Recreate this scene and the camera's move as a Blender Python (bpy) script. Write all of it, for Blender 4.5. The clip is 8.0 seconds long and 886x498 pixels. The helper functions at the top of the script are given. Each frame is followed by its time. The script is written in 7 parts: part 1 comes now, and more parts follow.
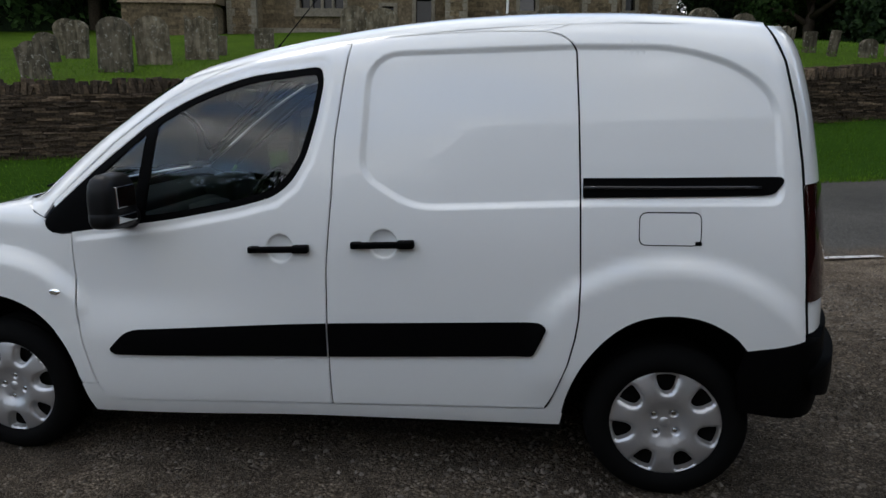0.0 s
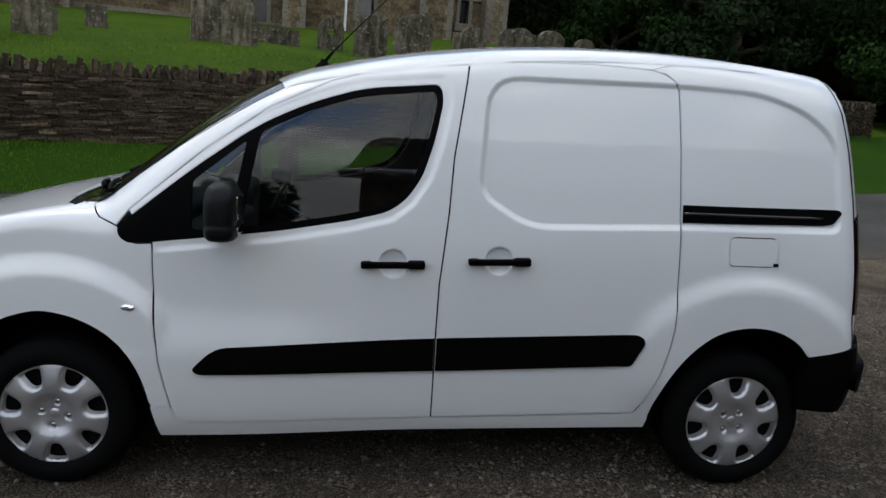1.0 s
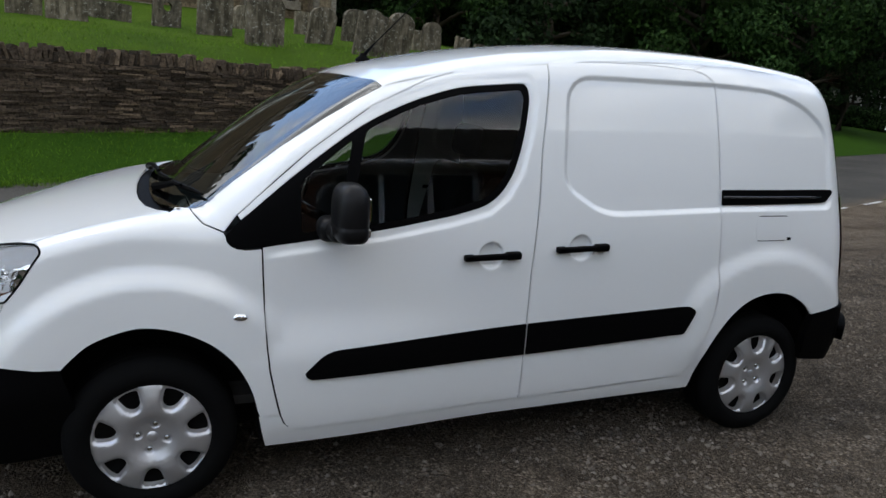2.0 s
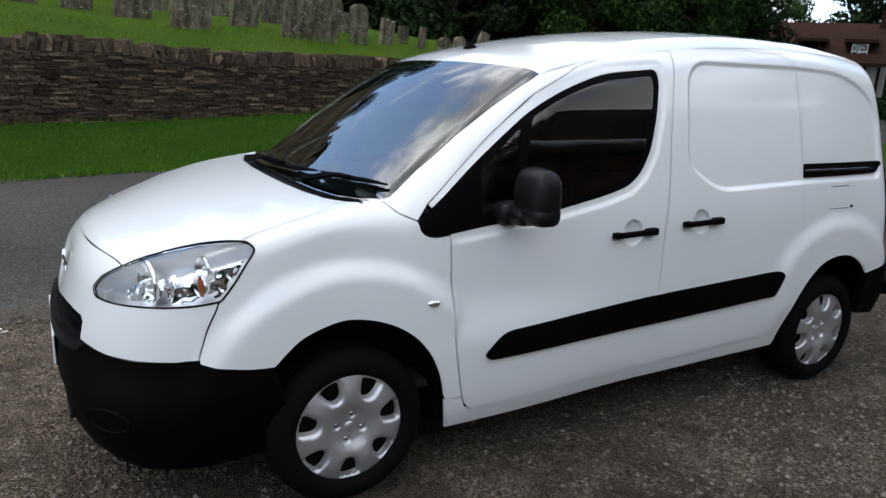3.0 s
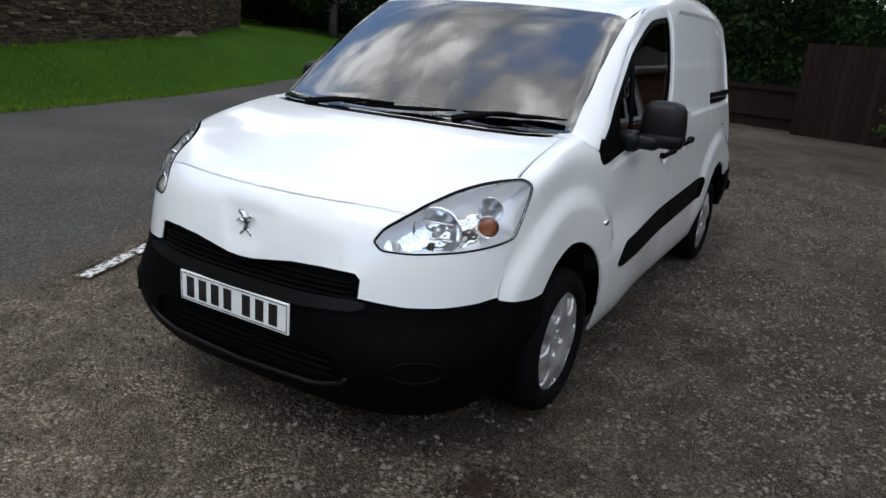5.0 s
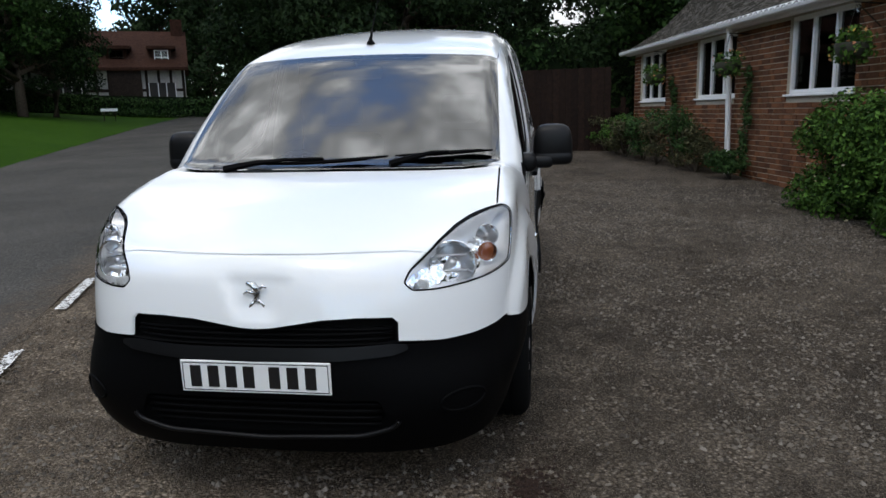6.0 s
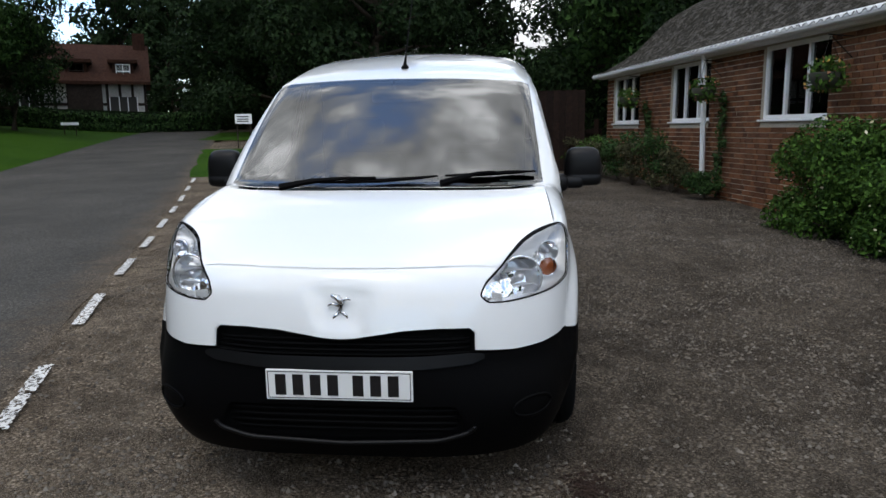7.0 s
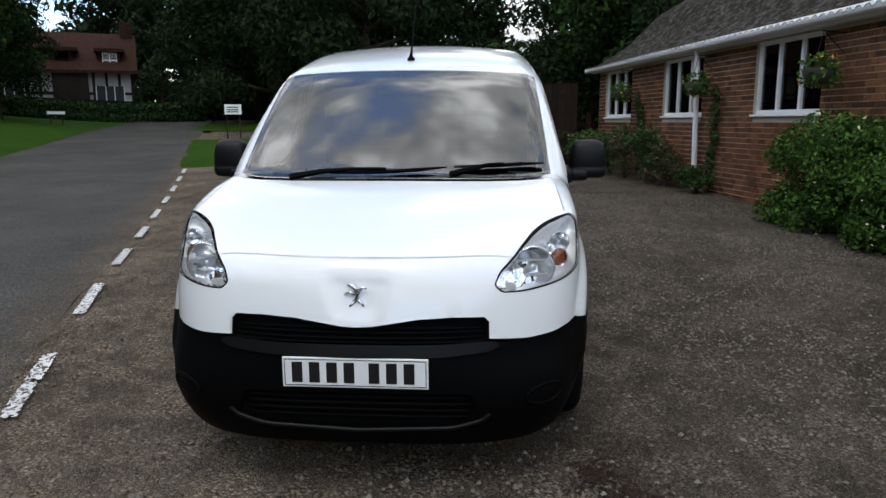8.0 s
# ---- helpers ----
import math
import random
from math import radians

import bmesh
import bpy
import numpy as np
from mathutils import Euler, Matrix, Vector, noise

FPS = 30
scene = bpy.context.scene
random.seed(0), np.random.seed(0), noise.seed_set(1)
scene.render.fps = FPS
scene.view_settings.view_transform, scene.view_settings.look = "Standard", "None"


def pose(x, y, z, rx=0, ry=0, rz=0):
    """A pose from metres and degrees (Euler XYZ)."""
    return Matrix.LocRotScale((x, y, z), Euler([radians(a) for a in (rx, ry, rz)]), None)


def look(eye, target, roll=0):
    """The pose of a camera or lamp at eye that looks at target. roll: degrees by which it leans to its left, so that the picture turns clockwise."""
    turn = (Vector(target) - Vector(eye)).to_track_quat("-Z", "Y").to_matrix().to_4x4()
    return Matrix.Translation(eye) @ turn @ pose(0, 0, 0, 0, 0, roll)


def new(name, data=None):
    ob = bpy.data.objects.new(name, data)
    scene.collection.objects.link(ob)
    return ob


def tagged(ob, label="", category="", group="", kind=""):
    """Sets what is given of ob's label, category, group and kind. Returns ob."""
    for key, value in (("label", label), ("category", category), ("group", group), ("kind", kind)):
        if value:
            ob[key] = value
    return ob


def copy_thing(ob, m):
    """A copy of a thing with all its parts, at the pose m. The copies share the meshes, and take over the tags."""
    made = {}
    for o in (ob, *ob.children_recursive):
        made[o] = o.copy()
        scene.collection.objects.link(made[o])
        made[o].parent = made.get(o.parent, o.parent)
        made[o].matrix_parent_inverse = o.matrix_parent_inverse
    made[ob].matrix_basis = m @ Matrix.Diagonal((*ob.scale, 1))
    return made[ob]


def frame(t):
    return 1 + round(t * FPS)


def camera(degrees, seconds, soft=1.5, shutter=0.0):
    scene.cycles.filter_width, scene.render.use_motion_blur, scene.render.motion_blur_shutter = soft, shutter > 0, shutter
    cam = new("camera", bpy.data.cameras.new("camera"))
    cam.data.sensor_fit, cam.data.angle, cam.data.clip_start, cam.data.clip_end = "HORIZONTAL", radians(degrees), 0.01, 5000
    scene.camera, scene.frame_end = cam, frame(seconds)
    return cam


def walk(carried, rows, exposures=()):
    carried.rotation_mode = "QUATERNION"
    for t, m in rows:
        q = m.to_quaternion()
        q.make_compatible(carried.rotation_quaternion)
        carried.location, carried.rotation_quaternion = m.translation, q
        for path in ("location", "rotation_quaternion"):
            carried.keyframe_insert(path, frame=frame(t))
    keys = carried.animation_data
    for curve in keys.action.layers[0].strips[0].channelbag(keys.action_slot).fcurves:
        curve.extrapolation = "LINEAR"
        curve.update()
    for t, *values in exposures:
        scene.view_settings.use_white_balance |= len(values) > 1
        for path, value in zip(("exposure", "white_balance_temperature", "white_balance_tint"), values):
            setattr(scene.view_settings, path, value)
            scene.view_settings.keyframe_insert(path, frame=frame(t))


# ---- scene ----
from mathutils.geometry import delaunay_2d_cdt

cam = camera(63.3, 8.0)
PATH = [
    (0, (0.953, -3.414, 1.54), (0.623, -1.491, 1.1), 0.7),
    (0.2, (0.735, -3.453, 1.546), (0.47, -1.515, 1.129), 1.7),
    (0.5, (0.399, -3.503, 1.559), (0.325, -1.541, 1.179), 4.2),
    (0.8, (0.029, -3.543, 1.592), (0.136, -1.587, 1.188), 4.0),
    (1, (-0.225, -3.54, 1.567), (-0.014, -1.595, 1.153), 5.1),
    (1.2, (-0.456, -3.513, 1.534), (-0.243, -1.561, 1.15), 4.4),
    (2.3, (-1.632, -3.33, 1.545), (-0.821, -1.554, 1.114), 5.8),
    (2.5, (-1.841, -3.254, 1.512), (-1.064, -1.458, 1.099), 6.3),
    (2.8, (-2.176, -3.102, 1.451), (-1.276, -1.366, 1.031), 3.6),
    (3, (-2.32, -3.062, 1.482), (-1.343, -1.376, 1.034), 4.5),
    (3.3, (-2.628, -2.938, 1.458), (-1.501, -1.346, 1.017), 5.1),
    (3.5, (-2.833, -2.863, 1.441), (-1.629, -1.342, 0.952), 4.9),
    (3.8, (-3.08, -2.679, 1.395), (-1.787, -1.235, 0.901), 6.2),
    (4, (-3.232, -2.53, 1.356), (-1.895, -1.12, 0.881), 5.5),
    (4.3, (-3.43, -2.321, 1.383), (-1.985, -1.029, 0.891), 5.4),
    (4.5, (-3.57, -2.179, 1.372), (-2.022, -0.997, 0.918), 5.9),
    (4.7, (-3.76, -2.016, 1.344), (-2.144, -0.938, 0.868), 5.8),
    (5.8, (-4.324, -1.12, 1.309), (-2.429, -0.643, 0.882), 1.2),
    (6, (-4.438, -0.96, 1.282), (-2.495, -0.67, 0.907), -1.4),
    (6.3, (-4.531, -0.711, 1.294), (-2.605, -0.495, 0.802), -1.0),
    (6.5, (-4.584, -0.645, 1.29), (-2.648, -0.427, 0.838), -1.1),
    (7, (-4.642, -0.582, 1.308), (-2.677, -0.404, 0.98), -0.6),
    (7.5, (-4.662, -0.541, 1.303), (-2.698, -0.383, 0.96), -0.1),
    (8, (-4.684, -0.486, 1.304), (-2.72, -0.343, 0.956), -0.1),
]
EXPOSURES = [(0.0, -0.18), (1.2, -0.04), (2.5, 0.24), (3.0, 0.29), (3.5, 0.30), (4.5, 0.17), (6.0, 0.06), (8.0, 0.08)]
# the van and the forecourt lie on ground that climbs gently along x
SLOPE = math.tan(radians(1.8))
TILT = Matrix.Rotation(radians(-1.8), 4, "Y")
walk(cam, [(t, look(e, g, r)) for t, e, g, r in PATH], EXPOSURES)

# ---- light ----
SUN_EL, SUN_AZ = 62.0, -72.0
world = bpy.data.worlds.new("sky")
scene.world = world
world.use_nodes = True
wn, wl = world.node_tree.nodes, world.node_tree.links
wn.clear()
w_out = wn.new("ShaderNodeOutputWorld")
w_bg = wn.new("ShaderNodeBackground")
w_sky = wn.new("ShaderNodeTexSky")
w_sky.sky_type = "NISHITA"
w_sky.sun_disc = False
w_sky.sun_elevation = radians(SUN_EL)
w_sky.sun_rotation = radians(SUN_AZ)
w_sky.air_density, w_sky.dust_density, w_sky.ozone_density = 1.0, 0.6, 2.0
w_co = wn.new("ShaderNodeTexCoord")
w_map = wn.new("ShaderNodeMapping")
w_map.inputs["Scale"].default_value = (1.25, 1.25, 2.3)
w_map.inputs["Location"].default_value = (-4.37, -4.7, -2.86)
w_noise = wn.new("ShaderNodeTexNoise")
w_noise.inputs["Scale"].default_value = 1.5
w_noise.inputs["Detail"].default_value = 6
w_noise.inputs["Roughness"].default_value = 0.55
w_ramp = wn.new("ShaderNodeValToRGB")
w_ramp.color_ramp.elements[0].position, w_ramp.color_ramp.elements[0].color = 0.40, (0.03, 0.03, 0.03, 1)
w_ramp.color_ramp.elements[1].position, w_ramp.color_ramp.elements[1].color = 0.52, (1, 1, 1, 1)
w_noise2 = wn.new("ShaderNodeTexNoise")
w_noise2.inputs["Scale"].default_value = 3.0
w_noise2.inputs["Detail"].default_value = 6
w_noise2.inputs["Roughness"].default_value = 0.55
w_shade = wn.new("ShaderNodeValToRGB")
w_shade.color_ramp.elements[0].position, w_shade.color_ramp.elements[0].color = 0.37, (4.8, 4.9, 5.0, 1)
w_shade.color_ramp.elements[1].position, w_shade.color_ramp.elements[1].color = 0.66, (23.0, 23.4, 24.0, 1)
e = w_shade.color_ramp.elements.new(0.53)
e.color = (10.6, 10.9, 11.2, 1)
w_mix = wn.new("ShaderNodeMix")
w_mix.data_type = "RGBA"
wl.new(w_co.outputs["Generated"], w_map.inputs["Vector"])
wl.new(w_map.outputs[0], w_noise.inputs["Vector"])
wl.new(w_map.outputs[0], w_noise2.inputs["Vector"])
wl.new(w_noise.outputs[0], w_ramp.inputs[0])
wl.new(w_noise2.outputs[0], w_shade.inputs[0])
wl.new(w_ramp.outputs[0], w_mix.inputs[0])
w_gain = wn.new("ShaderNodeMix")
w_gain.data_type, w_gain.blend_type = "RGBA", "MULTIPLY"
w_gain.inputs[0].default_value = 1.0
w_gain.inputs[7].default_value = (3.2, 3.2, 3.2, 1)
wl.new(w_sky.outputs[0], w_gain.inputs[6])
wl.new(w_gain.outputs[2], w_mix.inputs[6])
wl.new(w_shade.outputs[0], w_mix.inputs[7])
wl.new(w_mix.outputs[2], w_bg.inputs[0])
w_bg.inputs[1].default_value = 0.115
wl.new(w_bg.outputs[0], w_out.inputs[0])

sun_data = bpy.data.lights.new("sun", "SUN")
sun_data.energy, sun_data.angle, sun_data.color = 0.6, radians(14), (1.0, 0.97, 0.93)
sun = new("sun", sun_data)
az, el = radians(SUN_AZ), radians(SUN_EL)
sun_dir = Vector((math.sin(az) * math.cos(el), math.cos(az) * math.cos(el), math.sin(el)))
sun.matrix_world = look(sun_dir * 60, (0, 0, 0))


# ---- materials ----
def principled(name, base, rough=0.5, metal=0.0, coat=0.0, spec=0.5):
    m = bpy.data.materials.new(name)
    m.use_nodes = True
    b = m.node_tree.nodes["Principled BSDF"]
    b.inputs["Base Color"].default_value = (*base, 1)
    b.inputs["Roughness"].default_value = rough
    b.inputs["Metallic"].default_value = metal
    b.inputs["Coat Weight"].default_value = coat
    b.inputs["Coat Roughness"].default_value = 0.03
    b.inputs["Specular IOR Level"].default_value = spec
    return m


def node(m, kind, **values):
    n = m.node_tree.nodes.new(kind)
    for key, value in values.items():
        n.inputs[key.replace("_", " ")].default_value = value
    return n


def ramp_node(m, source, stops):
    r = m.node_tree.nodes.new("ShaderNodeValToRGB")
    while len(r.color_ramp.elements) < len(stops):
        r.color_ramp.elements.new(0.5)
    for e, (pos, col) in zip(r.color_ramp.elements, stops):
        e.position, e.color = pos, (*col, 1)
    m.node_tree.links.new(source, r.inputs[0])
    return r


def mixed(m, a, b, fac, mode="MIX"):
    x = m.node_tree.nodes.new("ShaderNodeMix")
    x.data_type, x.blend_type = "RGBA", mode
    for slot, value in ((0, fac), (6, a), (7, b)):
        if isinstance(value, bpy.types.NodeSocket):
            m.node_tree.links.new(value, x.inputs[slot])
        elif slot == 0:
            x.inputs[0].default_value = value
        else:
            x.inputs[slot].default_value = (*value, 1)
    return x.outputs[2]


def coords(m, scale=(1, 1, 1), world_space=True):
    c = m.node_tree.nodes.new("ShaderNodeNewGeometry" if world_space else "ShaderNodeTexCoord")
    mp = m.node_tree.nodes.new("ShaderNodeMapping")
    mp.inputs["Scale"].default_value = scale
    m.node_tree.links.new(c.outputs["Position" if world_space else "Object"], mp.inputs["Vector"])
    return mp.outputs[0]


def node_color(m, vec, scale):
    n = node(m, "ShaderNodeTexNoise", Scale=scale, Detail=3.0)
    m.node_tree.links.new(vec, n.inputs["Vector"])
    return n.outputs[1]


def noise_tex(m, vec, scale, detail=5, rough=0.55):
    n = node(m, "ShaderNodeTexNoise", Scale=scale, Detail=detail, Roughness=rough)
    m.node_tree.links.new(vec, n.inputs["Vector"])
    return n.outputs[0]


def bump(m, height, strength, distance):
    b = node(m, "ShaderNodeBump", Strength=strength, Distance=distance)
    m.node_tree.links.new(height, b.inputs["Height"])
    m.node_tree.links.new(b.outputs[0], m.node_tree.nodes["Principled BSDF"].inputs["Normal"])
    return b


def paint_in(m, socket, name="Base Color"):
    m.node_tree.links.new(socket, m.node_tree.nodes["Principled BSDF"].inputs[name])


def speckled(name, dark, light, scale, rough=0.8, big=0.6, bump_scale=None, strength=0.4, distance=0.01, metal=0.0, obj_random=0.0, world_space=True):
    """A surface with grain and broad patches, and relief."""
    m = principled(name, dark, rough, metal, spec=0.15)
    v = coords(m, world_space=world_space)
    fine = noise_tex(m, v, scale, 8, 0.65)
    broad = noise_tex(m, v, big, 4)
    a = ramp_node(m, fine, [(0.3, dark), (0.7, light)]).outputs[0]
    patch = ramp_node(m, broad, [(0.3, (0.72, 0.72, 0.72)), (0.7, (1.15, 1.15, 1.15))]).outputs[0]
    col = mixed(m, a, patch, 1.0, "MULTIPLY")
    if obj_random:
        info = m.node_tree.nodes.new("ShaderNodeObjectInfo")
        k = 1 - obj_random
        shade = ramp_node(m, info.outputs["Random"], [(0, (k, k, k)), (1, (1 + obj_random, 1 + obj_random * 0.9, 1 + obj_random * 0.8))]).outputs[0]
        col = mixed(m, col, shade, 1.0, "MULTIPLY")
    paint_in(m, col)
    bump(m, noise_tex(m, v, bump_scale or scale, 8, 0.7), strength, distance)
    return m


M_white = principled("white_paint", (0.79, 0.80, 0.79), 0.30, coat=1.0)
M_gap = principled("black_gap", (0.004, 0.004, 0.004), 0.9, spec=0.1)
M_plastic = principled("black_plastic", (0.0022, 0.0022, 0.0024), 0.50, spec=0.035)
bump(M_plastic, noise_tex(M_plastic, coords(M_plastic), 900, 2), 0.25, 0.0006)
M_gloss_black = principled("gloss_black", (0.012, 0.012, 0.013), 0.12)
M_satin = principled("satin_black_plastic", (0.005, 0.005, 0.0055), 0.40, spec=0.20)
M_rubber = principled("tyre_rubber", (0.004, 0.004, 0.004), 0.85, spec=0.06)
bump(M_rubber, noise_tex(M_rubber, coords(M_rubber), 300, 4), 0.3, 0.001)
M_silver = principled("silver_paint", (0.56, 0.56, 0.57), 0.36, metal=0.75)
M_chrome = principled("chrome", (0.92, 0.93, 0.94), 0.14, metal=1.0)
M_mirror = principled("mirror_glass", (0.72, 0.74, 0.75), 0.02, metal=1.0)
M_reflector = principled("lamp_reflector", (0.95, 0.96, 0.97), 0.09, metal=1.0)
bump(M_reflector, noise_tex(M_reflector, coords(M_reflector), 22, 1), 0.7, 0.02)
M_lampwall = principled("lamp_wall", (0.80, 0.81, 0.82), 0.35, metal=0.3)
M_badge = principled("badge_metal", (0.62, 0.63, 0.64), 0.20, metal=1.0)
M_amber = principled("amber_lens", (0.25, 0.058, 0.012), 0.15, coat=1.0)
M_red = principled("red_lens", (0.016, 0.0012, 0.002), 0.12, coat=1.0)
M_dash = principled("dashboard_plastic", (0.09, 0.105, 0.12), 0.65)
M_seat = speckled("seat_fabric", (0.012, 0.013, 0.016), (0.03, 0.032, 0.038), 220, 0.95, strength=0.2, distance=0.002)
M_plate = principled("plate_white", (0.78, 0.78, 0.76), 0.35)


def glass_material(name, tint, rough=0.0, ior=1.45):
    m = bpy.data.materials.new(name)
    m.use_nodes = True
    n, l = m.node_tree.nodes, m.node_tree.links
    n.clear()
    out, mix = n.new("ShaderNodeOutputMaterial"), n.new("ShaderNodeMixShader")
    tr, gl, fr = n.new("ShaderNodeBsdfTransparent"), n.new("ShaderNodeBsdfGlossy"), n.new("ShaderNodeFresnel")
    tr.inputs[0].default_value = (*tint, 1)
    gl.inputs["Roughness"].default_value = rough
    fr.inputs["IOR"].default_value = ior
    l.new(fr.outputs[0], mix.inputs[0])
    l.new(tr.outputs[0], mix.inputs[1])
    l.new(gl.outputs[0], mix.inputs[2])
    l.new(mix.outputs[0], out.inputs[0])
    return m


M_glass = glass_material("car_glass", (0.66, 0.71, 0.70), 0.0, 1.70)
M_screen = glass_material("windscreen_glass", (0.36, 0.41, 0.40), 0.0, 2.6)
M_lens = glass_material("clear_lens", (0.93, 0.94, 0.95), 0.0, 1.4)
M_pane = glass_material("window_glass", (0.55, 0.58, 0.58), 0.0, 1.5)


def stony(m, v):
    """Colour and relief of packed chippings, with shade painted into the hollows between them."""
    shift = mixed(m, v, node_color(m, v, 9.0), 0.04)
    layers = []
    for scale in (70.0, 170.0):
        c = node(m, "ShaderNodeTexVoronoi", Scale=scale, Randomness=1.0)
        m.node_tree.links.new(shift, c.inputs["Vector"])
        tone = m.node_tree.nodes.new("ShaderNodeSeparateColor")
        m.node_tree.links.new(c.outputs["Color"], tone.inputs[0])
        base = ramp_node(m, tone.outputs[0], [(0.0, (0.066, 0.056, 0.045)), (0.6, (0.155, 0.135, 0.110)), (0.92, (0.215, 0.187, 0.153)), (1.0, (0.29, 0.262, 0.225))]).outputs[0]
        # shade between the stones, multiplied into their colour
        gap_shade = ramp_node(m, c.outputs["Distance"], [(0.28, (1, 1, 1)), (0.66, (0.34, 0.32, 0.30))]).outputs[0]
        layers.append((mixed(m, base, gap_shade, 1.0, "MULTIPLY"), c.outputs["Distance"]))
    pick = ramp_node(m, noise_tex(m, v, 5.0, 5, 0.65), [(0.38, (0.0, 0.0, 0.0)), (0.60, (1, 1, 1))]).outputs[0]
    col = mixed(m, layers[0][0], layers[1][0], pick)
    patch = ramp_node(m, noise_tex(m, v, 0.8, 8, 0.65), [(0.32, (0.60, 0.56, 0.52)), (0.68, (1.30, 1.25, 1.18))]).outputs[0]
    return mixed(m, col, patch, 1.0, "MULTIPLY"), mixed(m, layers[0][1], layers[1][1], pick)


def gravel_material():
    m = principled("gravel", (0.10, 0.09, 0.075), 0.95, spec=0.10)
    v = coords(m)
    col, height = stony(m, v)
    # gravel grows paler towards the lane
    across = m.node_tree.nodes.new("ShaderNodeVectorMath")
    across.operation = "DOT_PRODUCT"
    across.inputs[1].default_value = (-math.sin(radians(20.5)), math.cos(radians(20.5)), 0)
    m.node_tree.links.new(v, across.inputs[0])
    lane_pale = node(m, "ShaderNodeMapRange")
    lane_pale.inputs["From Min"].default_value, lane_pale.inputs["From Max"].default_value = -0.6, 2.0
    m.node_tree.links.new(across.outputs["Value"], lane_pale.inputs["Value"])
    paint_in(m, mixed(m, col, mixed(m, col, (1.80, 1.76, 1.70), 1.0, "MULTIPLY"), lane_pale.outputs[0]))
    b = bump(m, height, 1.0, 0.020)
    b.invert = True
    return m


def asphalt_material():
    m = principled("asphalt", (0.06, 0.06, 0.062), 0.90, spec=0.10)
    v = coords(m)
    chips = node(m, "ShaderNodeTexVoronoi", Scale=85.0, Randomness=1.0)
    m.node_tree.links.new(v, chips.inputs["Vector"])
    tone = m.node_tree.nodes.new("ShaderNodeSeparateColor")
    m.node_tree.links.new(chips.outputs["Color"], tone.inputs[0])
    a = ramp_node(m, tone.outputs[0], [(0.0, (0.042, 0.040, 0.036)), (0.7, (0.068, 0.066, 0.060)), (1.0, (0.115, 0.111, 0.102))]).outputs[0]
    patch = ramp_node(m, noise_tex(m, v, 0.45, 7, 0.6), [(0.3, (0.70, 0.70, 0.69)), (0.7, (1.20, 1.18, 1.15))]).outputs[0]
    # grit washed over the broken edge next to the forecourt
    grit, height = stony(m, v)
    across = m.node_tree.nodes.new("ShaderNodeVectorMath")
    across.operation = "DOT_PRODUCT"
    across.inputs[1].default_value = (-math.sin(radians(20.5)), math.cos(radians(20.5)), 0)
    m.node_tree.links.new(v, across.inputs[0])
    rough_edge = m.node_tree.nodes.new("ShaderNodeMath")
    rough_edge.operation = "MULTIPLY_ADD"
    rough_edge.inputs[1].default_value = 1.3
    m.node_tree.links.new(noise_tex(m, v, 3.0, 9, 0.75), rough_edge.inputs[0])
    m.node_tree.links.new(across.outputs["Value"], rough_edge.inputs[2])
    near = node(m, "ShaderNodeMapRange")
    near.inputs["From Min"].default_value, near.inputs["From Max"].default_value = 3.00, 3.40
    near.inputs["To Min"].default_value, near.inputs["To Max"].default_value = 1.0, 0.0
    m.node_tree.links.new(rough_edge.outputs[0], near.inputs["Value"])
    paint_in(m, mixed(m, mixed(m, a, patch, 1.0, "MULTIPLY"), grit, near.outputs[0]))
    b = bump(m, chips.outputs["Distance"], 0.8, 0.006)
    b.invert = True
    return m


def grass_material(name, dark, light):
    m = principled(name, dark, 0.9, spec=0.06)
    v = coords(m)
    a = ramp_node(m, noise_tex(m, v, 45, 8, 0.7), [(0.3, dark), (0.7, light)]).outputs[0]
    patch = ramp_node(m, noise_tex(m, v, 0.5, 5), [(0.3, (0.75, 0.8, 0.7)), (0.7, (1.2, 1.12, 1.0))]).outputs[0]
    paint_in(m, mixed(m, a, patch, 1.0, "MULTIPLY"))
    bump(m, noise_tex(m, v, 60, 6, 0.8), 0.9, 0.04)
    return m


def leaf_material(name, dark, light):
    m = principled(name, dark, 0.75, spec=0.10)
    g = m.node_tree.nodes.new("ShaderNodeNewGeometry")
    col = ramp_node(m, g.outputs["Random Per Island"], [(0, dark), (0.7, light), (1.0, tuple(c * 1.5 for c in light))]).outputs[0]
    paint_in(m, col)
    m.node_tree.nodes["Principled BSDF"].inputs["Subsurface Weight"].default_value = 0.0
    return m


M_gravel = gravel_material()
M_asphalt = asphalt_material()
M_grass = grass_material("grass", (0.030, 0.064, 0.006), (0.084, 0.148, 0.012))
M_verge = grass_material("verge_grass", (0.014, 0.044, 0.004), (0.046, 0.108, 0.009))
M_blade = leaf_material("grass_blades", (0.030, 0.072, 0.005), (0.092, 0.170, 0.011))
M_linepaint = speckled("road_paint", (0.58, 0.57, 0.54), (0.78, 0.77, 0.74), 34, 0.7, strength=0.3, distance=0.004)
worn = ramp_node(M_linepaint, noise_tex(M_linepaint, coords(M_linepaint), 26, 9, 0.8), [(0.44, (1, 1, 1)), (0.49, (0, 0, 0))]).outputs[0]
paint_in(M_linepaint, mixed(M_linepaint, M_linepaint.node_tree.nodes["Principled BSDF"].inputs["Base Color"].links[0].from_socket, (0.085, 0.078, 0.068), worn))
M_wallstone = speckled("wall_limestone", (0.030, 0.022, 0.015), (0.14, 0.108, 0.078), 26, 0.95, big=3.0, strength=0.8, distance=0.02, obj_random=0.35)
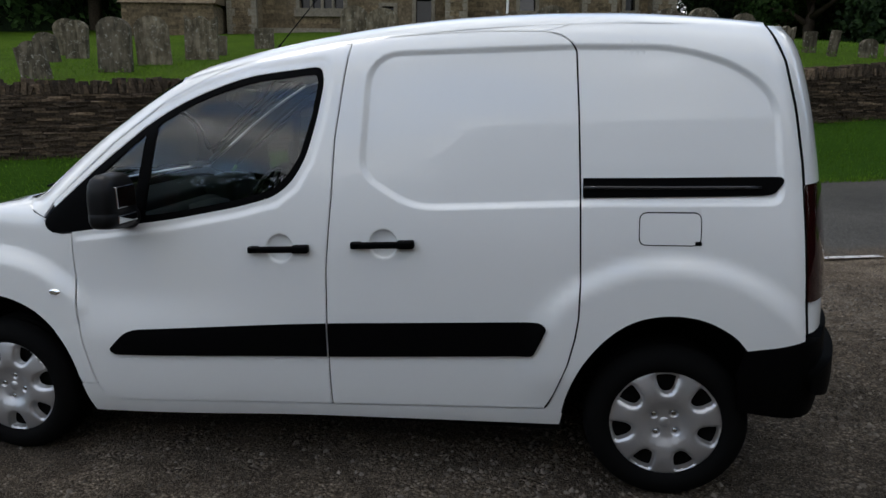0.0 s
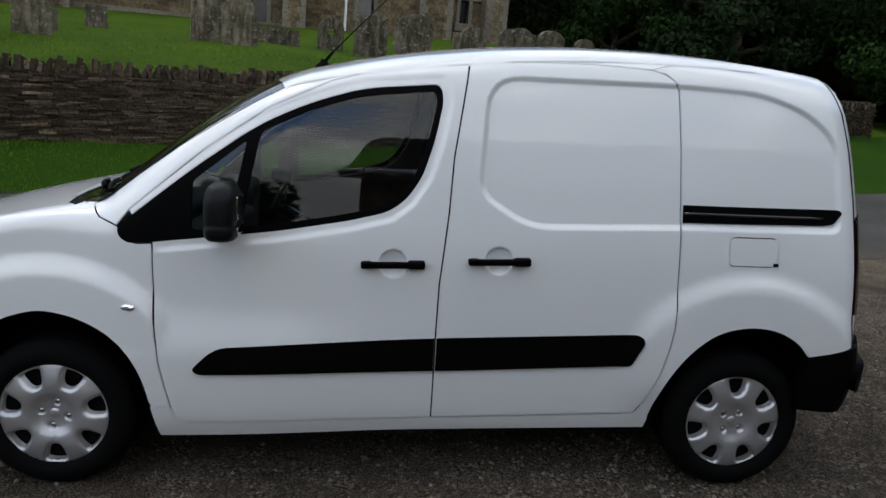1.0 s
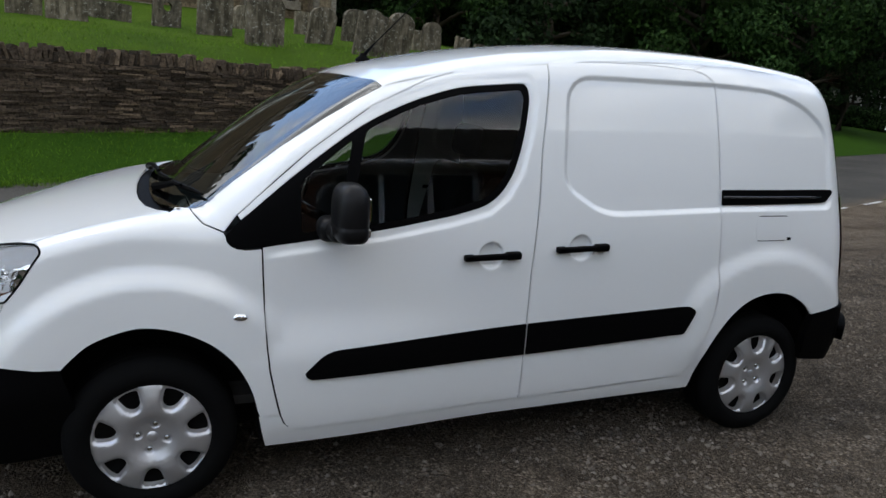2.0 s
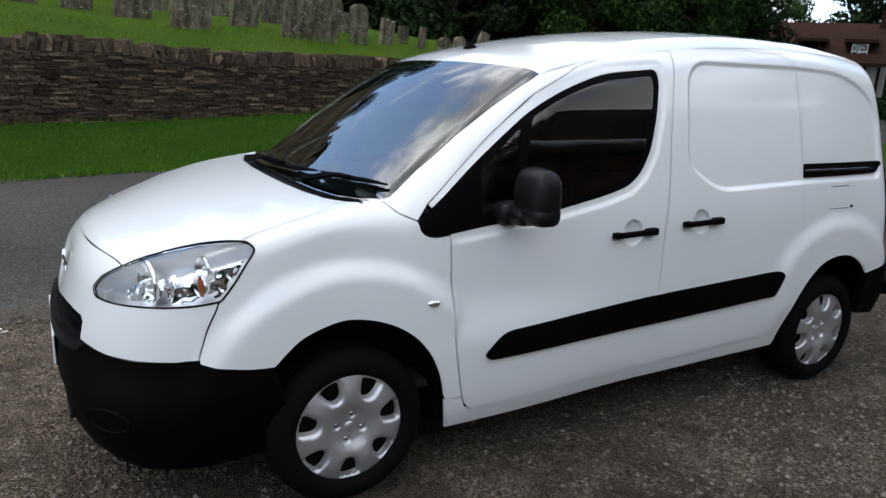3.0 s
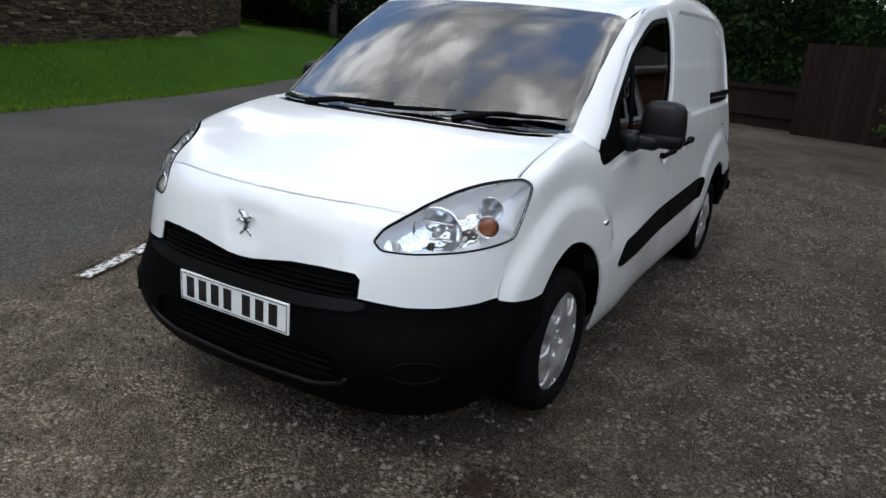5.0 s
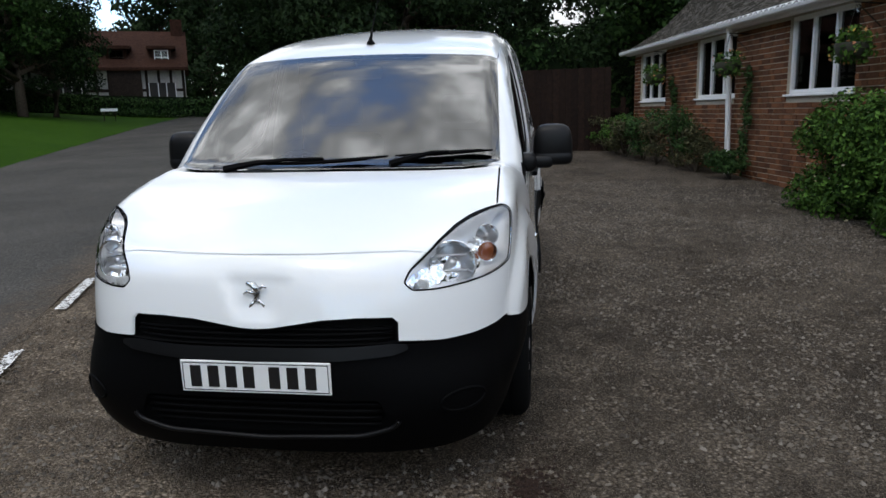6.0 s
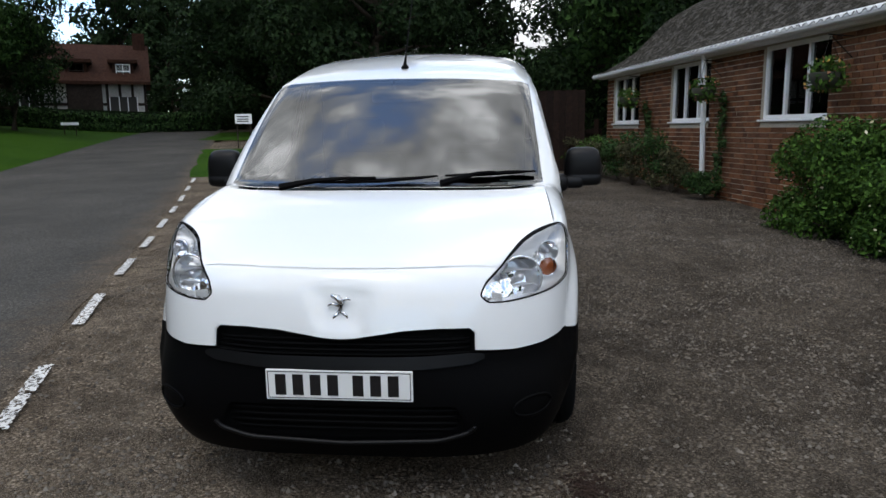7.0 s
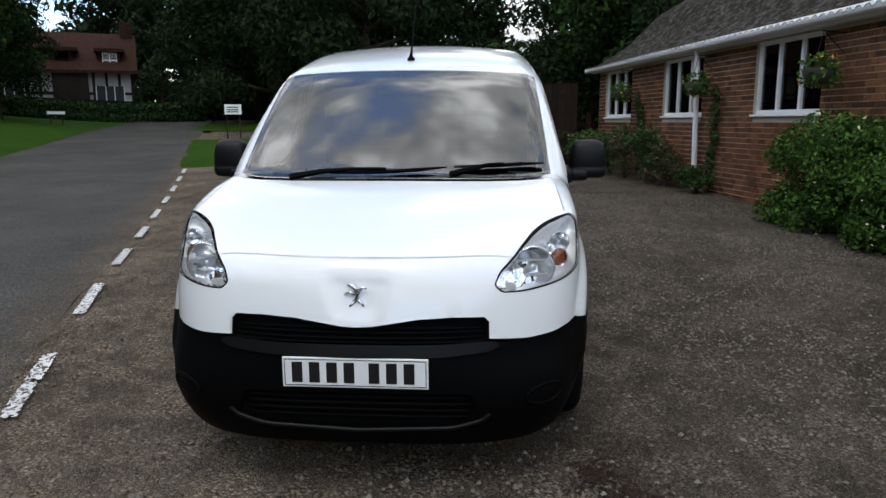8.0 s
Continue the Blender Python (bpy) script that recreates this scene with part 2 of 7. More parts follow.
M_wallcore = speckled("wall_earth", (0.02, 0.016, 0.012), (0.05, 0.042, 0.032), 20, 1.0)
M_church = speckled("church_limestone", (0.075, 0.058, 0.038), (0.22, 0.175, 0.115), 9, 0.95, big=0.9, strength=0.6, distance=0.02, obj_random=0.22)
M_dressed = speckled("dressed_stone", (0.13, 0.112, 0.085), (0.26, 0.23, 0.18), 12, 0.9, strength=0.4, distance=0.01)
M_grave = speckled("lichen_gravestone", (0.085, 0.074, 0.055), (0.20, 0.178, 0.140), 7, 0.95, big=2.5, strength=0.35, distance=0.012, obj_random=0.3)
grave_v = coords(M_grave)
lichen = ramp_node(M_grave, noise_tex(M_grave, grave_v, 13, 9, 0.72), [(0.56, (0, 0, 0)), (0.64, (0.8, 0.8, 0.8))]).outputs[0]
damp = ramp_node(M_grave, noise_tex(M_grave, coords(M_grave, (9, 9, 1.6)), 1.0, 6, 0.6), [(0.40, (0.45, 0.44, 0.38)), (0.62, (1.15, 1.13, 1.05))]).outputs[0]
grave_base = M_grave.node_tree.nodes["Principled BSDF"].inputs["Base Color"].links[0].from_socket
paint_in(M_grave, mixed(M_grave, mixed(M_grave, grave_base, damp, 1.0, "MULTIPLY"), (0.33, 0.32, 0.27), lichen))
M_brick = speckled("red_brick", (0.070, 0.029, 0.014), (0.215, 0.094, 0.046), 40, 0.9, strength=0.4, distance=0.004, obj_random=0.4)
M_mortar = speckled("mortar", (0.36, 0.32, 0.25), (0.56, 0.50, 0.41), 60, 0.95)
M_upvc = principled("white_window_frame", (0.78, 0.78, 0.77), 0.4)
M_roofsheet = speckled("mossy_cement_roof", (0.028, 0.025, 0.021), (0.125, 0.113, 0.098), 16, 0.95, big=1.4, strength=0.8, distance=0.02)
moss_v = coords(M_roofsheet)
moss = ramp_node(M_roofsheet, noise_tex(M_roofsheet, moss_v, 7.0, 10, 0.8), [(0.44, (0, 0, 0)), (0.52, (1, 1, 1))]).outputs[0]
paint_in(M_roofsheet, mixed(M_roofsheet, M_roofsheet.node_tree.nodes["Principled BSDF"].inputs["Base Color"].links[0].from_socket, (0.018, 0.016, 0.011), moss))
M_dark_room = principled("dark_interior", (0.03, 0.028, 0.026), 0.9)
M_curtain = principled("curtain", (0.28, 0.25, 0.17), 0.9)
M_bark = speckled("bark", (0.03, 0.024, 0.018), (0.10, 0.08, 0.06), 18, 0.95, strength=0.8, distance=0.03)
M_leaf_a = leaf_material("tree_leaves", (0.009, 0.024, 0.006), (0.032, 0.066, 0.016))
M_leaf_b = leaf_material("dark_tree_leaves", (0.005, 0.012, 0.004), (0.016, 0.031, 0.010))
M_hedge_shade = speckled("hedge_inside", (0.004, 0.008, 0.003), (0.012, 0.022, 0.008), 9, 0.95)
M_leaf_hedge = leaf_material("hedge_leaves", (0.012, 0.030, 0.009), (0.035, 0.070, 0.020))
M_leaf_bush = leaf_material("shrub_leaves", (0.010, 0.028, 0.005), (0.052, 0.105, 0.017))
M_leaf_dry = leaf_material("border_leaves", (0.018, 0.024, 0.010), (0.065, 0.062, 0.030))
M_flower = leaf_material("flowers", (0.35, 0.30, 0.16), (0.55, 0.50, 0.34))
M_flower_b = leaf_material("basket_flowers", (0.42, 0.30, 0.05), (0.55, 0.22, 0.14))
M_tile_roof = speckled("clay_tile_roof", (0.026, 0.012, 0.008), (0.060, 0.028, 0.018), 6, 0.95, big=0.5, strength=0.8, distance=0.05)
M_timber = speckled("dark_timber", (0.015, 0.011, 0.009), (0.04, 0.03, 0.024), 10, 0.9)
M_render = speckled("white_render", (0.40, 0.38, 0.35), (0.58, 0.55, 0.51), 8, 0.9)
M_fence = speckled("fence_timber", (0.007, 0.004, 0.003), (0.022, 0.012, 0.008), 14, 0.9, obj_random=0.25)
M_slab = speckled("concrete_slab", (0.13, 0.115, 0.09), (0.24, 0.215, 0.175), 50, 0.9, strength=0.3, distance=0.004)
M_pot = principled("basket_moss", (0.03, 0.03, 0.02), 0.95)
M_oil = speckled("oil_stain", (0.020, 0.011, 0.008), (0.050, 0.030, 0.022), 60, 0.8, strength=0.8, distance=0.01)


# ---- mesh helpers ----
def mesh_object(name, verts, faces, material, parent=None, label="", smooth=False, normals=None):
    me = bpy.data.meshes.new(name)
    me.from_pydata([tuple(map(float, v)) for v in verts], [], [tuple(map(int, f)) for f in faces])
    me.materials.append(material)
    if smooth:
        me.polygons.foreach_set("use_smooth", [True] * len(me.polygons))
    me.update()
    if normals is not None:
        me.normals_split_custom_set_from_vertices([tuple(map(float, n)) for n in normals])
    ob = new(name, me)
    if parent is not None:
        ob.parent = parent
    if label:
        ob["label"] = label
    return ob


def part(name, bm, material, parent=None, label="", smooth=False):
    me = bpy.data.meshes.new(name)
    bm.to_mesh(me)
    bm.free()
    me.materials.append(material)
    if smooth:
        me.polygons.foreach_set("use_smooth", [True] * len(me.polygons))
    ob = new(name, me)
    if parent is not None:
        ob.parent = parent
    if label:
        ob["label"] = label
    return ob


def thing(name, m=None, label="", category="", group="", kind=""):
    ob = new(name)
    ob.matrix_world = m or Matrix()
    return tagged(ob, label, category, group, kind)


def box(bm, x0, x1, y0, y1, z0, z1, m=None, bevel=0.0):
    vs = [bm.verts.new((x, y, z)) for x in (x0, x1) for y in (y0, y1) for z in (z0, z1)]
    fs = [bm.faces.new([vs[i] for i in q]) for q in ((0, 1, 3, 2), (4, 6, 7, 5), (0, 4, 5, 1), (2, 3, 7, 6), (0, 2, 6, 4), (1, 5, 7, 3))]
    if bevel:
        es = list({e for f in fs for e in f.edges})
        r = bmesh.ops.bevel(bm, geom=es, offset=bevel, segments=2, affect="EDGES", profile=0.5)
        vs = list({v for f in r["faces"] for v in f.verts} | {v for v in vs if v.is_valid})
    if m is not None:
        for v in vs:
            v.co = m @ v.co
    return vs


def tube(bm, points, radius, sides=8, cap=True):
    """A pipe along points; radius may be a list."""
    pts = [Vector(p) for p in points]
    rs = radius if isinstance(radius, (list, tuple)) else [radius] * len(pts)
    rings = []
    for i, p in enumerate(pts):
        d = (pts[min(i + 1, len(pts) - 1)] - pts[max(i - 1, 0)]).normalized()
        q = d.to_track_quat("Z", "Y")
        rings.append([bm.verts.new(p + q @ Vector((math.cos(a) * rs[i], math.sin(a) * rs[i], 0))) for a in (2 * math.pi * k / sides for k in range(sides))])
    for a, b in zip(rings, rings[1:]):
        for k in range(sides):
            bm.faces.new((a[k], a[(k + 1) % sides], b[(k + 1) % sides], b[k]))
    if cap:
        bm.faces.new(rings[0][::-1])
        bm.faces.new(rings[-1])


def lathe(bm, profile, segments=48, m=None):
    """Turns (radius, height) pairs round the local z axis."""
    rings = []
    for r, h in profile:
        ring = [bm.verts.new((r * math.cos(2 * math.pi * k / segments), r * math.sin(2 * math.pi * k / segments), h)) for k in range(segments)]
        rings.append(ring)
    for a, b in zip(rings, rings[1:]):
        for k in range(segments):
            bm.faces.new((a[k], a[(k + 1) % segments], b[(k + 1) % segments], b[k]))
    if m is not None:
        for ring in rings:
            for v in ring:
                v.co = m @ v.co


def smooth_noise(x, y, s, seed=0.0):
    return noise.noise(Vector((x * s + seed, y * s - seed, seed * 0.7)))


# ---- ground, road, verge, churchyard ----
ROAD = radians(20.5)
RU, RN = Vector((math.cos(ROAD), math.sin(ROAD))), Vector((-math.sin(ROAD), math.cos(ROAD)))
ROAD_NEAR, ROAD_FAR = 2.38, 7.40


def road_xy(s, d):
    p = RU * s + RN * d
    return p.x, p.y


def road_sd(x, y):
    return x * RU.x + y * RU.y, x * RN.x + y * RN.y


def rise(s):
    return 0.0


def sstep(a, b, v):
    t = min(max((v - a) / (b - a), 0), 1)
    return t * t * (3 - 2 * t)


def wall_d(s):
    """How far from the lane's axis the churchyard wall stands."""
    return 8.9 + 0.0105 * max(s - 4, 0) ** 2 * (1 if s < 22 else 0) + (0.0105 * 324 + 0.38 * (s - 22) if s >= 22 else 0)


def bank_top(s):
    return float(np.interp(s, [-12, -4.4, 0, 3, 5, 8, 12, 19, 24], [0.50, 0.55, 0.53, 0.55, 0.61, 0.68, 0.76, 0.88, 0.92]))


WALL_END = 21.5


def wall_h(s):
    return float(np.interp(s, [2, 4, 9, 12], [1.22, 1.10, 1.06, 1.12]))



def terrain(x, y):
    s, d = road_sd(x, y)
    w = wall_d(s)
    z = rise(s) + SLOPE * x
    if d > ROAD_FAR:
        z += (bank_top(s) - rise(s)) * sstep(ROAD_FAR - 0.05, w - 0.1, d) ** 0.8
    if d > w + 0.2:
        fade = 1 - sstep(WALL_END - 1.0, WALL_END + 9, s)
        z += (wall_h(s) - 0.14) * sstep(w + 0.2, w + 0.32 + 5 * (1 - fade), d) * (0.25 + 0.75 * fade) + 0.115 * min(d - w - 0.2, 26) * (0.4 + 0.6 * fade) * float(np.interp(s, [13, 20], [1.0, 0.35]))
        z += 0.36 * float(np.interp(s, [-6, -2, 3, 6, 10, 14, 18], [0.5, 0.6, 0.8, 1.0, 1.1, 1.0, 0.4])) * sstep(w + 0.3, w + 2.0, d) * fade
    # the lane dips a little past the forecourt
    return z - float(np.interp(s, [1.5, 5.0, 9.0, 13.0, 32.0], [0.0, 0.12, 0.19, 0.18, 0.0])) * sstep(-0.5, 2.2, d) * (1 - sstep(w - 1.2, w, d))


def sheet(name, s_list, d_list, material, lift=0.0, d_scale=None, label="", uneven=0.0, under=0.0, edge=0.0):
    verts, faces = [], []
    for s in s_list:
        for k, d in enumerate(d_list):
            dd = d_scale(s, d) if d_scale else d
            x, y = road_xy(s, dd)
            sink = lift - under * sstep(2.0, 2.6, dd) - edge * sstep(2.30, 2.60, dd)
            verts.append((x, y, terrain(x, y) + sink - (0.014 if name == "road" and d < ROAD_NEAR else 0.0) + (uneven * smooth_noise(x, y, 1.7, 3.0) if uneven else 0)))
    n = len(d_list)
    for i in range(len(s_list) - 1):
        for k in range(n - 1):
            faces.append((i * n + k, (i + 1) * n + k, (i + 1) * n + k + 1, i * n + k + 1))
    ob = mesh_object(name, verts, faces, material, smooth=True)
    return tagged(ob, label, name, kind="structure")


def steps(*spans):
    out = []
    for a, b, n in spans:
        out += [a + (b - a) * i / n for i in range(n)]
    return out + [spans[-1][1]]


S_ALL = steps((-400, -60, 6), (-60, -14, 14), (-14, 14, 56), (14, 60, 40), (60, 500, 8))
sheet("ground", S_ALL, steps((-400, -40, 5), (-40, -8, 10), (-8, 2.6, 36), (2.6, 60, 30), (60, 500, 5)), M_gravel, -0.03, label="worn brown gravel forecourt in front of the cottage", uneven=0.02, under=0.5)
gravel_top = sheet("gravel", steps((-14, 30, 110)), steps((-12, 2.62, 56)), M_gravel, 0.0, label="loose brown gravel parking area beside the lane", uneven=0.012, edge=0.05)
S_ROAD = steps((-400, -60, 6), (-60, -14, 14), (-14, -8, 12), (-8, 20, 560), (20, 60, 40), (60, 500, 8))


def ragged(s, d):
    """The lane's broken near edge, and its grassed far one."""
    if d < ROAD_NEAR:
        return d + 0.045 * smooth_noise(s, 0.3, 1.1, 5.0) + 0.018 * smooth_noise(s, 0.7, 9.0, 8.0)
    if d > ROAD_FAR:
        return d + 0.05 * smooth_noise(s, 0.1, 1.3, 2.0)
    return d


sheet("road", S_ROAD, [ROAD_NEAR - 0.03] + steps((ROAD_NEAR + 0.12, ROAD_FAR - 0.1, 8)) + [ROAD_FAR + 0.1], M_asphalt, 0.012, d_scale=ragged, label="narrow grey asphalt village lane")
sheet("verge", S_ALL, steps((ROAD_FAR, ROAD_FAR + 1.4, 12)), M_verge, 0.022, d_scale=lambda s, d: ROAD_FAR + (d - ROAD_FAR) / 1.4 * (wall_d(s) + 0.25 - ROAD_FAR), label="mown grass verge below the stone wall", uneven=0.03)
sheet("lawn", steps((-60, -14, 12), (-14, 40, 70), (40, 140, 8)), steps((0.2, 0.8, 6), (0.8, 70, 34)), M_grass, 0.02, d_scale=lambda s, d: wall_d(s) + d, label="bright green churchyard lawn behind the wall", uneven=0.03)


def road_mark(s0, s1, d, width, wear, rng):
    """A thin stripe of line paint, flaked away in patches."""
    bm = bmesh.new()
    n, across = int((s1 - s0) / 0.013), 7
    rows = []
    for i in range(n + 1):
        s = s0 + (s1 - s0) * i / n
        row = []
        for k in range(across + 1):
            e = 2 * k / across - 1
            dd = d + e * width / 2 + rng.uniform(-0.003, 0.003) + 0.006 * smooth_noise(s * 9, d + e, 2.0, 3.0) * abs(e)
            x, y = road_xy(s + rng.uniform(-0.003, 0.003), dd)
            row.append(bm.verts.new((x, y, terrain(x, y) + 0.020)))
        rows.append(row)
    for i, (p, q) in enumerate(zip(rows, rows[1:])):
        end = min(i, n - 1 - i)
        for k in range(across):
            loss = 0.5 + 0.55 * smooth_noise(i * 0.45, k * 0.7, 1.0, s0) + rng.uniform(-0.22, 0.22)
            rim = 0.12 if k in (0, across - 1) and wear > 0.5 else 0.0
            if loss - rim > 1.0 - wear or (end == 0 and rng.random() < 0.5):
                continue
            bm.faces.new((p[k], q[k], q[k + 1], p[k + 1]))
    bmesh.ops.delete(bm, geom=[v for v in bm.verts if not v.link_faces], context="VERTS")
    return part("road_marking", bm, M_linepaint)


rng = random.Random(4)
WEAR = (0.80, 0.42, 0.56, 0.36, 0.28)
for i in range(12):
    s0 = -6.12 + 1.71 * i - (0.13 if i == 1 else 0.04 if i == 2 else 0.0)
    wear = WEAR[i] if i < len(WEAR) else 0.22
    tagged(road_mark(s0, s0 + 0.90, ROAD_NEAR - 0.14, 0.080, wear, rng), "worn white dash painted along the lane's edge", "road marking", "lane edge dashes")

# ---- dry stone wall: core ----
wall = tagged(new("churchyard_wall"), "weathered dry stone wall of thin brown limestone", "stone wall", kind="structure")


def wall_point(s, off, z):
    x, y = road_xy(s, wall_d(s) + off)
    return x, y, z


core_v, core_f = [], []
cs = steps((-34, WALL_END, 60))
for s in cs:
    b = bank_top(s) + SLOPE * wall_point(s, 0, 0)[0]
    for off, z in ((0.03, b - 0.5), (0.03, b + wall_h(s) - 0.16), (0.42, b + wall_h(s) - 0.16), (0.42, b - 0.5)):
        core_v.append(wall_point(s, off, z))
for i in range(len(cs) - 1):
    for k in range(3):
        core_f.append((i * 4 + k, i * 4 + k + 1, i * 4 + 5 + k, i * 4 + 4 + k))
core_f.append((len(core_v) - 4, len(core_v) - 3, len(core_v) - 2, len(core_v) - 1))
mesh_object("wall_core", core_v, core_f, M_wallcore, wall)


# ---- house by the forecourt ----
HOUSE = pose(7.278, -3.770, 0, 0, 0, 10.94)   # local x runs along the wall, local y towards the lane
H0, H1, EAVE = -7.8, 5.0, 2.47
WINDOWS = ((3.05, 4.58), (0.04, 1.54), (-2.97, -1.50), (-7.3, -5.8))
SILL, HEAD = 1.40, 2.37

house = tagged(new("house"), "low red brick cottage with white windows and mossy roof", "house", kind="structure")
house.matrix_world = HOUSE
bm = bmesh.new()
edges_x = [H0] + [v for w in sorted(WINDOWS) for v in w] + [H1]
for a, b in zip(edges_x[0::2], edges_x[1::2]):
    box(bm, a, b, -0.30, -0.007, -0.3, EAVE)
for a, b in WINDOWS:
    box(bm, a, b, -0.30, -0.007, -0.3, SILL - 0.03)
    box(bm, a, b, -0.30, -0.007, HEAD, EAVE)
box(bm, H1 - 0.3, H1 - 0.002, -6.9, -0.302, -0.3, EAVE)
box(bm, H0 + 0.002, H0 + 0.3, -6.9, -0.302, -0.3, EAVE)
box(bm, H0, H1, -7.2, -6.902, -0.3, EAVE)
part("wall", bm, M_mortar, house)
# plain floor and partition; the room's dimness is put into their dark colour
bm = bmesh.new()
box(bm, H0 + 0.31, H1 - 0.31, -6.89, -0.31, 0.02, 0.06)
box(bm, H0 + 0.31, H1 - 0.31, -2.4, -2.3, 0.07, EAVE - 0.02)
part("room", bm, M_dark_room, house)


def roof_profile(u):
    """Half of the bowed roof: u 0 at the eave, 1 at the ridge."""
    k = [0, 0.12, 0.27, 0.45, 0.62, 0.80, 1.0]
    return float(np.interp(u, k, [0.30, 0.0, -0.65, -1.39, -2.1, -2.9, -3.6])), float(np.interp(u, k, [EAVE + 0.0, EAVE + 0.07, 2.93, 3.66, 4.06, 4.31, 4.42]))


verts, faces = [], []
nx, nu = 420, 18
for i in range(nx + 1):
    x = H0 - 0.25 + (H1 + 0.5 - H0) * i / nx
    wave = 0.022 * math.sin(x * 2 * math.pi / 0.146)
    for j in range(2 * nu + 1):
        u = j / nu
        y, z = roof_profile(u if u <= 1 else 2 - u)
        if u > 1:
            y = -7.2 - y
        verts.append((x, y, z + wave))
w = 2 * nu + 1
for i in range(nx):
    for j in range(w - 1):
        faces.append((i * w + j, i * w + j + 1, (i + 1) * w + j + 1, (i + 1) * w + j))
roof = mesh_object("roof", verts, faces, M_roofsheet, house, "mossy grey corrugated cement roof", smooth=True)
bm = bmesh.new()
gable = [roof_profile(j / 12) for j in range(13)] + [(-7.2 - y, z) for y, z in (roof_profile(1 - j / 12) for j in range(1, 13))]
for x in (H1 - 0.15, H0 + 0.15):
    vs = [bm.verts.new((x, y, z - 0.06)) for y, z in gable]
    bm.faces.new(vs)
part("gable", bm, M_mortar, house)
bm = bmesh.new()
box(bm, H0 - 0.2, H1 + 0.2, 0.02, 0.16, EAVE - 0.09, EAVE - 0.01, bevel=0.02)
part("fascia", bm, M_upvc, house, "white painted fascia board")
bm = bmesh.new()
tube(bm, [(H0 - 0.2, 0.24, EAVE + 0.0), (H1 + 0.24, 0.24, EAVE - 0.03)], 0.055, 10)
part("gutter", bm, M_upvc, house, "white plastic gutter")


def house_window(a, b):
    w = new("window")
    w["label"] = "white three-light window with dark panes"
    w.parent = house
    third = (b - a) / 3
    bm = bmesh.new()
    t, yo, yi = 0.055, -0.045, -0.11
    box(bm, a, b, yi, yo, SILL, SILL + t)
    box(bm, a, b, yi, yo, HEAD - t, HEAD)
    for x in (a, a + third - t / 2, b - third - t / 2, b - t):
        box(bm, x, x + t, yi, yo - 0.001, SILL + t, HEAD - t)
    part("window_frame", bm, M_upvc, w)
    bm = bmesh.new()
    box(bm, a - 0.03, b + 0.03, -0.06, 0.035, SILL - 0.032, SILL - 0.003, bevel=0.006)
    part("window_sill", bm, M_upvc, w)
    for k in range(3):
        bm = bmesh.new()
        box(bm, a + third * k + 0.03, a + third * (k + 1) - 0.03, -0.085, -0.08, SILL + 0.03, HEAD - 0.03)
        pane = part("pane", bm, M_pane, w)
        pane.visible_shadow = False
    for side in (0, 1):
        bm = bmesh.new()
        x0 = a + 0.06 if side == 0 else b - 0.34
        n = 14
        top = [bm.verts.new((x0 + 0.28 * i / n, -0.22 + 0.02 * math.sin(i * 2.1), HEAD)) for i in range(n + 1)]
        pull = (lambda i: x0 + 0.28 * i / n * (0.45 if side == 0 else 1) + (0 if side == 0 else 0))
        bot = [bm.verts.new((pull(i), -0.22 + 0.015 * math.sin(i * 2.1), SILL + 0.02)) for i in range(n + 1)]
        for i in range(n):
            bm.faces.new((top[i], top[i + 1], bot[i + 1], bot[i]))
        part("curtain", bm, M_curtain, w, smooth=True)
    return w


for a, b in WINDOWS:
    house_window(a, b)
bm = bmesh.new()
tube(bm, [(0.0, 0.16, EAVE - 0.03), (0.0, 0.13, EAVE - 0.16), (0.0, 0.07, 0.10)], 0.042, 12)
part("drainpipe", bm, M_upvc, house, "white plastic drainpipe")


# ---- van: body form ----
def curve_table(points, sigma, n=600):
    xs = np.array([p[0] for p in points], float)
    ys = np.array([p[1] for p in points], float)
    gx = np.linspace(xs[0] - 0.3, xs[-1] + 0.3, n)
    gy = np.interp(gx, xs, ys)
    gy = np.where(gx < xs[0], ys[0] + (gx - xs[0]) * (ys[1] - ys[0]) / (xs[1] - xs[0]), gy)
    gy = np.where(gx > xs[-1], ys[-1] + (gx - xs[-1]) * (ys[-1] - ys[-2]) / (xs[-1] - xs[-2]), gy)
    k = max(int(sigma * 3 / (gx[1] - gx[0])), 1)
    w = np.exp(-0.5 * (np.arange(-k, k + 1) * (gx[1] - gx[0]) / sigma) ** 2)
    gy = np.convolve(np.pad(gy, k, "edge"), w / w.sum(), "valid")
    return lambda v: np.interp(v, gx, gy)


WIDTH = curve_table([(0.0, 0.74), (0.18, 0.815), (0.25, 0.850), (0.32, 0.866), (0.45, 0.876), (0.6, 0.880), (0.75, 0.876), (0.9, 0.869), (1.0, 0.861), (1.1, 0.846), (1.25, 0.820), (1.4, 0.789), (1.55, 0.752), (1.65, 0.722), (1.85, 0.655)], 0.04)
WIDTH_NOSE = curve_table([(0.0, 0.66), (0.2, 0.785), (0.3, 0.824), (0.4, 0.838), (0.5, 0.850), (0.65, 0.852), (0.8, 0.846), (0.9, 0.838), (1.0, 0.830), (1.1, 0.825), (1.3, 0.80)], 0.04)
NOSE_X = curve_table([(0.05, -2.05), (0.18, -2.16), (0.25, -2.225), (0.35, -2.262), (0.45, -2.272), (0.55, -2.268), (0.62, -2.252), (0.70, -2.236), (0.78, -2.214), (0.86, -2.185), (0.94, -2.145), (1.1, -2.03)], 0.035)
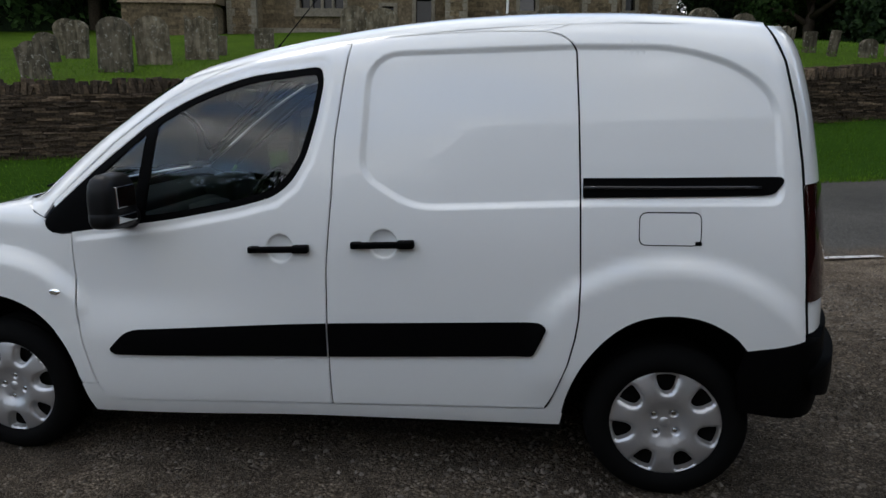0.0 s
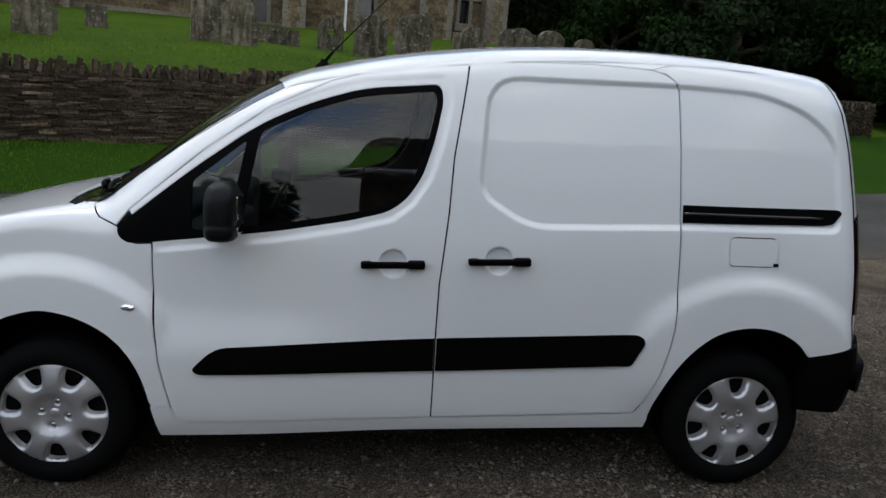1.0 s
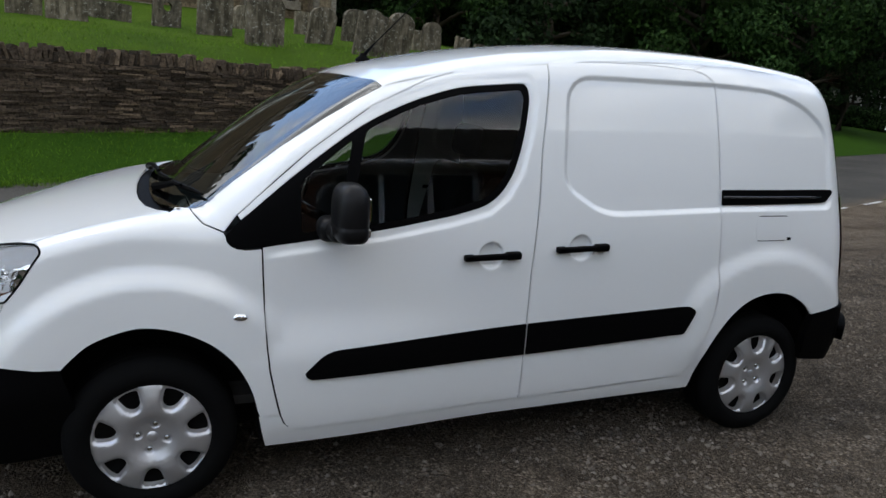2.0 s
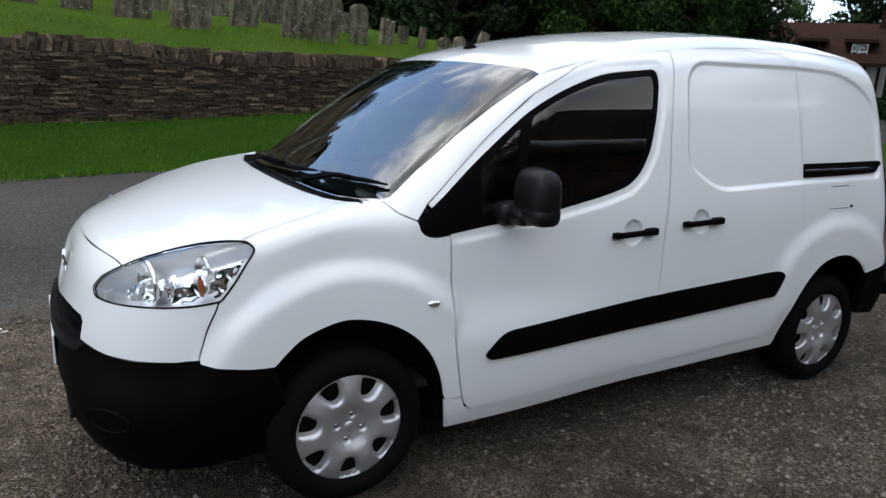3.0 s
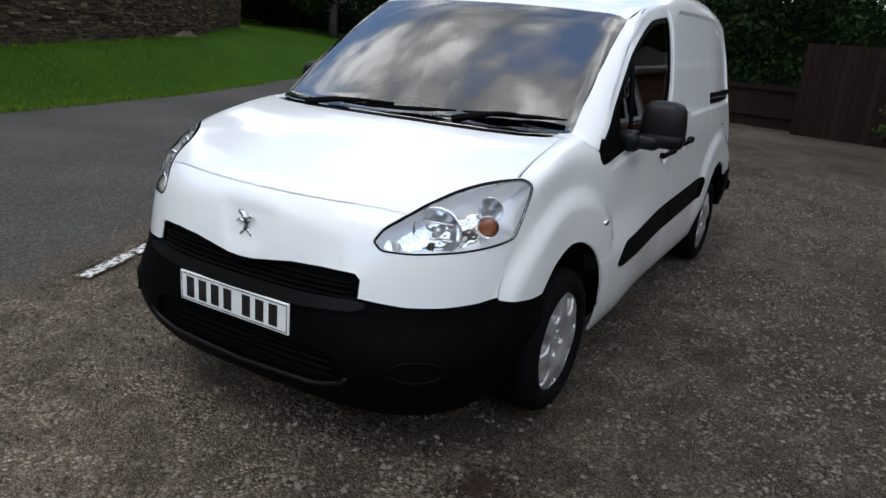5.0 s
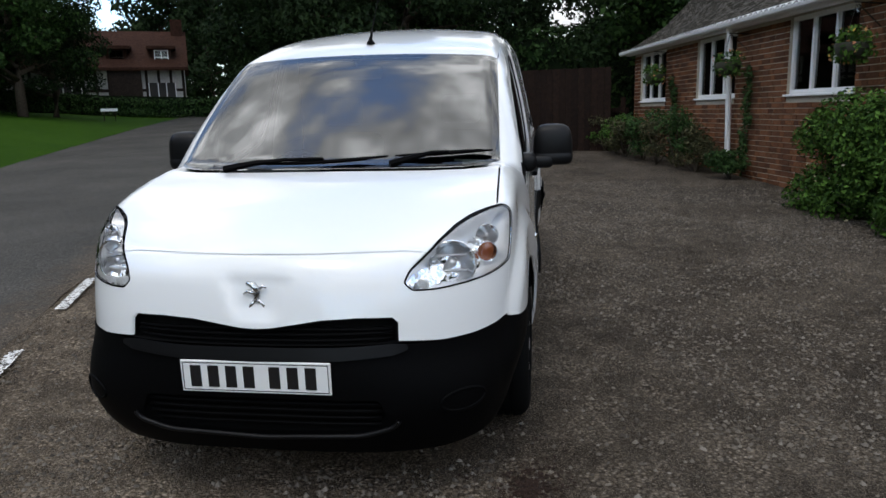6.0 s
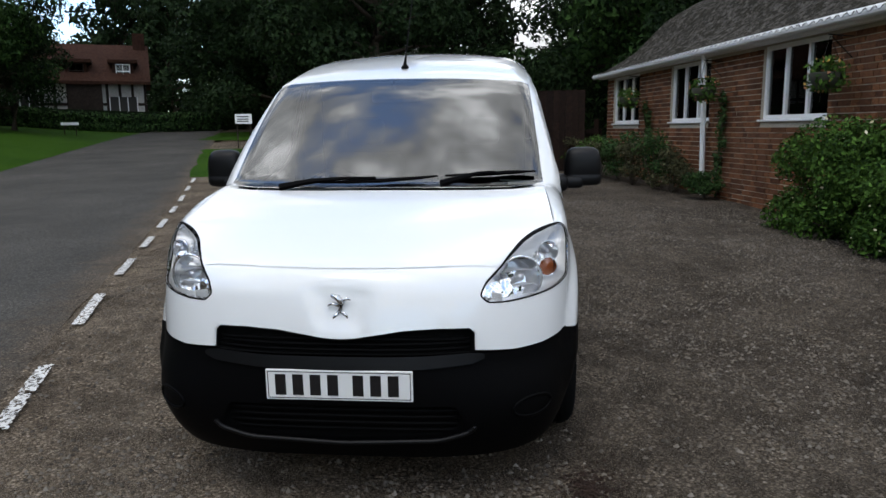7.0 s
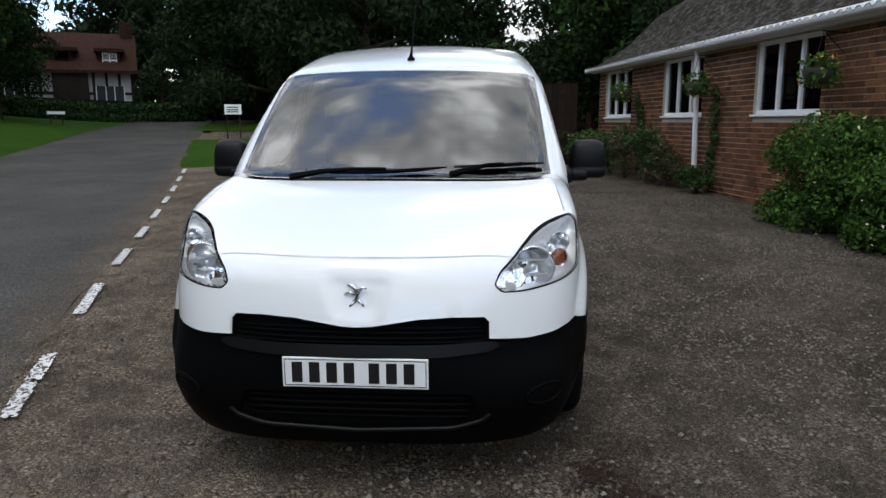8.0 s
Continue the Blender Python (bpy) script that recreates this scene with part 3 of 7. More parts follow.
REAR_X = curve_table([(0.1, 1.935), (0.45, 1.98), (0.7, 1.98), (0.95, 1.968), (1.2, 1.948), (1.45, 1.910), (1.6, 1.875), (1.7, 1.845), (1.9, 1.74)], 0.06)
ROOF_Z = curve_table([(-0.95, 1.47), (-0.75, 1.568), (-0.6, 1.622), (-0.43, 1.670), (-0.2, 1.722), (0.0, 1.757), (0.3, 1.795), (0.6, 1.816), (0.9, 1.820), (1.2, 1.812), (1.5, 1.786), (1.75, 1.752), (2.1, 1.69)], 0.08)
HOOD_Z = curve_table([(-2.4, 0.80), (-2.2, 0.885), (-2.0, 0.957), (-1.8, 1.014), (-1.6, 1.057), (-1.4, 1.092), (-1.2, 1.118), (-1.0, 1.14), (-0.5, 1.17)], 0.06)


def spline(points, n=5):
    """A smooth curve through the points."""
    p = np.array(points, float)
    p = np.vstack([2 * p[0] - p[1], p, 2 * p[-1] - p[-2]])
    out = []
    for i in range(1, len(p) - 2):
        a, b, c, d = p[i - 1:i + 3]
        for j in range(n):
            t = j / n
            out.append(tuple(0.5 * (2 * b + (c - a) * t + (2 * a - 5 * b + 4 * c - d) * t * t + (3 * b - a - 3 * c + d) * t ** 3)))
    return out + [tuple(p[-2])]


XC, HUB_F, HUB_R, HUB_Z = -1.52, -1.364, 1.364, 0.292


def smin(a, b, k):
    h = np.clip(0.5 + 0.5 * (b - a) / k, 0, 1)
    return b * (1 - h) + a * h - k * h * (1 - h)


def sstep_np(a, b, v):
    t = np.clip((v - a) / (b - a), 0, 1)
    return t * t * (3 - 2 * t)


def poly_inside(px, py, loop):
    inside = np.zeros(px.shape, bool)
    n = len(loop)
    for i in range(n):
        x0, y0 = loop[i]
        x1, y1 = loop[(i + 1) % n]
        if y0 == y1:
            continue
        cross = ((y0 > py) != (y1 > py)) & (px < (x1 - x0) * (py - y0) / (y1 - y0) + x0)
        inside ^= cross
    return inside


def poly_distance(px, py, loop):
    best = np.full(px.shape, 9.0)
    n = len(loop)
    for i in range(n):
        ax, ay = loop[i]
        bx, by = loop[(i + 1) % n]
        dx, dy = bx - ax, by - ay
        t = np.clip(((px - ax) * dx + (py - ay) * dy) / (dx * dx + dy * dy + 1e-12), 0, 1)
        best = np.minimum(best, np.hypot(px - ax - t * dx, py - ay - t * dy))
    return np.where(poly_inside(px, py, loop), best, -best)


def rounded(loop, radius, n=6):
    """Rounds the corners of a closed polygon."""
    out = []
    for i, p in enumerate(loop):
        p = Vector(p)
        a, b = Vector(loop[i - 1]), Vector(loop[(i + 1) % len(loop)])
        r = radius[i] if isinstance(radius, (list, tuple)) else radius
        if r <= 0:
            out.append(tuple(p))
            continue
        u, v = (a - p), (b - p)
        k = min(r, u.length * 0.49, v.length * 0.49)
        s, e = p + u.normalized() * k, p + v.normalized() * k
        for j in range(n + 1):
            t = j / n
            q = s * (1 - t) ** 2 + p * 2 * t * (1 - t) + e * t * t
            out.append((q.x, q.y))
    return out


PRESSING = rounded([(0.236, 1.21), (0.262, 1.645), (1.02, 1.652), (1.36, 1.640), (1.56, 1.575), (1.69, 1.47), (1.715, 1.118), (1.04, 1.112), (0.43, 1.092)], [0.07, 0.12, 0.1, 0.1, 0.1, 0.12, 0.04, 0.02, 0.09])
WINDOW_DISH = [(-1.130, 1.000), (-1.068, 1.068), (-0.850, 1.250), (-0.610, 1.427), (-0.420, 1.518), (-0.220, 1.581), (0.068, 1.610), (0.080, 1.552), (0.055, 1.415), (0.012, 1.270), (-0.045, 1.180), (-0.115, 1.126), (-0.260, 1.088), (-0.54, 1.036), (-0.99, 0.980), (-1.115, 0.972)]
HANDLES = ((-0.092, 0.930), (0.318, 0.954))


def body(x, y, z):
    """The painted skin of the van as a level set, above nought inside."""
    ay = np.abs(y)
    t = sstep_np(-0.9, -1.5, x)
    w = WIDTH(z) * (1 - t) + WIDTH_NOSE(z) * t
    w = w - 0.030 * sstep_np(1.2, 1.9, x) * sstep_np(0.7, 1.3, z)
    for hub in (HUB_F, HUB_R):
        r = np.hypot((x - hub) * 1.0, z - HUB_Z - 0.02)
        top = 0.62 if hub == HUB_R else 0.60
        flare = sstep_np(top + 0.022, top - 0.075, r) * sstep_np(0.30, 0.50, z) * (sstep_np(hub + 0.56, hub + 0.36, x) if hub == HUB_F else sstep_np(hub - 0.58, hub - 0.38, x))
        if hub == HUB_F:
            flare = np.maximum(flare, 1.1 * sstep_np(0.05, -0.72, x) * sstep_np(-1.36, -1.08, x) * sstep_np(0.76, 0.54, z))
        w = w + (0.030 if hub == HUB_F else 0.024) * flare
    d = poly_distance(x, z, PRESSING)
    w = w - 0.013 * sstep_np(-0.016, 0.010, d)
    d = poly_distance(x, z, WINDOW_DISH)
    w = w - 0.007 * sstep_np(-0.046, -0.018, d) * sstep_np(-1.02, -0.90, x)
    for hx, hz in HANDLES:
        r = np.hypot(x - hx, z - hz)
        w = w - 0.020 * np.sqrt(np.clip(1 - (r / 0.056) ** 2, 0, 1)) * sstep_np(0.058, 0.050, r)
    # plan: rounded nose and tail
    nose = NOSE_X(z) + 0.011 * np.exp(-((ay / (0.075 + 0.35 * np.clip(z - 0.70, 0, 0.12))) ** 6)) * np.exp(-(((z - 0.765) / 0.068) ** 6))
    pf = 2.75 + 0.9 * sstep_np(0.58, 0.36, z)
    q = (np.clip((XC - x) / (XC - nose), 0, 9) ** pf + (ay / w) ** pf) ** (1 / pf)
    rear = REAR_X(z)
    q2 = (np.clip((x - rear + 0.24) / 0.24, 0, 9) ** 2.6 + (ay / w) ** 2.6) ** (1 / 2.6)
    side = np.where(x < 0, (1 - q), (1 - q2)) * 0.8
    roof = ROOF_Z(x) - 0.055 * (ay / 0.7) ** 2.2 - z
    bow = 0.115 * (ay / 0.7) ** 2
    screen = 0.80 * (1.045 + 0.755 * (x + 1.375 - bow) + 0.03 * np.sin(np.clip((x + 1.375) / 0.76, 0, 1) * math.pi) - z)
    cab = smin(roof, screen, 0.05)
    u = np.clip(-1.3 - x, 0, 1)
    drop = (0.012 + 0.03 * u + 0.10 * u ** 3) * (ay / 0.73) ** 2
    hood = HOOD_Z(x) - drop - z
    top = -smin(-cab, -hood, 0.02)
    k = 0.13 - 0.06 * sstep_np(-1.1, -1.5, x)
    return smin(side, top, k)


def solve(origin, way, far=1.6):
    """The outermost crossing of the skin along rays."""
    lo, hi = np.zeros(len(origin)), np.full(len(origin), far)
    for _ in range(36):
        mid = (lo + hi) / 2
        p = origin + way * mid[:, None]
        inside = body(p[:, 0], p[:, 1], p[:, 2]) > 0
        lo, hi = np.where(inside, mid, lo), np.where(inside, hi, mid)
    return origin + way * lo[:, None]


def skin_normal(p):
    e = 0.0025
    g = np.stack([body(*(p + d).T) - body(*(p - d).T) for d in np.eye(3) * e], 1)
    return -g / (np.linalg.norm(g, axis=1)[:, None] + 1e-12)


ARC = 0.0138      # metres of nose skin for a degree of the fan
AXIS_F, AXIS_R = -1.45, 1.45


def map_side(q):
    n = len(q)
    return solve(np.stack([q[:, 0], np.zeros(n), q[:, 1]], 1), np.tile([0.0, -1.0, 0.0], (n, 1)))


def map_top(q):
    n = len(q)
    return solve(np.stack([q[:, 0], q[:, 1], np.full(n, 0.72)], 1), np.tile([0.0, 0.0, 1.0], (n, 1)))


def map_nose(q):
    a = np.radians(q[:, 0] / ARC)
    n = len(q)
    return solve(np.stack([np.full(n, AXIS_F), np.zeros(n), q[:, 1]], 1), np.stack([-np.cos(a), -np.sin(a), np.zeros(n)], 1))


def map_tail(q):
    a = np.radians(q[:, 0] / ARC)
    n = len(q)
    return solve(np.stack([np.full(n, AXIS_R), np.zeros(n), q[:, 1]], 1), np.stack([np.cos(a), -np.sin(a), np.zeros(n)], 1))


def fan(points):
    return [(a * ARC, z) for a, z in points]


def densify(loop, step):
    out = []
    for i, p in enumerate(loop):
        q = loop[(i + 1) % len(loop)]
        n = max(int(math.ceil(math.hypot(q[0] - p[0], q[1] - p[1]) / step)), 1)
        out += [(p[0] + (q[0] - p[0]) * j / n, p[1] + (q[1] - p[1]) * j / n) for j in range(n)]
    return out


def fill(loops, step, extra=()):
    """Triangles that fill an outline with holes, with points strewn inside."""
    loops = [densify(l, step) for l in loops]
    pts, edges = [], []
    for l in loops:
        b = len(pts)
        pts += l
        edges += [(b + i, b + (i + 1) % len(l)) for i in range(len(l))]
    border = np.array(pts)
    lo, hi = border.min(0), border.max(0)
    gx, gy = np.meshgrid(np.arange(lo[0] + step * 0.5, hi[0], step), np.arange(lo[1] + step * 0.5, hi[1], step))
    cand = np.stack([gx.ravel(), gy.ravel()], 1)
    if len(extra):
        cand = np.concatenate([cand, np.array(extra)])

    def inner(c):
        keep = poly_inside(c[:, 0], c[:, 1], loops[0])
        for l in loops[1:]:
            keep &= ~poly_inside(c[:, 0], c[:, 1], l)
        return keep
    cand = cand[inner(cand)]
    if len(cand):
        near = np.array([np.min((border[:, 0] - c[0]) ** 2 + (border[:, 1] - c[1]) ** 2) for c in cand])
        cand = cand[near > (step * 0.3) ** 2]
    n_border = len(pts)
    v, _, f, ov, _, _ = delaunay_2d_cdt([Vector(p) for p in pts] + [Vector(c) for c in cand], edges, [], 0, 1e-7)
    v = np.array([(p.x, p.y) for p in v])
    f = [t for t in f if len(t) == 3]
    cen = np.array([v[list(t)].mean(0) for t in f])
    keep = inner(cen)
    return v, [t for t, k in zip(f, keep) if k]


def panel(name, loops, mapping, material, parent, step=0.035, lift=0.0, mirror=False, extra=(), flange=0.014, label=""):
    """A pressed panel: an outline laid onto the skin, with its edges turned in."""
    v, f = fill(loops, step, extra)
    used = sorted({i for t in f for i in t})
    index = {u: i for i, u in enumerate(used)}
    p = mapping(v[used])
    nrm = skin_normal(p)
    p = p + nrm * lift
    f = [tuple(index[i] for i in t) for t in f]
    t0 = f[len(f) // 2]
    total = 0.0
    for t in f[:: max(len(f) // 40, 1)]:
        total += float(np.dot(np.cross(p[t[1]] - p[t[0]], p[t[2]] - p[t[0]]), nrm[t[0]]))
    if total < 0:
        f = [t[::-1] for t in f]
    if flange:
        count = {}
        for t in f:
            for a, b in ((t[0], t[1]), (t[1], t[2]), (t[2], t[0])):
                count[(a, b)] = 1
        rim = [(a, b) for (a, b) in count if (b, a) not in count]
        ring = sorted({i for e in rim for i in e})
        base = len(p)
        inner = {i: base + k for k, i in enumerate(ring)}
        p = np.concatenate([p, p[ring] - nrm[ring] * flange])
        nrm = np.concatenate([nrm, nrm[ring]])
        f = f + [(b, a, inner[a]) for a, b in rim] + [(b, inner[a], inner[b]) for a, b in rim]
    if mirror:
        p = p * (1, -1, 1)
        nrm = nrm * (1, -1, 1)
        f = [t[::-1] for t in f]
    return mesh_object(name, p, f, material, parent, label, True, nrm)


def pair(name, loops, mapping, material, parent, **kw):
    """The same panel on both flanks; kw as for panel."""
    return panel(name, loops, mapping, material, parent, **kw), panel(name, loops, mapping, material, parent, mirror=True, **kw)


def inset(loop, amount):
    """The outline drawn in by amount."""
    pts = [Vector(q) for q in loop]
    area = sum(a.x * b.y - b.x * a.y for a, b in zip(pts, pts[1:] + pts[:1]))
    s = 1 if area > 0 else -1
    out = []
    for i, q in enumerate(pts):
        a, b = (q - pts[i - 1]), (pts[(i + 1) % len(pts)] - q)
        if a.length < 1e-9 or b.length < 1e-9:
            continue
        na, nb = Vector((-a.y, a.x)).normalized() * s, Vector((-b.y, b.x)).normalized() * s
        m = (na + nb)
        m = m / max(m.length_squared / 2, 0.35)
        out.append((q.x + m.x * amount, q.y + m.y * amount))
    return out


def on_skin(points, mapping):
    return mapping(np.array(points, float))


van = thing("van", TILT, "clean white panel van with black bumpers parked on gravel", "van")
GAP = 0.0034

# headlamp outline in the fan, and the same curve seen from above and from the side
LAMP = rounded(fan([(34.9, 0.797), (37.0, 0.838), (40.9, 0.871), (46.5, 0.911), (54, 0.946), (61.5, 0.972), (68.3, 0.989), (72.4, 0.992), (74.0, 0.969), (72.2, 0.926), (69.8, 0.862), (66.9, 0.802), (62.5, 0.789), (56, 0.778), (49, 0.771), (42, 0.766), (36.6, 0.770)]), [0.012, 0.02, 0.02, 0.03, 0.04, 0.04, 0.03, 0.02, 0.02, 0.03, 0.03, 0.012, 0.03, 0.04, 0.04, 0.03, 0.012], 4)
lamp3 = on_skin(LAMP, map_nose)


def nearest(curve, target):
    return int(np.argmin(np.linalg.norm(curve - np.array(target), axis=1)))


def run(curve, i, j, step=1):
    n, out = len(curve), [i]
    while out[-1] != j:
        out.append((out[-1] + step) % n)
    return out


def fan_at(a, z):
    return on_skin(fan([(a, z)]), map_nose)[0]


i_hood = nearest(lamp3, fan_at(43.0, 0.884))
i_fend = nearest(lamp3, fan_at(70.6, 0.991))
i_low = nearest(lamp3, fan_at(66.7, 0.800))
up = 1 if len(run(lamp3, i_hood, i_fend, 1)) < len(run(lamp3, i_hood, i_fend, -1)) else -1
seg_hood = run(lamp3, i_hood, i_fend, up)
seg_fend = run(lamp3, i_fend, i_low, up)
seg_nose = run(lamp3, i_hood, i_low, -up)

# bonnet
hood_front = on_skin(fan([(a, 0.892 - 0.0 * a) for a in (0, 8, 16, 24, 32)]) + fan([(38, 0.889)]), map_nose)
corner = lamp3[i_fend]
edge_t = np.linspace(0, 1, 26)[1:]
hood_edge = [(corner[0] + (-1.29 - corner[0]) * t, corner[1] + (-0.750 - corner[1]) * t ** 0.8) for t in edge_t]
cowl = [(-1.33, -0.70), (-1.372, -0.60), (-1.40, -0.45), (-1.418, -0.25), (-1.424, 0.0)]
left = [tuple(p[:2]) for p in hood_front[::1]] + [tuple(lamp3[i][:2]) for i in seg_hood] + hood_edge + cowl
hood_loop = left + [(x, -y) for x, y in left[::-1] if abs(y) > 1e-6]
panel("bonnet", [inset(hood_loop, 0.0017)], map_top, M_white, van, step=0.04)
edge3 = on_skin([(x, y - 2.2 * GAP) for x, y in hood_edge], map_top)

# flanks: outlines in x and z
ARCH_F = spline([(-1.640, 0.575), (-1.60, 0.617), (-1.545, 0.662), (-1.45, 0.698), (-1.37, 0.708), (-1.26, 0.686), (-1.158, 0.635), (-1.080, 0.558), (-1.030, 0.464), (-1.004, 0.366), (-0.984, 0.255)])
ARCH_R = spline([(0.981, 0.278), (1.006, 0.395), (1.055, 0.510), (1.137, 0.618), (1.235, 0.689), (1.355, 0.717), (1.474, 0.704), (1.57, 0.655), (1.622, 0.600)])
WIN = rounded([(-1.130, 1.000), (-1.068, 1.068), (-0.850, 1.250), (-0.610, 1.427), (-0.420, 1.518), (-0.220, 1.581), (0.068, 1.610), (0.080, 1.552), (0.055, 1.415), (0.012, 1.270), (-0.045, 1.180), (-0.115, 1.126), (-0.260, 1.088), (-0.54, 1.036), (-0.99, 0.980), (-1.115, 0.972)], [0.012, 0.03, 0.1, 0.1, 0.1, 0.08, 0.035, 0.03, 0.05, 0.05, 0.05, 0.05, 0.05, 0.1, 0.03, 0.015], 4)
DOOR_TOP = [(-1.045, 1.118), (-0.985, 1.172), (-0.80, 1.332), (-0.575, 1.493), (-0.346, 1.603), (-0.119, 1.667), (0.180, 1.700)]
fender = [tuple(lamp3[i][[0, 2]]) for i in seg_fend]
fender += [tuple(p[[0, 2]]) for p in on_skin(fan([(65.8, 0.77), (64.9, 0.74), (63.9, 0.70), (63.2, 0.66), (62.7, 0.63), (62.6, 0.612), (62.8, 0.602), (63.6, 0.594)]), map_nose)]
fender += [(-1.80, 0.586), (-1.72, 0.576)] + [q for q in ARCH_F if q[1] > 0.35]
fender += [(-0.994, 0.345), (-0.920, 0.345), (-0.940, 0.43), (-0.960, 0.53), (-0.970, 0.63), (-0.977, 0.76), (-0.982, 0.89), (-0.984, 0.977), (-1.04, 0.973), (-1.072, 0.979), (-1.092, 0.990), (-1.103, 1.004), (-1.106, 1.020), (-1.114, 1.036), (-1.18, 1.062), (-1.235, 1.115)]
fender += [tuple(p[[0, 2]]) for p in edge3[::-1]]
wing_loop = inset(fender, GAP)
if len(wing_loop) == len(fender):
    wing_loop[-len(edge3):] = fender[-len(edge3):]
pair("front_wing", [wing_loop], map_side, M_white, van, step=0.019)

door = [(-0.984, 0.980), (-0.982, 0.89), (-0.977, 0.76), (-0.970, 0.63), (-0.960, 0.53), (-0.940, 0.43), (-0.920, 0.345), (-0.905, 0.308), (-0.890, 0.290), (-0.86, 0.276), (0.085, 0.296), (0.085, 0.644), (0.090, 0.857), (0.116, 1.131), (0.128, 1.34), (0.178, 1.692)] + DOOR_TOP[::-1][1:] + [(-1.072, 1.094)]
ring = []
for hx, hz in HANDLES:
    for r in (0.0, 0.02, 0.035, 0.046, 0.052, 0.057, 0.062):
        ring += [(hx + r * math.cos(a), hz + r * math.sin(a)) for a in np.linspace(0, 2 * math.pi, 26, endpoint=False)[: 26 if r else 1]]
crease = [q for e in (-0.018, -0.010, -0.003, 0.004, 0.012) for q in densify(inset(PRESSING, e), 0.022)]
DOOR_WIN = inset(WIN, -0.0015)
dish = [q for e in (-0.012, -0.020, -0.026, -0.032, -0.038, -0.046, -0.054) for q in densify(inset(WIN, e), 0.016)]
front_doors = pair("front_door", [inset(door, GAP), DOOR_WIN], map_side, M_white, van, step=0.030, extra=ring + dish)
slide = [(0.085, 0.298), (0.922, 0.330), (0.955, 0.39), (1.005, 0.52), (1.030, 0.62), (1.042, 0.70), (1.046, 0.83), (1.040, 1.14), (1.030, 1.42), (1.018, 1.640), (1.000, 1.672), (0.965, 1.698), (0.905, 1.714), (0.70, 1.722), (0.45, 1.718), (0.180, 1.702), (0.178, 1.692), (0.128, 1.34), (0.116, 1.131), (0.090, 0.857), (0.085, 0.644)]
pair("sliding_door", [inset(slide, GAP)], map_side, M_white, van, step=0.034, extra=ring + crease)
FLAP = rounded([(1.246, 0.966), (1.454, 0.966), (1.454, 1.080), (1.246, 1.080)], 0.028, 5)
GAP_R = [(1.815, 0.662), (1.808, 0.852), (1.796, 1.051), (1.783, 1.242), (1.757, 1.433), (1.723, 1.588), (1.672, 1.716)]
quarter = [(0.929, 0.330), (0.975, 0.290)] + ARCH_R + [(1.72, 0.616), (1.815, 0.640)] + GAP_R
quarter += [(1.45, 1.722), (1.2, 1.735), (1.0, 1.738), (0.905, 1.714), (0.965, 1.698), (1.000, 1.672), (1.018, 1.640), (1.030, 1.42), (1.040, 1.14), (1.046, 0.83), (1.042, 0.70), (1.030, 0.62), (1.005, 0.52), (0.955, 0.39)]
pair("rear_quarter", [inset(quarter, GAP), inset(FLAP, -GAP * 0.8)], map_side, M_white, van, step=0.022, extra=crease)
pair("fuel_flap", [inset(FLAP, GAP * 0.6)], map_side, M_white, van, step=0.03)
sill = [(-0.970, 0.208), (0.08, 0.236), (0.5, 0.248), (0.978, 0.260), (0.988, 0.305), (0.938, 0.340), (0.924, 0.3235), (0.085, 0.2905), (-0.86, 0.2715), (-0.8915, 0.2855), (-0.9075, 0.3045), (-0.9215, 0.3405), (-0.997, 0.3405), (-0.984, 0.27)]
pair("sill", [sill], map_side, M_white, van, step=0.03, lift=-0.0015)

# roof, gutters and pillars
SCREEN_L = [(-1.205, -0.748), (-1.06, -0.735), (-0.9, -0.722), (-0.75, -0.711), (-0.62, -0.702), (-0.525, -0.694)]
screen_top = [(-0.535, -0.66), (-0.568, -0.52), (-0.594, -0.35), (-0.610, -0.18), (-0.616, 0.0)]
screen_base = [(-1.275, -0.70), (-1.325, -0.60), (-1.352, -0.45), (-1.368, -0.25), (-1.374, 0.0)]
half = screen_base[::-1] + SCREEN_L + screen_top
SCREEN = half + [(x, -y) for x, y in half[::-1] if abs(y) > 1e-6]
panel("windscreen", [SCREEN], map_top, M_screen, van, step=0.04, flange=0.004, lift=0.001, label="raked windscreen reflecting the cloudy sky")
roof_half = screen_top[::-1] + [(-0.525, -0.694), (-0.3, -0.690), (0.0, -0.682), (0.4, -0.672), (0.9, -0.664), (1.3, -0.655), (1.66, -0.640), (1.70, -0.45), (1.715, -0.2), (1.72, 0.0)]
roof_loop = roof_half + [(x, -y) for x, y in roof_half[::-1] if abs(y) > 1e-6]
panel("roof_skin", [roof_loop], map_top, M_white, van, step=0.05)
upper = on_skin([(-1.205, -0.748), (-1.06, -0.735), (-0.9, -0.722), (-0.75, -0.711), (-0.62, -0.702), (-0.525, -0.694), (-0.3, -0.690), (0.0, -0.682), (0.4, -0.672), (0.9, -0.664), (1.3, -0.655), (1.66, -0.640)], map_top)
rail = [tuple(p[[0, 2]]) for p in upper] + [(1.672, 1.716), (1.45, 1.722), (1.2, 1.735), (1.0, 1.738), (0.905, 1.714), (0.70, 1.722), (0.45, 1.718), (0.180, 1.702)] + DOOR_TOP[::-1][1:] + [(-1.072, 1.094), (-1.114, 1.038), (-1.18, 1.064), (-1.235, 1.117)]
pair("roof_rail", [inset(rail, 0.0006)], map_side, M_white, van, step=0.03, flange=0.01)

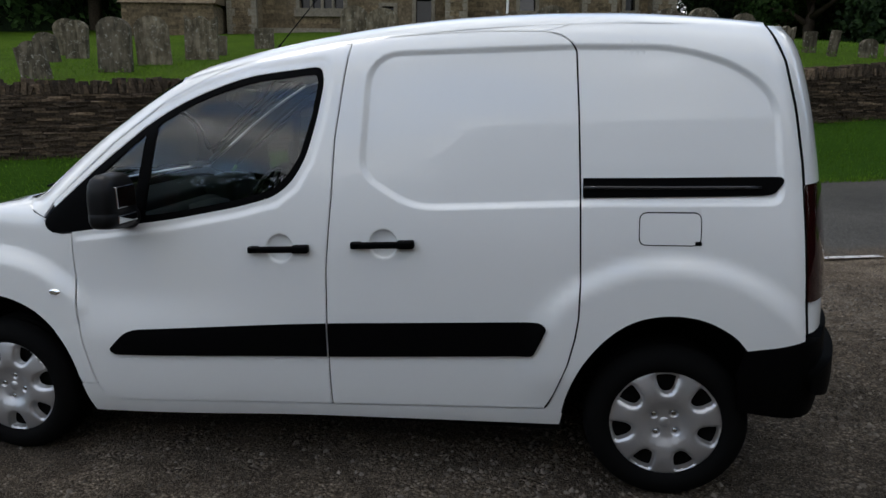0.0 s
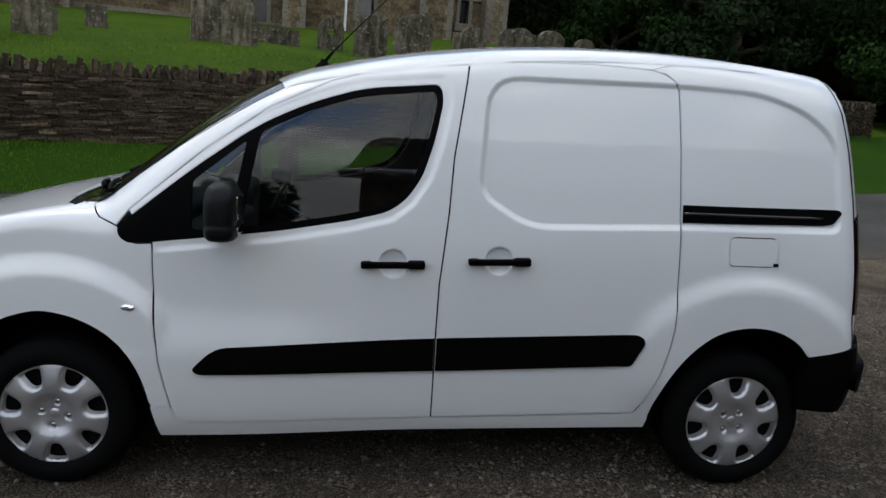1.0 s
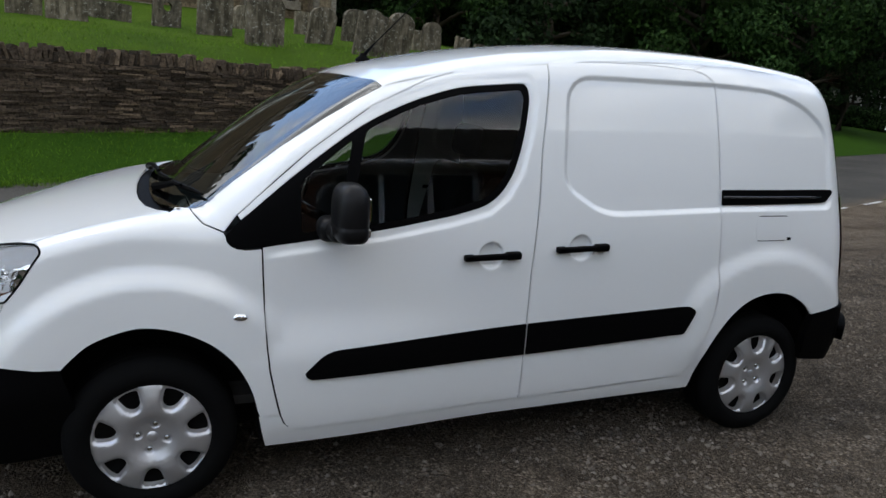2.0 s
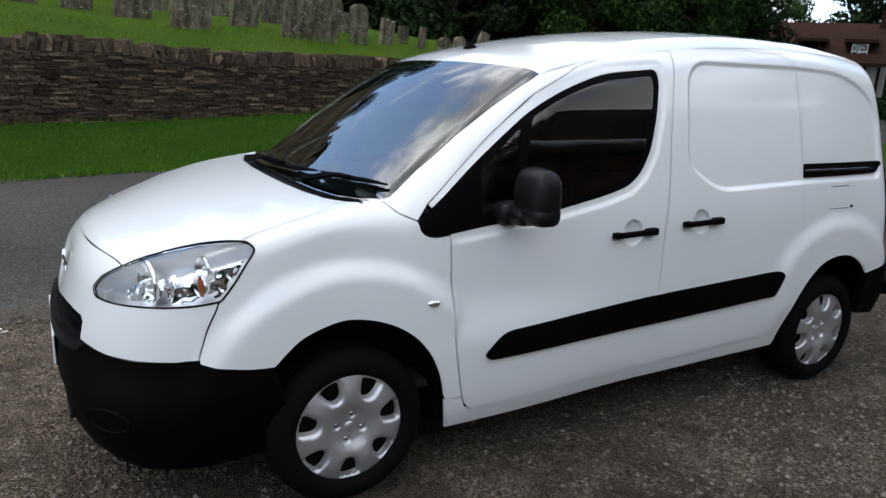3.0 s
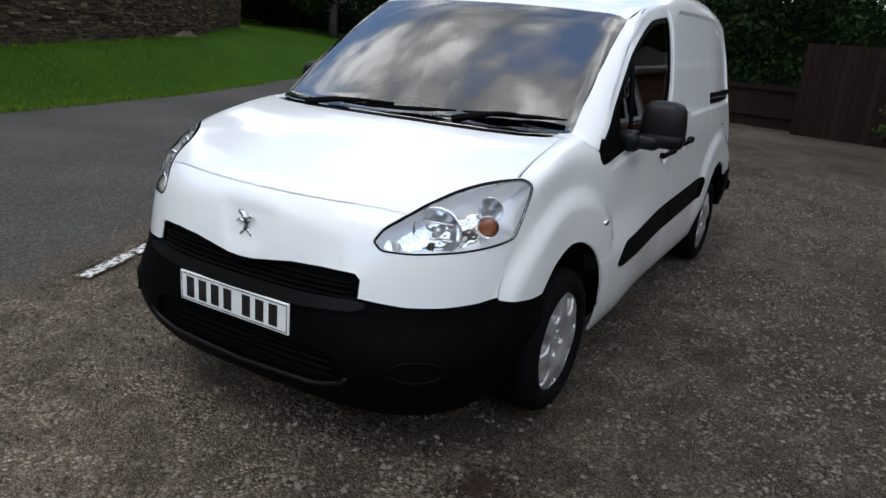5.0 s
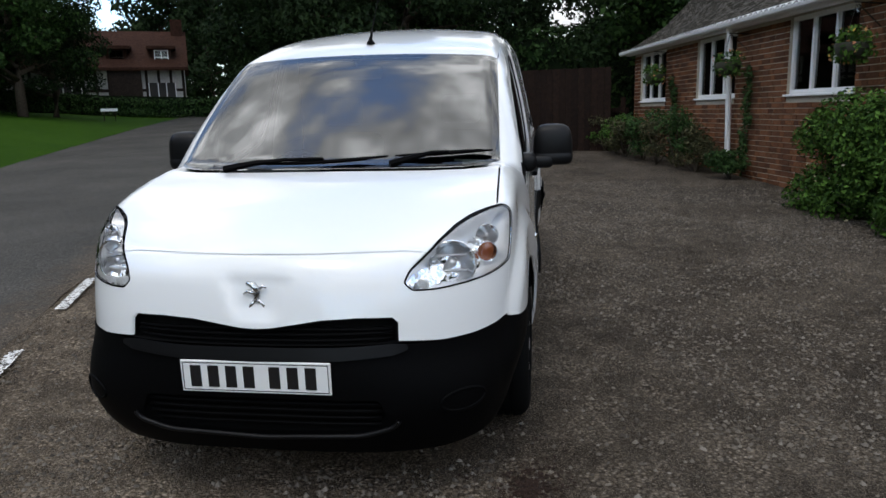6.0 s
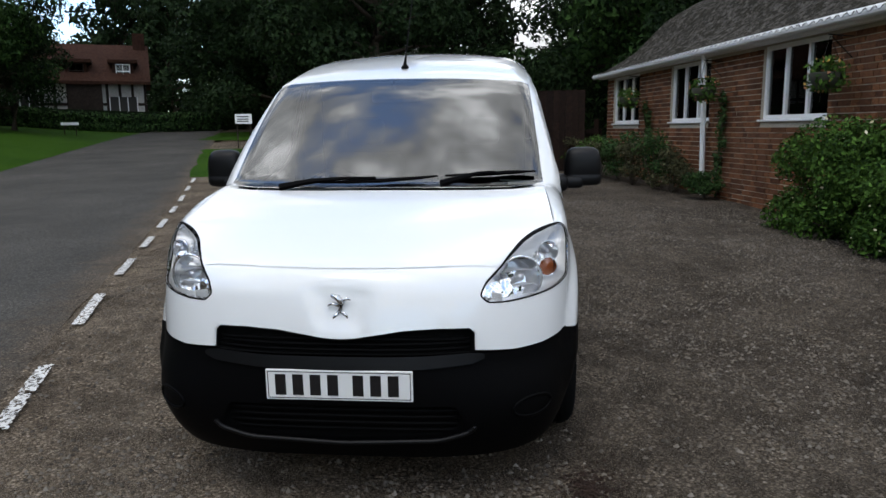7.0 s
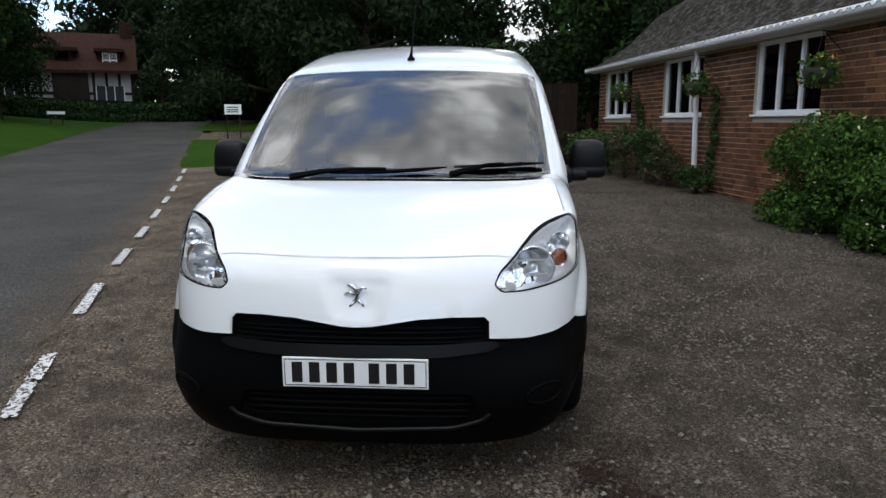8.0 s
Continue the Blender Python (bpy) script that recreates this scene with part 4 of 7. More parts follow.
# nose: white upper bumper, black lower bumper
GRILLE = [(32.3, 0.612), (32.6, 0.672), (31.5, 0.689), (24, 0.693), (16, 0.688), (8, 0.671), (4, 0.662), (0, 0.659)]
nose_half = [(0, 0.892), (8, 0.892), (16, 0.892), (24, 0.892), (32, 0.892), (38, 0.889)]
nose_left = fan(nose_half) + [LAMP[i] for i in seg_nose] + fan([(65.8, 0.77), (64.9, 0.74), (63.9, 0.70), (63.2, 0.66), (62.7, 0.63), (62.6, 0.612), (58, 0.602), (50, 0.596), (42, 0.597)]) + fan(GRILLE)
nose_loop = nose_left + [(-u, z) for u, z in nose_left[::-1] if abs(u) > 1e-6]
panel("upper_bumper", [inset(nose_loop, 0.0020)], map_nose, M_white, van, step=0.026)
low_half = [(0, 0.600), (20, 0.600), (32.3, 0.600), (42, 0.592), (50, 0.590), (58, 0.596), (62.6, 0.604), (67, 0.590), (72, 0.578), (77.6, 0.573), (79, 0.50), (80, 0.42), (80, 0.29), (76, 0.235), (62, 0.205), (45, 0.193), (25, 0.187), (0, 0.187)]
low_left = fan(low_half)
low_loop = low_left + [(-u, z) for u, z in low_left[::-1] if abs(u) > 1e-6]
INTAKE = rounded(fan([(-27, 0.425), (-29.5, 0.34), (-24, 0.300), (0, 0.283), (24, 0.300), (29.5, 0.34), (27, 0.425), (0, 0.43)]), 0.02, 4)
panel("front_bumper", [low_loop, INTAKE], map_nose, M_plastic, van, step=0.035, lift=0.003, label="unpainted black plastic front bumper")


# ---- van: fittings ----
def rounded_box(bm, x0, x1, y0, y1, z0, z1, r, seg=3, m=None):
    tmp = bmesh.new()
    box(tmp, x0, x1, y0, y1, z0, z1)
    bmesh.ops.bevel(tmp, geom=tmp.edges[:], offset=r, segments=seg, affect="EDGES", profile=0.5)
    if m is not None:
        bmesh.ops.transform(tmp, matrix=m, verts=tmp.verts[:])
    me = bpy.data.meshes.new("scratch")
    tmp.to_mesh(me)
    tmp.free()
    bm.from_mesh(me)
    bpy.data.meshes.remove(me)


def mirrored(ob, name):
    """The same part on the other flank."""
    me = ob.data.copy()
    me.transform(Matrix.Diagonal((1, -1, 1, 1)))
    me.flip_normals()
    o = new(name, me)
    o.parent = ob.parent
    if "label" in ob:
        o["label"] = ob["label"]
    return o


def seal(loop, mapping, both=True):
    # black sealing strip sunk behind a panel gap
    kw = dict(step=0.05, lift=-0.011, flange=0.0)
    loops = [inset(loop, -0.004), inset(loop, 0.016)]
    panel("seal", loops, mapping, M_gap, van, **kw)
    if both:
        panel("seal", loops, mapping, M_gap, van, mirror=True, **kw)


for outline in (door, slide, quarter, FLAP):
    seal(outline, map_side)
seal(hood_loop, map_top, False)
pair("seal", [inset(fender[:-len(edge3)] + fender[-len(edge3)::6], 0.001), inset(fender[:-len(edge3)] + fender[-len(edge3)::6], 0.016)], map_side, M_gap, van, step=0.05, lift=-0.012, flange=0.0)
seal(nose_loop, map_nose, False)
# black strip laid on the skin, painting the shade of the rear door gap
door_seam = [(x - 0.003, z) for x, z in GAP_R] + [(x + 0.008, z) for x, z in GAP_R[::-1]]
pair("seal", [door_seam], map_side, M_gap, van, step=0.03, lift=0.0006, flange=0.0)

# side windows
QUARTER = rounded([(-0.845, 1.212), (-0.650, 1.370), (-0.715, 1.045), (-0.845, 1.028)], 0.02, 4)
PANE = rounded([(-0.600, 1.403), (-0.42, 1.492), (-0.22, 1.556), (0.046, 1.584), (0.057, 1.55), (0.033, 1.42), (-0.01, 1.283), (-0.063, 1.2), (-0.127, 1.150), (-0.265, 1.113), (-0.54, 1.062), (-0.668, 1.048)], [0.02, 0.08, 0.08, 0.025, 0.02, 0.05, 0.04, 0.04, 0.04, 0.05, 0.1, 0.015], 4)
for flip in (False, True):
    kw = dict(mirror=flip)
    d = front_doors[1 if flip else 0]
    panel("window_surround", [WIN, PANE, QUARTER], map_side, M_plastic, d, step=0.035, lift=-0.003, **kw)
    for g in (PANE, QUARTER):
        ob = panel("window_pane", [inset(g, -0.004)], map_side, M_glass, d, step=0.045, lift=-0.007, flange=0.003, **kw)
        ob.visible_shadow = False

# rubbing strips, rail slot
STRIP = rounded([(-0.752, 0.590), (0.08, 0.640), (0.905, 0.675), (0.930, 0.655), (0.882, 0.552), (0.865, 0.545), (0.08, 0.506), (-0.812, 0.486), (-0.838, 0.506)], [0.05, 0.2, 0.02, 0.02, 0.02, 0.03, 0.2, 0.015, 0.02], 4)
split = 0.0855
strip_f = [q for q in densify(STRIP, 0.01) if q[0] < split - 0.002]
strip_r = [q for q in densify(STRIP, 0.01) if q[0] > split + 0.002]
for half_strip in (strip_f, strip_r):
    pair("side_strip", [half_strip], map_side, M_plastic, van, step=0.03, lift=0.011, flange=0.014, label="black plastic rubbing strip")
SLOT = rounded([(1.048, 1.128), (1.66, 1.136), (1.70, 1.143), (1.724, 1.185), (1.718, 1.200), (1.048, 1.197)], [0.004, 0.03, 0.02, 0.015, 0.01, 0.004], 4)
pair("door_rail", [SLOT], map_side, M_plastic, van, step=0.03, lift=0.006, flange=0.02, label="black sliding door rail")
bm = bmesh.new()
p = on_skin([(1.05 + 0.06 * i, 1.165) for i in range(11)], map_side)
tube(bm, [(q[0], q[1] - 0.009, q[2]) for q in p], 0.007, 6)
track = part("rail_track", bm, M_gloss_black, van, smooth=True)
mirrored(track, "rail_track")

# door handles
for hx, hz in HANDLES:
    bm = bmesh.new()
    y = float(on_skin([(hx + 0.09, hz)], map_side)[0][1])
    tilt = pose(hx, y - 0.020, hz, 0, -1.8, 0)
    rounded_box(bm, -0.118, 0.118, -0.010, 0.008, -0.013, 0.013, 0.008, 3, tilt)
    rounded_box(bm, 0.055, 0.122, -0.012, 0.022, -0.016, 0.016, 0.009, 3, tilt)
    rounded_box(bm, -0.122, -0.080, -0.010, 0.022, -0.013, 0.013, 0.007, 3, tilt)
    h = part("door_handle", bm, M_plastic, van, smooth=True)
    mirrored(h, "door_handle")

# side indicators
bm = bmesh.new()
q = on_skin([(-1.063, 0.738)], map_side)[0]
lathe(bm, [(0.001, 0.008), (0.012, 0.0075), (0.021, 0.005), (0.025, 0.0), (0.025, -0.01)], 24, pose(q[0], q[1], q[2], 90, 0, 0) @ Matrix.Diagonal((1.05, 0.52, 1, 1)))
ind = part("side_indicator", bm, M_reflector, van, "small clear side indicator", smooth=True)
mirrored(ind, "side_indicator")

# door mirrors
bm = bmesh.new()
rings = []
for z, kx, ky in ((1.030, 0.55, 0.70), (1.034, 0.78, 0.86), (1.044, 0.93, 0.96), (1.062, 1.0, 1.0), (1.084, 1.0, 1.0), (1.088, 0.95, 0.98), (1.092, 0.97, 0.98), (1.130, 1.0, 0.97), (1.168, 0.98, 0.94), (1.196, 0.91, 0.88), (1.216, 0.76, 0.77), (1.228, 0.52, 0.60), (1.233, 0.20, 0.30)):
    ring_v = []
    for k in range(32):
        t = 2 * math.pi * k / 32
        cx, cy = abs(math.cos(t)) ** 0.58 * math.copysign(1, math.cos(t)), abs(math.sin(t)) ** 0.62 * math.copysign(1, math.sin(t))
        ring_v.append(bm.verts.new((-0.700 + 0.060 * kx * cx, -0.980 + 0.100 * ky * cy, z)))
    rings.append(ring_v)
for a, b in zip(rings, rings[1:]):
    for k in range(32):
        bm.faces.new((a[k], a[(k + 1) % 32], b[(k + 1) % 32], b[k]))
bm.faces.new(rings[0][::-1])
bm.faces.new(rings[-1])
rounded_box(bm, -0.790, -0.680, -0.905, -0.800, 1.000, 1.094, 0.036, 4)
rounded_box(bm, -0.768, -0.672, -0.985, -0.830, 1.016, 1.084, 0.028, 4)
shell = part("door_mirror", bm, M_satin, van, "black plastic door mirror", smooth=True)
shell2 = mirrored(shell, "door_mirror")
bm = bmesh.new()
rounded_box(bm, -0.646, -0.6380, -1.038, -0.922, 1.106, 1.188, 0.003, 2)
rounded_box(bm, -0.646, -0.6380, -1.038, -0.922, 1.050, 1.080, 0.003, 2)
glass = part("mirror_glass", bm, M_mirror, shell)
glass2 = mirrored(glass, "mirror_glass")
glass2.parent = shell2

# cowl, wipers, aerial
base_half = [(-1.43, 0.0), (-1.426, -0.25), (-1.408, -0.45), (-1.38, -0.60), (-1.335, -0.705), (-1.295, -0.752), (-1.19, -0.752), (-1.20, -0.745), (-1.27, -0.695), (-1.32, -0.595), (-1.347, -0.447), (-1.363, -0.25), (-1.369, 0.0)]
cowl_loop = base_half + [(x, -y) for x, y in base_half[::-1] if abs(y) > 1e-6]
panel("cowl", [cowl_loop], map_top, M_plastic, van, step=0.03, lift=-0.014, flange=0.0, label="black scuttle grille below the windscreen")
panel("screen_band", [SCREEN, inset(SCREEN, 0.032)], map_top, M_gloss_black, van, step=0.04, lift=-0.0025, flange=0.0)


def wiper(points, arm):
    w = new("wiper")
    w.parent = van
    bm = bmesh.new()
    blade = on_skin(points, map_top)
    n = skin_normal(blade)
    tube(bm, [tuple(b + m * 0.018) for b, m in zip(blade, n)], [0.004] + [0.010] * (len(points) - 2) + [0.004], 6)
    part("blade", bm, M_plastic, w)
    bm = bmesh.new()
    a = on_skin(arm, map_top)
    na = skin_normal(a)
    tube(bm, [tuple(b + m * k) for b, m, k in zip(a, na, (0.012, 0.030, 0.036, 0.034))], [0.018, 0.014, 0.009, 0.007], 6)
    part("arm", bm, M_plastic, w)


wiper([(-1.168, -0.71), (-1.20, -0.60), (-1.228, -0.50), (-1.25, -0.40), (-1.268, -0.29)], [(-1.345, -0.28), (-1.29, -0.38), (-1.25, -0.45), (-1.228, -0.52)])
wiper([(-1.272, -0.26), (-1.30, -0.13), (-1.322, 0.0), (-1.338, 0.14), (-1.350, 0.28)], [(-1.385, 0.46), (-1.365, 0.32), (-1.345, 0.18), (-1.325, 0.02)])
bm = bmesh.new()
q = on_skin([(-0.43, 0.0)], map_top)[0]
lathe(bm, [(0.028, -0.004), (0.026, 0.008), (0.014, 0.020), (0.009, 0.035)], 14, Matrix.Translation((q[0], 0, q[2])) @ Matrix.Diagonal((1.4, 0.8, 1, 1)))
tube(bm, [(q[0], 0, q[2] + 0.02), (q[0] + 0.045, 0, q[2] + 0.075)], [0.009, 0.006], 8)
part("aerial_base", bm, M_plastic, van, smooth=True)
bm = bmesh.new()
tube(bm, [(q[0] + 0.04, 0, q[2] + 0.07), (q[0] + 0.40, 0, q[2] + 0.44)], [0.0032, 0.002], 6)
part("aerial", bm, M_plastic, van)

# headlamps


def lamp_bowl(bm, a, z, radius, depth, sink, turn):
    p = fan_at(a, z)
    n = skin_normal(np.array([p]))[0]
    c = Vector(p - n * sink)
    m = Matrix.Translation(c) @ Euler((0, radians(-90), radians(turn))).to_matrix().to_4x4()
    prof = [(radius * 1.05, -0.004), (radius * 1.05, 0.006), (radius, 0.006)] + [(radius * k, -depth * (1 - k * k)) for k in (0.95, 0.8, 0.6, 0.4, 0.2, 0.06)]
    lathe(bm, prof, 32, m)
    return m


hl = new("headlamp")
hl.parent = van
hl["label"] = "clear headlamp with chrome reflectors and amber indicator"
tub = panel("lamp_tub", [inset(LAMP, 0.003)], map_nose, M_reflector, hl, step=0.02, lift=-0.078, flange=0.0)
rim_pts = on_skin(densify(inset(LAMP, 0.003), 0.012), map_nose)
rim_nrm = skin_normal(rim_pts)
count = len(rim_pts)
mesh_object("lamp_wall", list(rim_pts - rim_nrm * 0.002) + list(rim_pts - rim_nrm * 0.079), [(i, (i + 1) % count, count + (i + 1) % count, count + i) for i in range(count)], M_lampwall, hl, smooth=True)
rim = panel("lamp_gasket", [LAMP, inset(LAMP, 0.0034)], map_nose, M_plastic, hl, step=0.02, lift=0.001, flange=0.01)
bm = bmesh.new()
m_main = lamp_bowl(bm, 48.6, 0.852, 0.080, 0.055, 0.050, 12)
part("main_reflector", bm, M_chrome, hl, smooth=True)
bm = bmesh.new()
lathe(bm, [(0.001, 0.004), (0.012, 0.002), (0.016, -0.006), (0.016, -0.05)], 16, m_main)
part("bulb_cap", bm, M_silver, hl, smooth=True)
bm = bmesh.new()
for k in (-1, 1):
    rounded_box(bm, -0.052, 0.052, -0.003, 0.003, -0.03, -0.006, 0.002, 1, m_main @ pose(0.028 * k, 0, 0, 0, 0, 90))
part("reflector_fin", bm, M_silver, hl)
bm = bmesh.new()
m_small = lamp_bowl(bm, 62.0, 0.922, 0.040, 0.030, 0.042, 18)
part("small_reflector", bm, M_chrome, hl, smooth=True)
bm = bmesh.new()
lathe(bm, [(0.001, 0.003), (0.008, 0.0), (0.010, -0.03)], 12, m_small)
part("bulb_cap", bm, M_silver, hl, smooth=True)
bm = bmesh.new()
m_amb = lamp_bowl(bm, 62.2, 0.846, 0.036, 0.03, 0.056, 18)
part("indicator_reflector", bm, M_chrome, hl, smooth=True)
bm = bmesh.new()
lathe(bm, [(0.001, 0.010), (0.015, 0.008), (0.028, 0.003), (0.034, -0.006)], 20, m_amb @ Matrix.Diagonal((1.15, 0.85, 1, 1)))
part("indicator", bm, M_amber, hl, "amber indicator", smooth=True)
bm = bmesh.new()
p = fan_at(39.3, 0.782)
rounded_box(bm, -0.006, 0.006, -0.022, 0.022, -0.016, 0.016, 0.005, 2, Matrix.Translation(p + np.array([0.022, 0.006, 0])) @ pose(0, 0, 0, 0, 0, -32))
part("marker_lamp", bm, M_plate, hl)
lens = panel("lens", [inset(LAMP, 0.005)], map_nose, M_lens, hl, step=0.025, lift=0.0, flange=0.003)
lens.visible_shadow = False
hl2 = new("headlamp")
hl2.parent = van
hl2["label"] = hl["label"]
for o in list(hl.children):
    m2 = mirrored(o, o.name.split(".")[0])
    m2.parent = hl2
    m2.visible_shadow = o.visible_shadow

# grille, bumper bar, intake
G_BACK = fan(GRILLE)
g_loop = G_BACK + [(-u, z) for u, z in G_BACK[::-1] if abs(u) > 1e-6]
panel("grille_back", [inset(g_loop, -0.004)], map_nose, M_gap, van, step=0.04, lift=-0.05, flange=-0.049)


def nose_tube(bm, a0, a1, z0, lift, radius, n=24, sag=0.0, sides=6):
    pts = [(a0 + (a1 - a0) * i / n, z0 + sag * (1 - math.cos(math.pi * (i / n - 0.5)))) for i in range(n + 1)]
    p = on_skin(fan(pts), map_nose)
    nn = skin_normal(p)
    tube(bm, [tuple(a + b * lift) for a, b in zip(p, nn)], radius, sides)


for z in (0.622, 0.641, 0.660):
    bm = bmesh.new()
    nose_tube(bm, -31.5, 31.5, z, -0.022, 0.0055, sag=-0.008 if z > 0.65 else 0)
    part("grille_slat", bm, M_plastic, van, smooth=True)
bar_half = [(0, 0.600), (20, 0.601), (31, 0.605), (34.0, 0.600), (34.0, 0.585), (31, 0.570), (20, 0.560), (0, 0.557)]
bar = fan(bar_half) + [(-u, z) for u, z in fan(bar_half)[::-1] if abs(u) > 1e-6]
panel("bumper_bar", [rounded(bar, 0.006, 3)], map_nose, M_satin, van, step=0.03, lift=0.016, flange=0.02)
panel("intake_back", [inset(INTAKE, -0.004)], map_nose, M_gap, van, step=0.05, lift=-0.045, flange=-0.046)
for z in (0.325, 0.352, 0.379, 0.405):
    bm = bmesh.new()
    nose_tube(bm, -27.5, 27.5, z, -0.012, 0.006)
    part("intake_slat", bm, M_plastic, van, smooth=True)
bm = bmesh.new()
lip = rounded(fan([(-31.5, 0.37), (-30.5, 0.325), (-24, 0.290), (0, 0.273), (24, 0.290), (30.5, 0.325), (31.5, 0.37)]), 0.03, 4)
p = on_skin(lip, map_nose)[4:-4]
nn = skin_normal(p)
tube(bm, [tuple(a + b * 0.008) for a, b in zip(p, nn)], 0.009, 8)
part("intake_lip", bm, M_satin, van, smooth=True)
for s in (1, -1):
    bm = bmesh.new()
    c = [(44.5 * s + 4.6 * math.cos(t) * 1.15, 0.392 + 0.036 * math.sin(t)) for t in np.linspace(0, 2 * math.pi, 29)]
    p = on_skin(fan(c), map_nose)
    nn = skin_normal(p)
    tube(bm, [tuple(a + b * 0.003) for a, b in zip(p, nn)], 0.006, 6, False)
    part("fog_lamp_cover", bm, M_plastic, van, smooth=True)

# number plate with plain bars
plate = new("number_plate")
plate.parent = van
plate["label"] = "white number plate with black bars"
px = float(fan_at(0, 0.50)[0]) - 0.006
bm = bmesh.new()
rounded_box(bm, px - 0.005, px + 0.003, -0.26, 0.26, 0.449, 0.560, 0.002, 1)
part("plate_face", bm, M_plate, plate)
bm = bmesh.new()
for y0, y1, z0, z1 in ((-0.253, 0.253, 0.551, 0.5535), (-0.253, 0.253, 0.4555, 0.458), (-0.253, -0.2505, 0.458, 0.551), (0.2505, 0.253, 0.458, 0.551)):
    box(bm, px - 0.0062, px - 0.0048, y0, y1, z0, z1)
part("plate_border", bm, M_gloss_black, plate)
for i, y in enumerate((0.207, 0.145, 0.083, 0.021, -0.068, -0.130, -0.192)):
    bm = bmesh.new()
    box(bm, px - 0.0066, px - 0.0048, y - 0.019, y + 0.019, 0.467, 0.543)
    part("plate_bar", bm, M_gloss_black, plate)

# maker's badge, a plain chrome figure of slim strokes
bm = bmesh.new()
bx = float(fan_at(0, 0.762)[0])


def stroke(points, radii):
    tube(bm, [(bx - 0.006, y, 0.764 + z) for y, z in points], radii, 6)


stroke([(0.030, 0.046), (0.010, 0.040), (-0.006, 0.020), (-0.002, -0.006), (0.010, -0.018)], [0.007, 0.012, 0.013, 0.009, 0.006])
stroke([(-0.004, 0.022), (-0.026, 0.036), (-0.038, 0.030)], [0.007, 0.006, 0.003])
stroke([(0.002, 0.010), (0.028, 0.018), (0.044, 0.008)], [0.007, 0.006, 0.003])
stroke([(0.000, -0.008), (-0.022, -0.026), (-0.030, -0.050)], [0.008, 0.006, 0.003])
stroke([(0.008, -0.016), (0.022, -0.032), (0.034, -0.052)], [0.007, 0.006, 0.003])
part("badge", bm, M_badge, van, "small chrome badge", smooth=True)
bm = bmesh.new()
q = on_skin([(1.447, 0.975)], map_side)[0]
rounded_box(bm, q[0] - 0.012, q[0] + 0.010, q[1] - 0.004, q[1] + 0.006, q[2] - 0.008, q[2] + 0.006, 0.003, 2)
part("flap_catch", bm, M_plastic, van)

# tail: doors, lamps, bumper
gap3 = on_skin(GAP_R, map_side)
tail_edge = [(math.degrees(math.atan2(-p[1], p[0] - AXIS_R)) * ARC, p[2]) for p in gap3]
tail_half = tail_edge[::-1]
TAIL_LAMP = rounded([(tail_edge[2][0] - 0.004, 1.172)] + fan([(58, 1.172), (55.5, 1.10), (56, 0.82), (59, 0.775)]) + [(tail_edge[1][0] - 0.002, 0.772)], 0.012, 4)
tail_left = [(0.0, 1.735), (0.3, 1.732), (0.55, 1.725)] + tail_half + [(0.7, 0.655), (0.0, 0.655)]
tail_loop = tail_left + [(-u, z) for u, z in tail_left[::-1] if abs(u) > 1e-6]
pair("rear_door", [inset(tail_left[:1] + tail_left[1:], GAP), TAIL_LAMP], map_tail, M_white, van, step=0.045)
seal(tail_loop, map_tail, False)
pair("tail_lamp", [TAIL_LAMP], map_tail, M_red, van, step=0.03, lift=0.006, flange=0.03, label="dark red tail lamp")
rb_half = [(0.0, 0.668), (50, 0.668), (61, 0.664), (63.5, 0.64), (67.5, 0.634), (79.3, 0.596), (81, 0.50), (80, 0.375), (72, 0.360), (55, 0.335), (0.0, 0.325)]
rb = fan(rb_half) + [(-u, z) for u, z in fan(rb_half)[::-1] if abs(u) > 1e-6]
panel("rear_bumper", [rb], map_tail, M_plastic, van, step=0.04, lift=0.016, flange=0.04, label="black plastic rear bumper")
st_half = [(0.0, 0.575), (55, 0.575), (63, 0.565), (68, 0.53), (68, 0.47), (62, 0.435), (0.0, 0.42)]
st = fan(st_half) + [(-u, z) for u, z in fan(st_half)[::-1] if abs(u) > 1e-6]
panel("bumper_step", [rounded(st, 0.02, 3)], map_tail, M_plastic, van, step=0.04, lift=0.046, flange=0.05)

# underside and wheel housings
bm = bmesh.new()
box(bm, -1.93, -0.98, -0.60, 0.60, 0.19, 0.85)
box(bm, -0.985, 0.985, -0.80, 0.80, 0.215, 0.33)
box(bm, 0.99, 1.86, -0.60, 0.60, 0.24, 0.80)
part("underbody", bm, M_gap, van)
for hub in (HUB_F, HUB_R):
    bm = bmesh.new()
    rows = []
    arch = ARCH_F if hub == HUB_F else ARCH_R
    for i in range(25):
        t = 0.22 + (math.pi - 0.44) * i / 24
        rx, rz = hub + 0.385 * math.cos(t), 0.24 + 0.475 * math.sin(t)
        rows.append([bm.verts.new((rx, y, rz)) for y in (-0.58, -0.70, -0.835)])
    for a, b in zip(rows, rows[1:]):
        for k in range(2):
            bm.faces.new((a[k], a[k + 1], b[k + 1], b[k]))
    lin = part("arch_lining", bm, M_gap, van, smooth=True)
    mirrored(lin, "arch_lining")


# wheels
def cover_height(r):
    return np.interp(r, [0, 0.035, 0.058, 0.075, 0.090, 0.105, 0.125, 0.16, 0.190, 0.202, 0.208, 0.211], [-0.021, -0.020, -0.016, -0.008, -0.001, 0.002, 0.002, -0.002, -0.007, -0.010, -0.016, -0.028])


SOCKETS = [(0.050 * math.cos(c), 0.050 * math.sin(c)) for c in [math.pi / 2 + math.pi / 4 + k * math.pi / 2 + 0.12 for k in range(4)]]


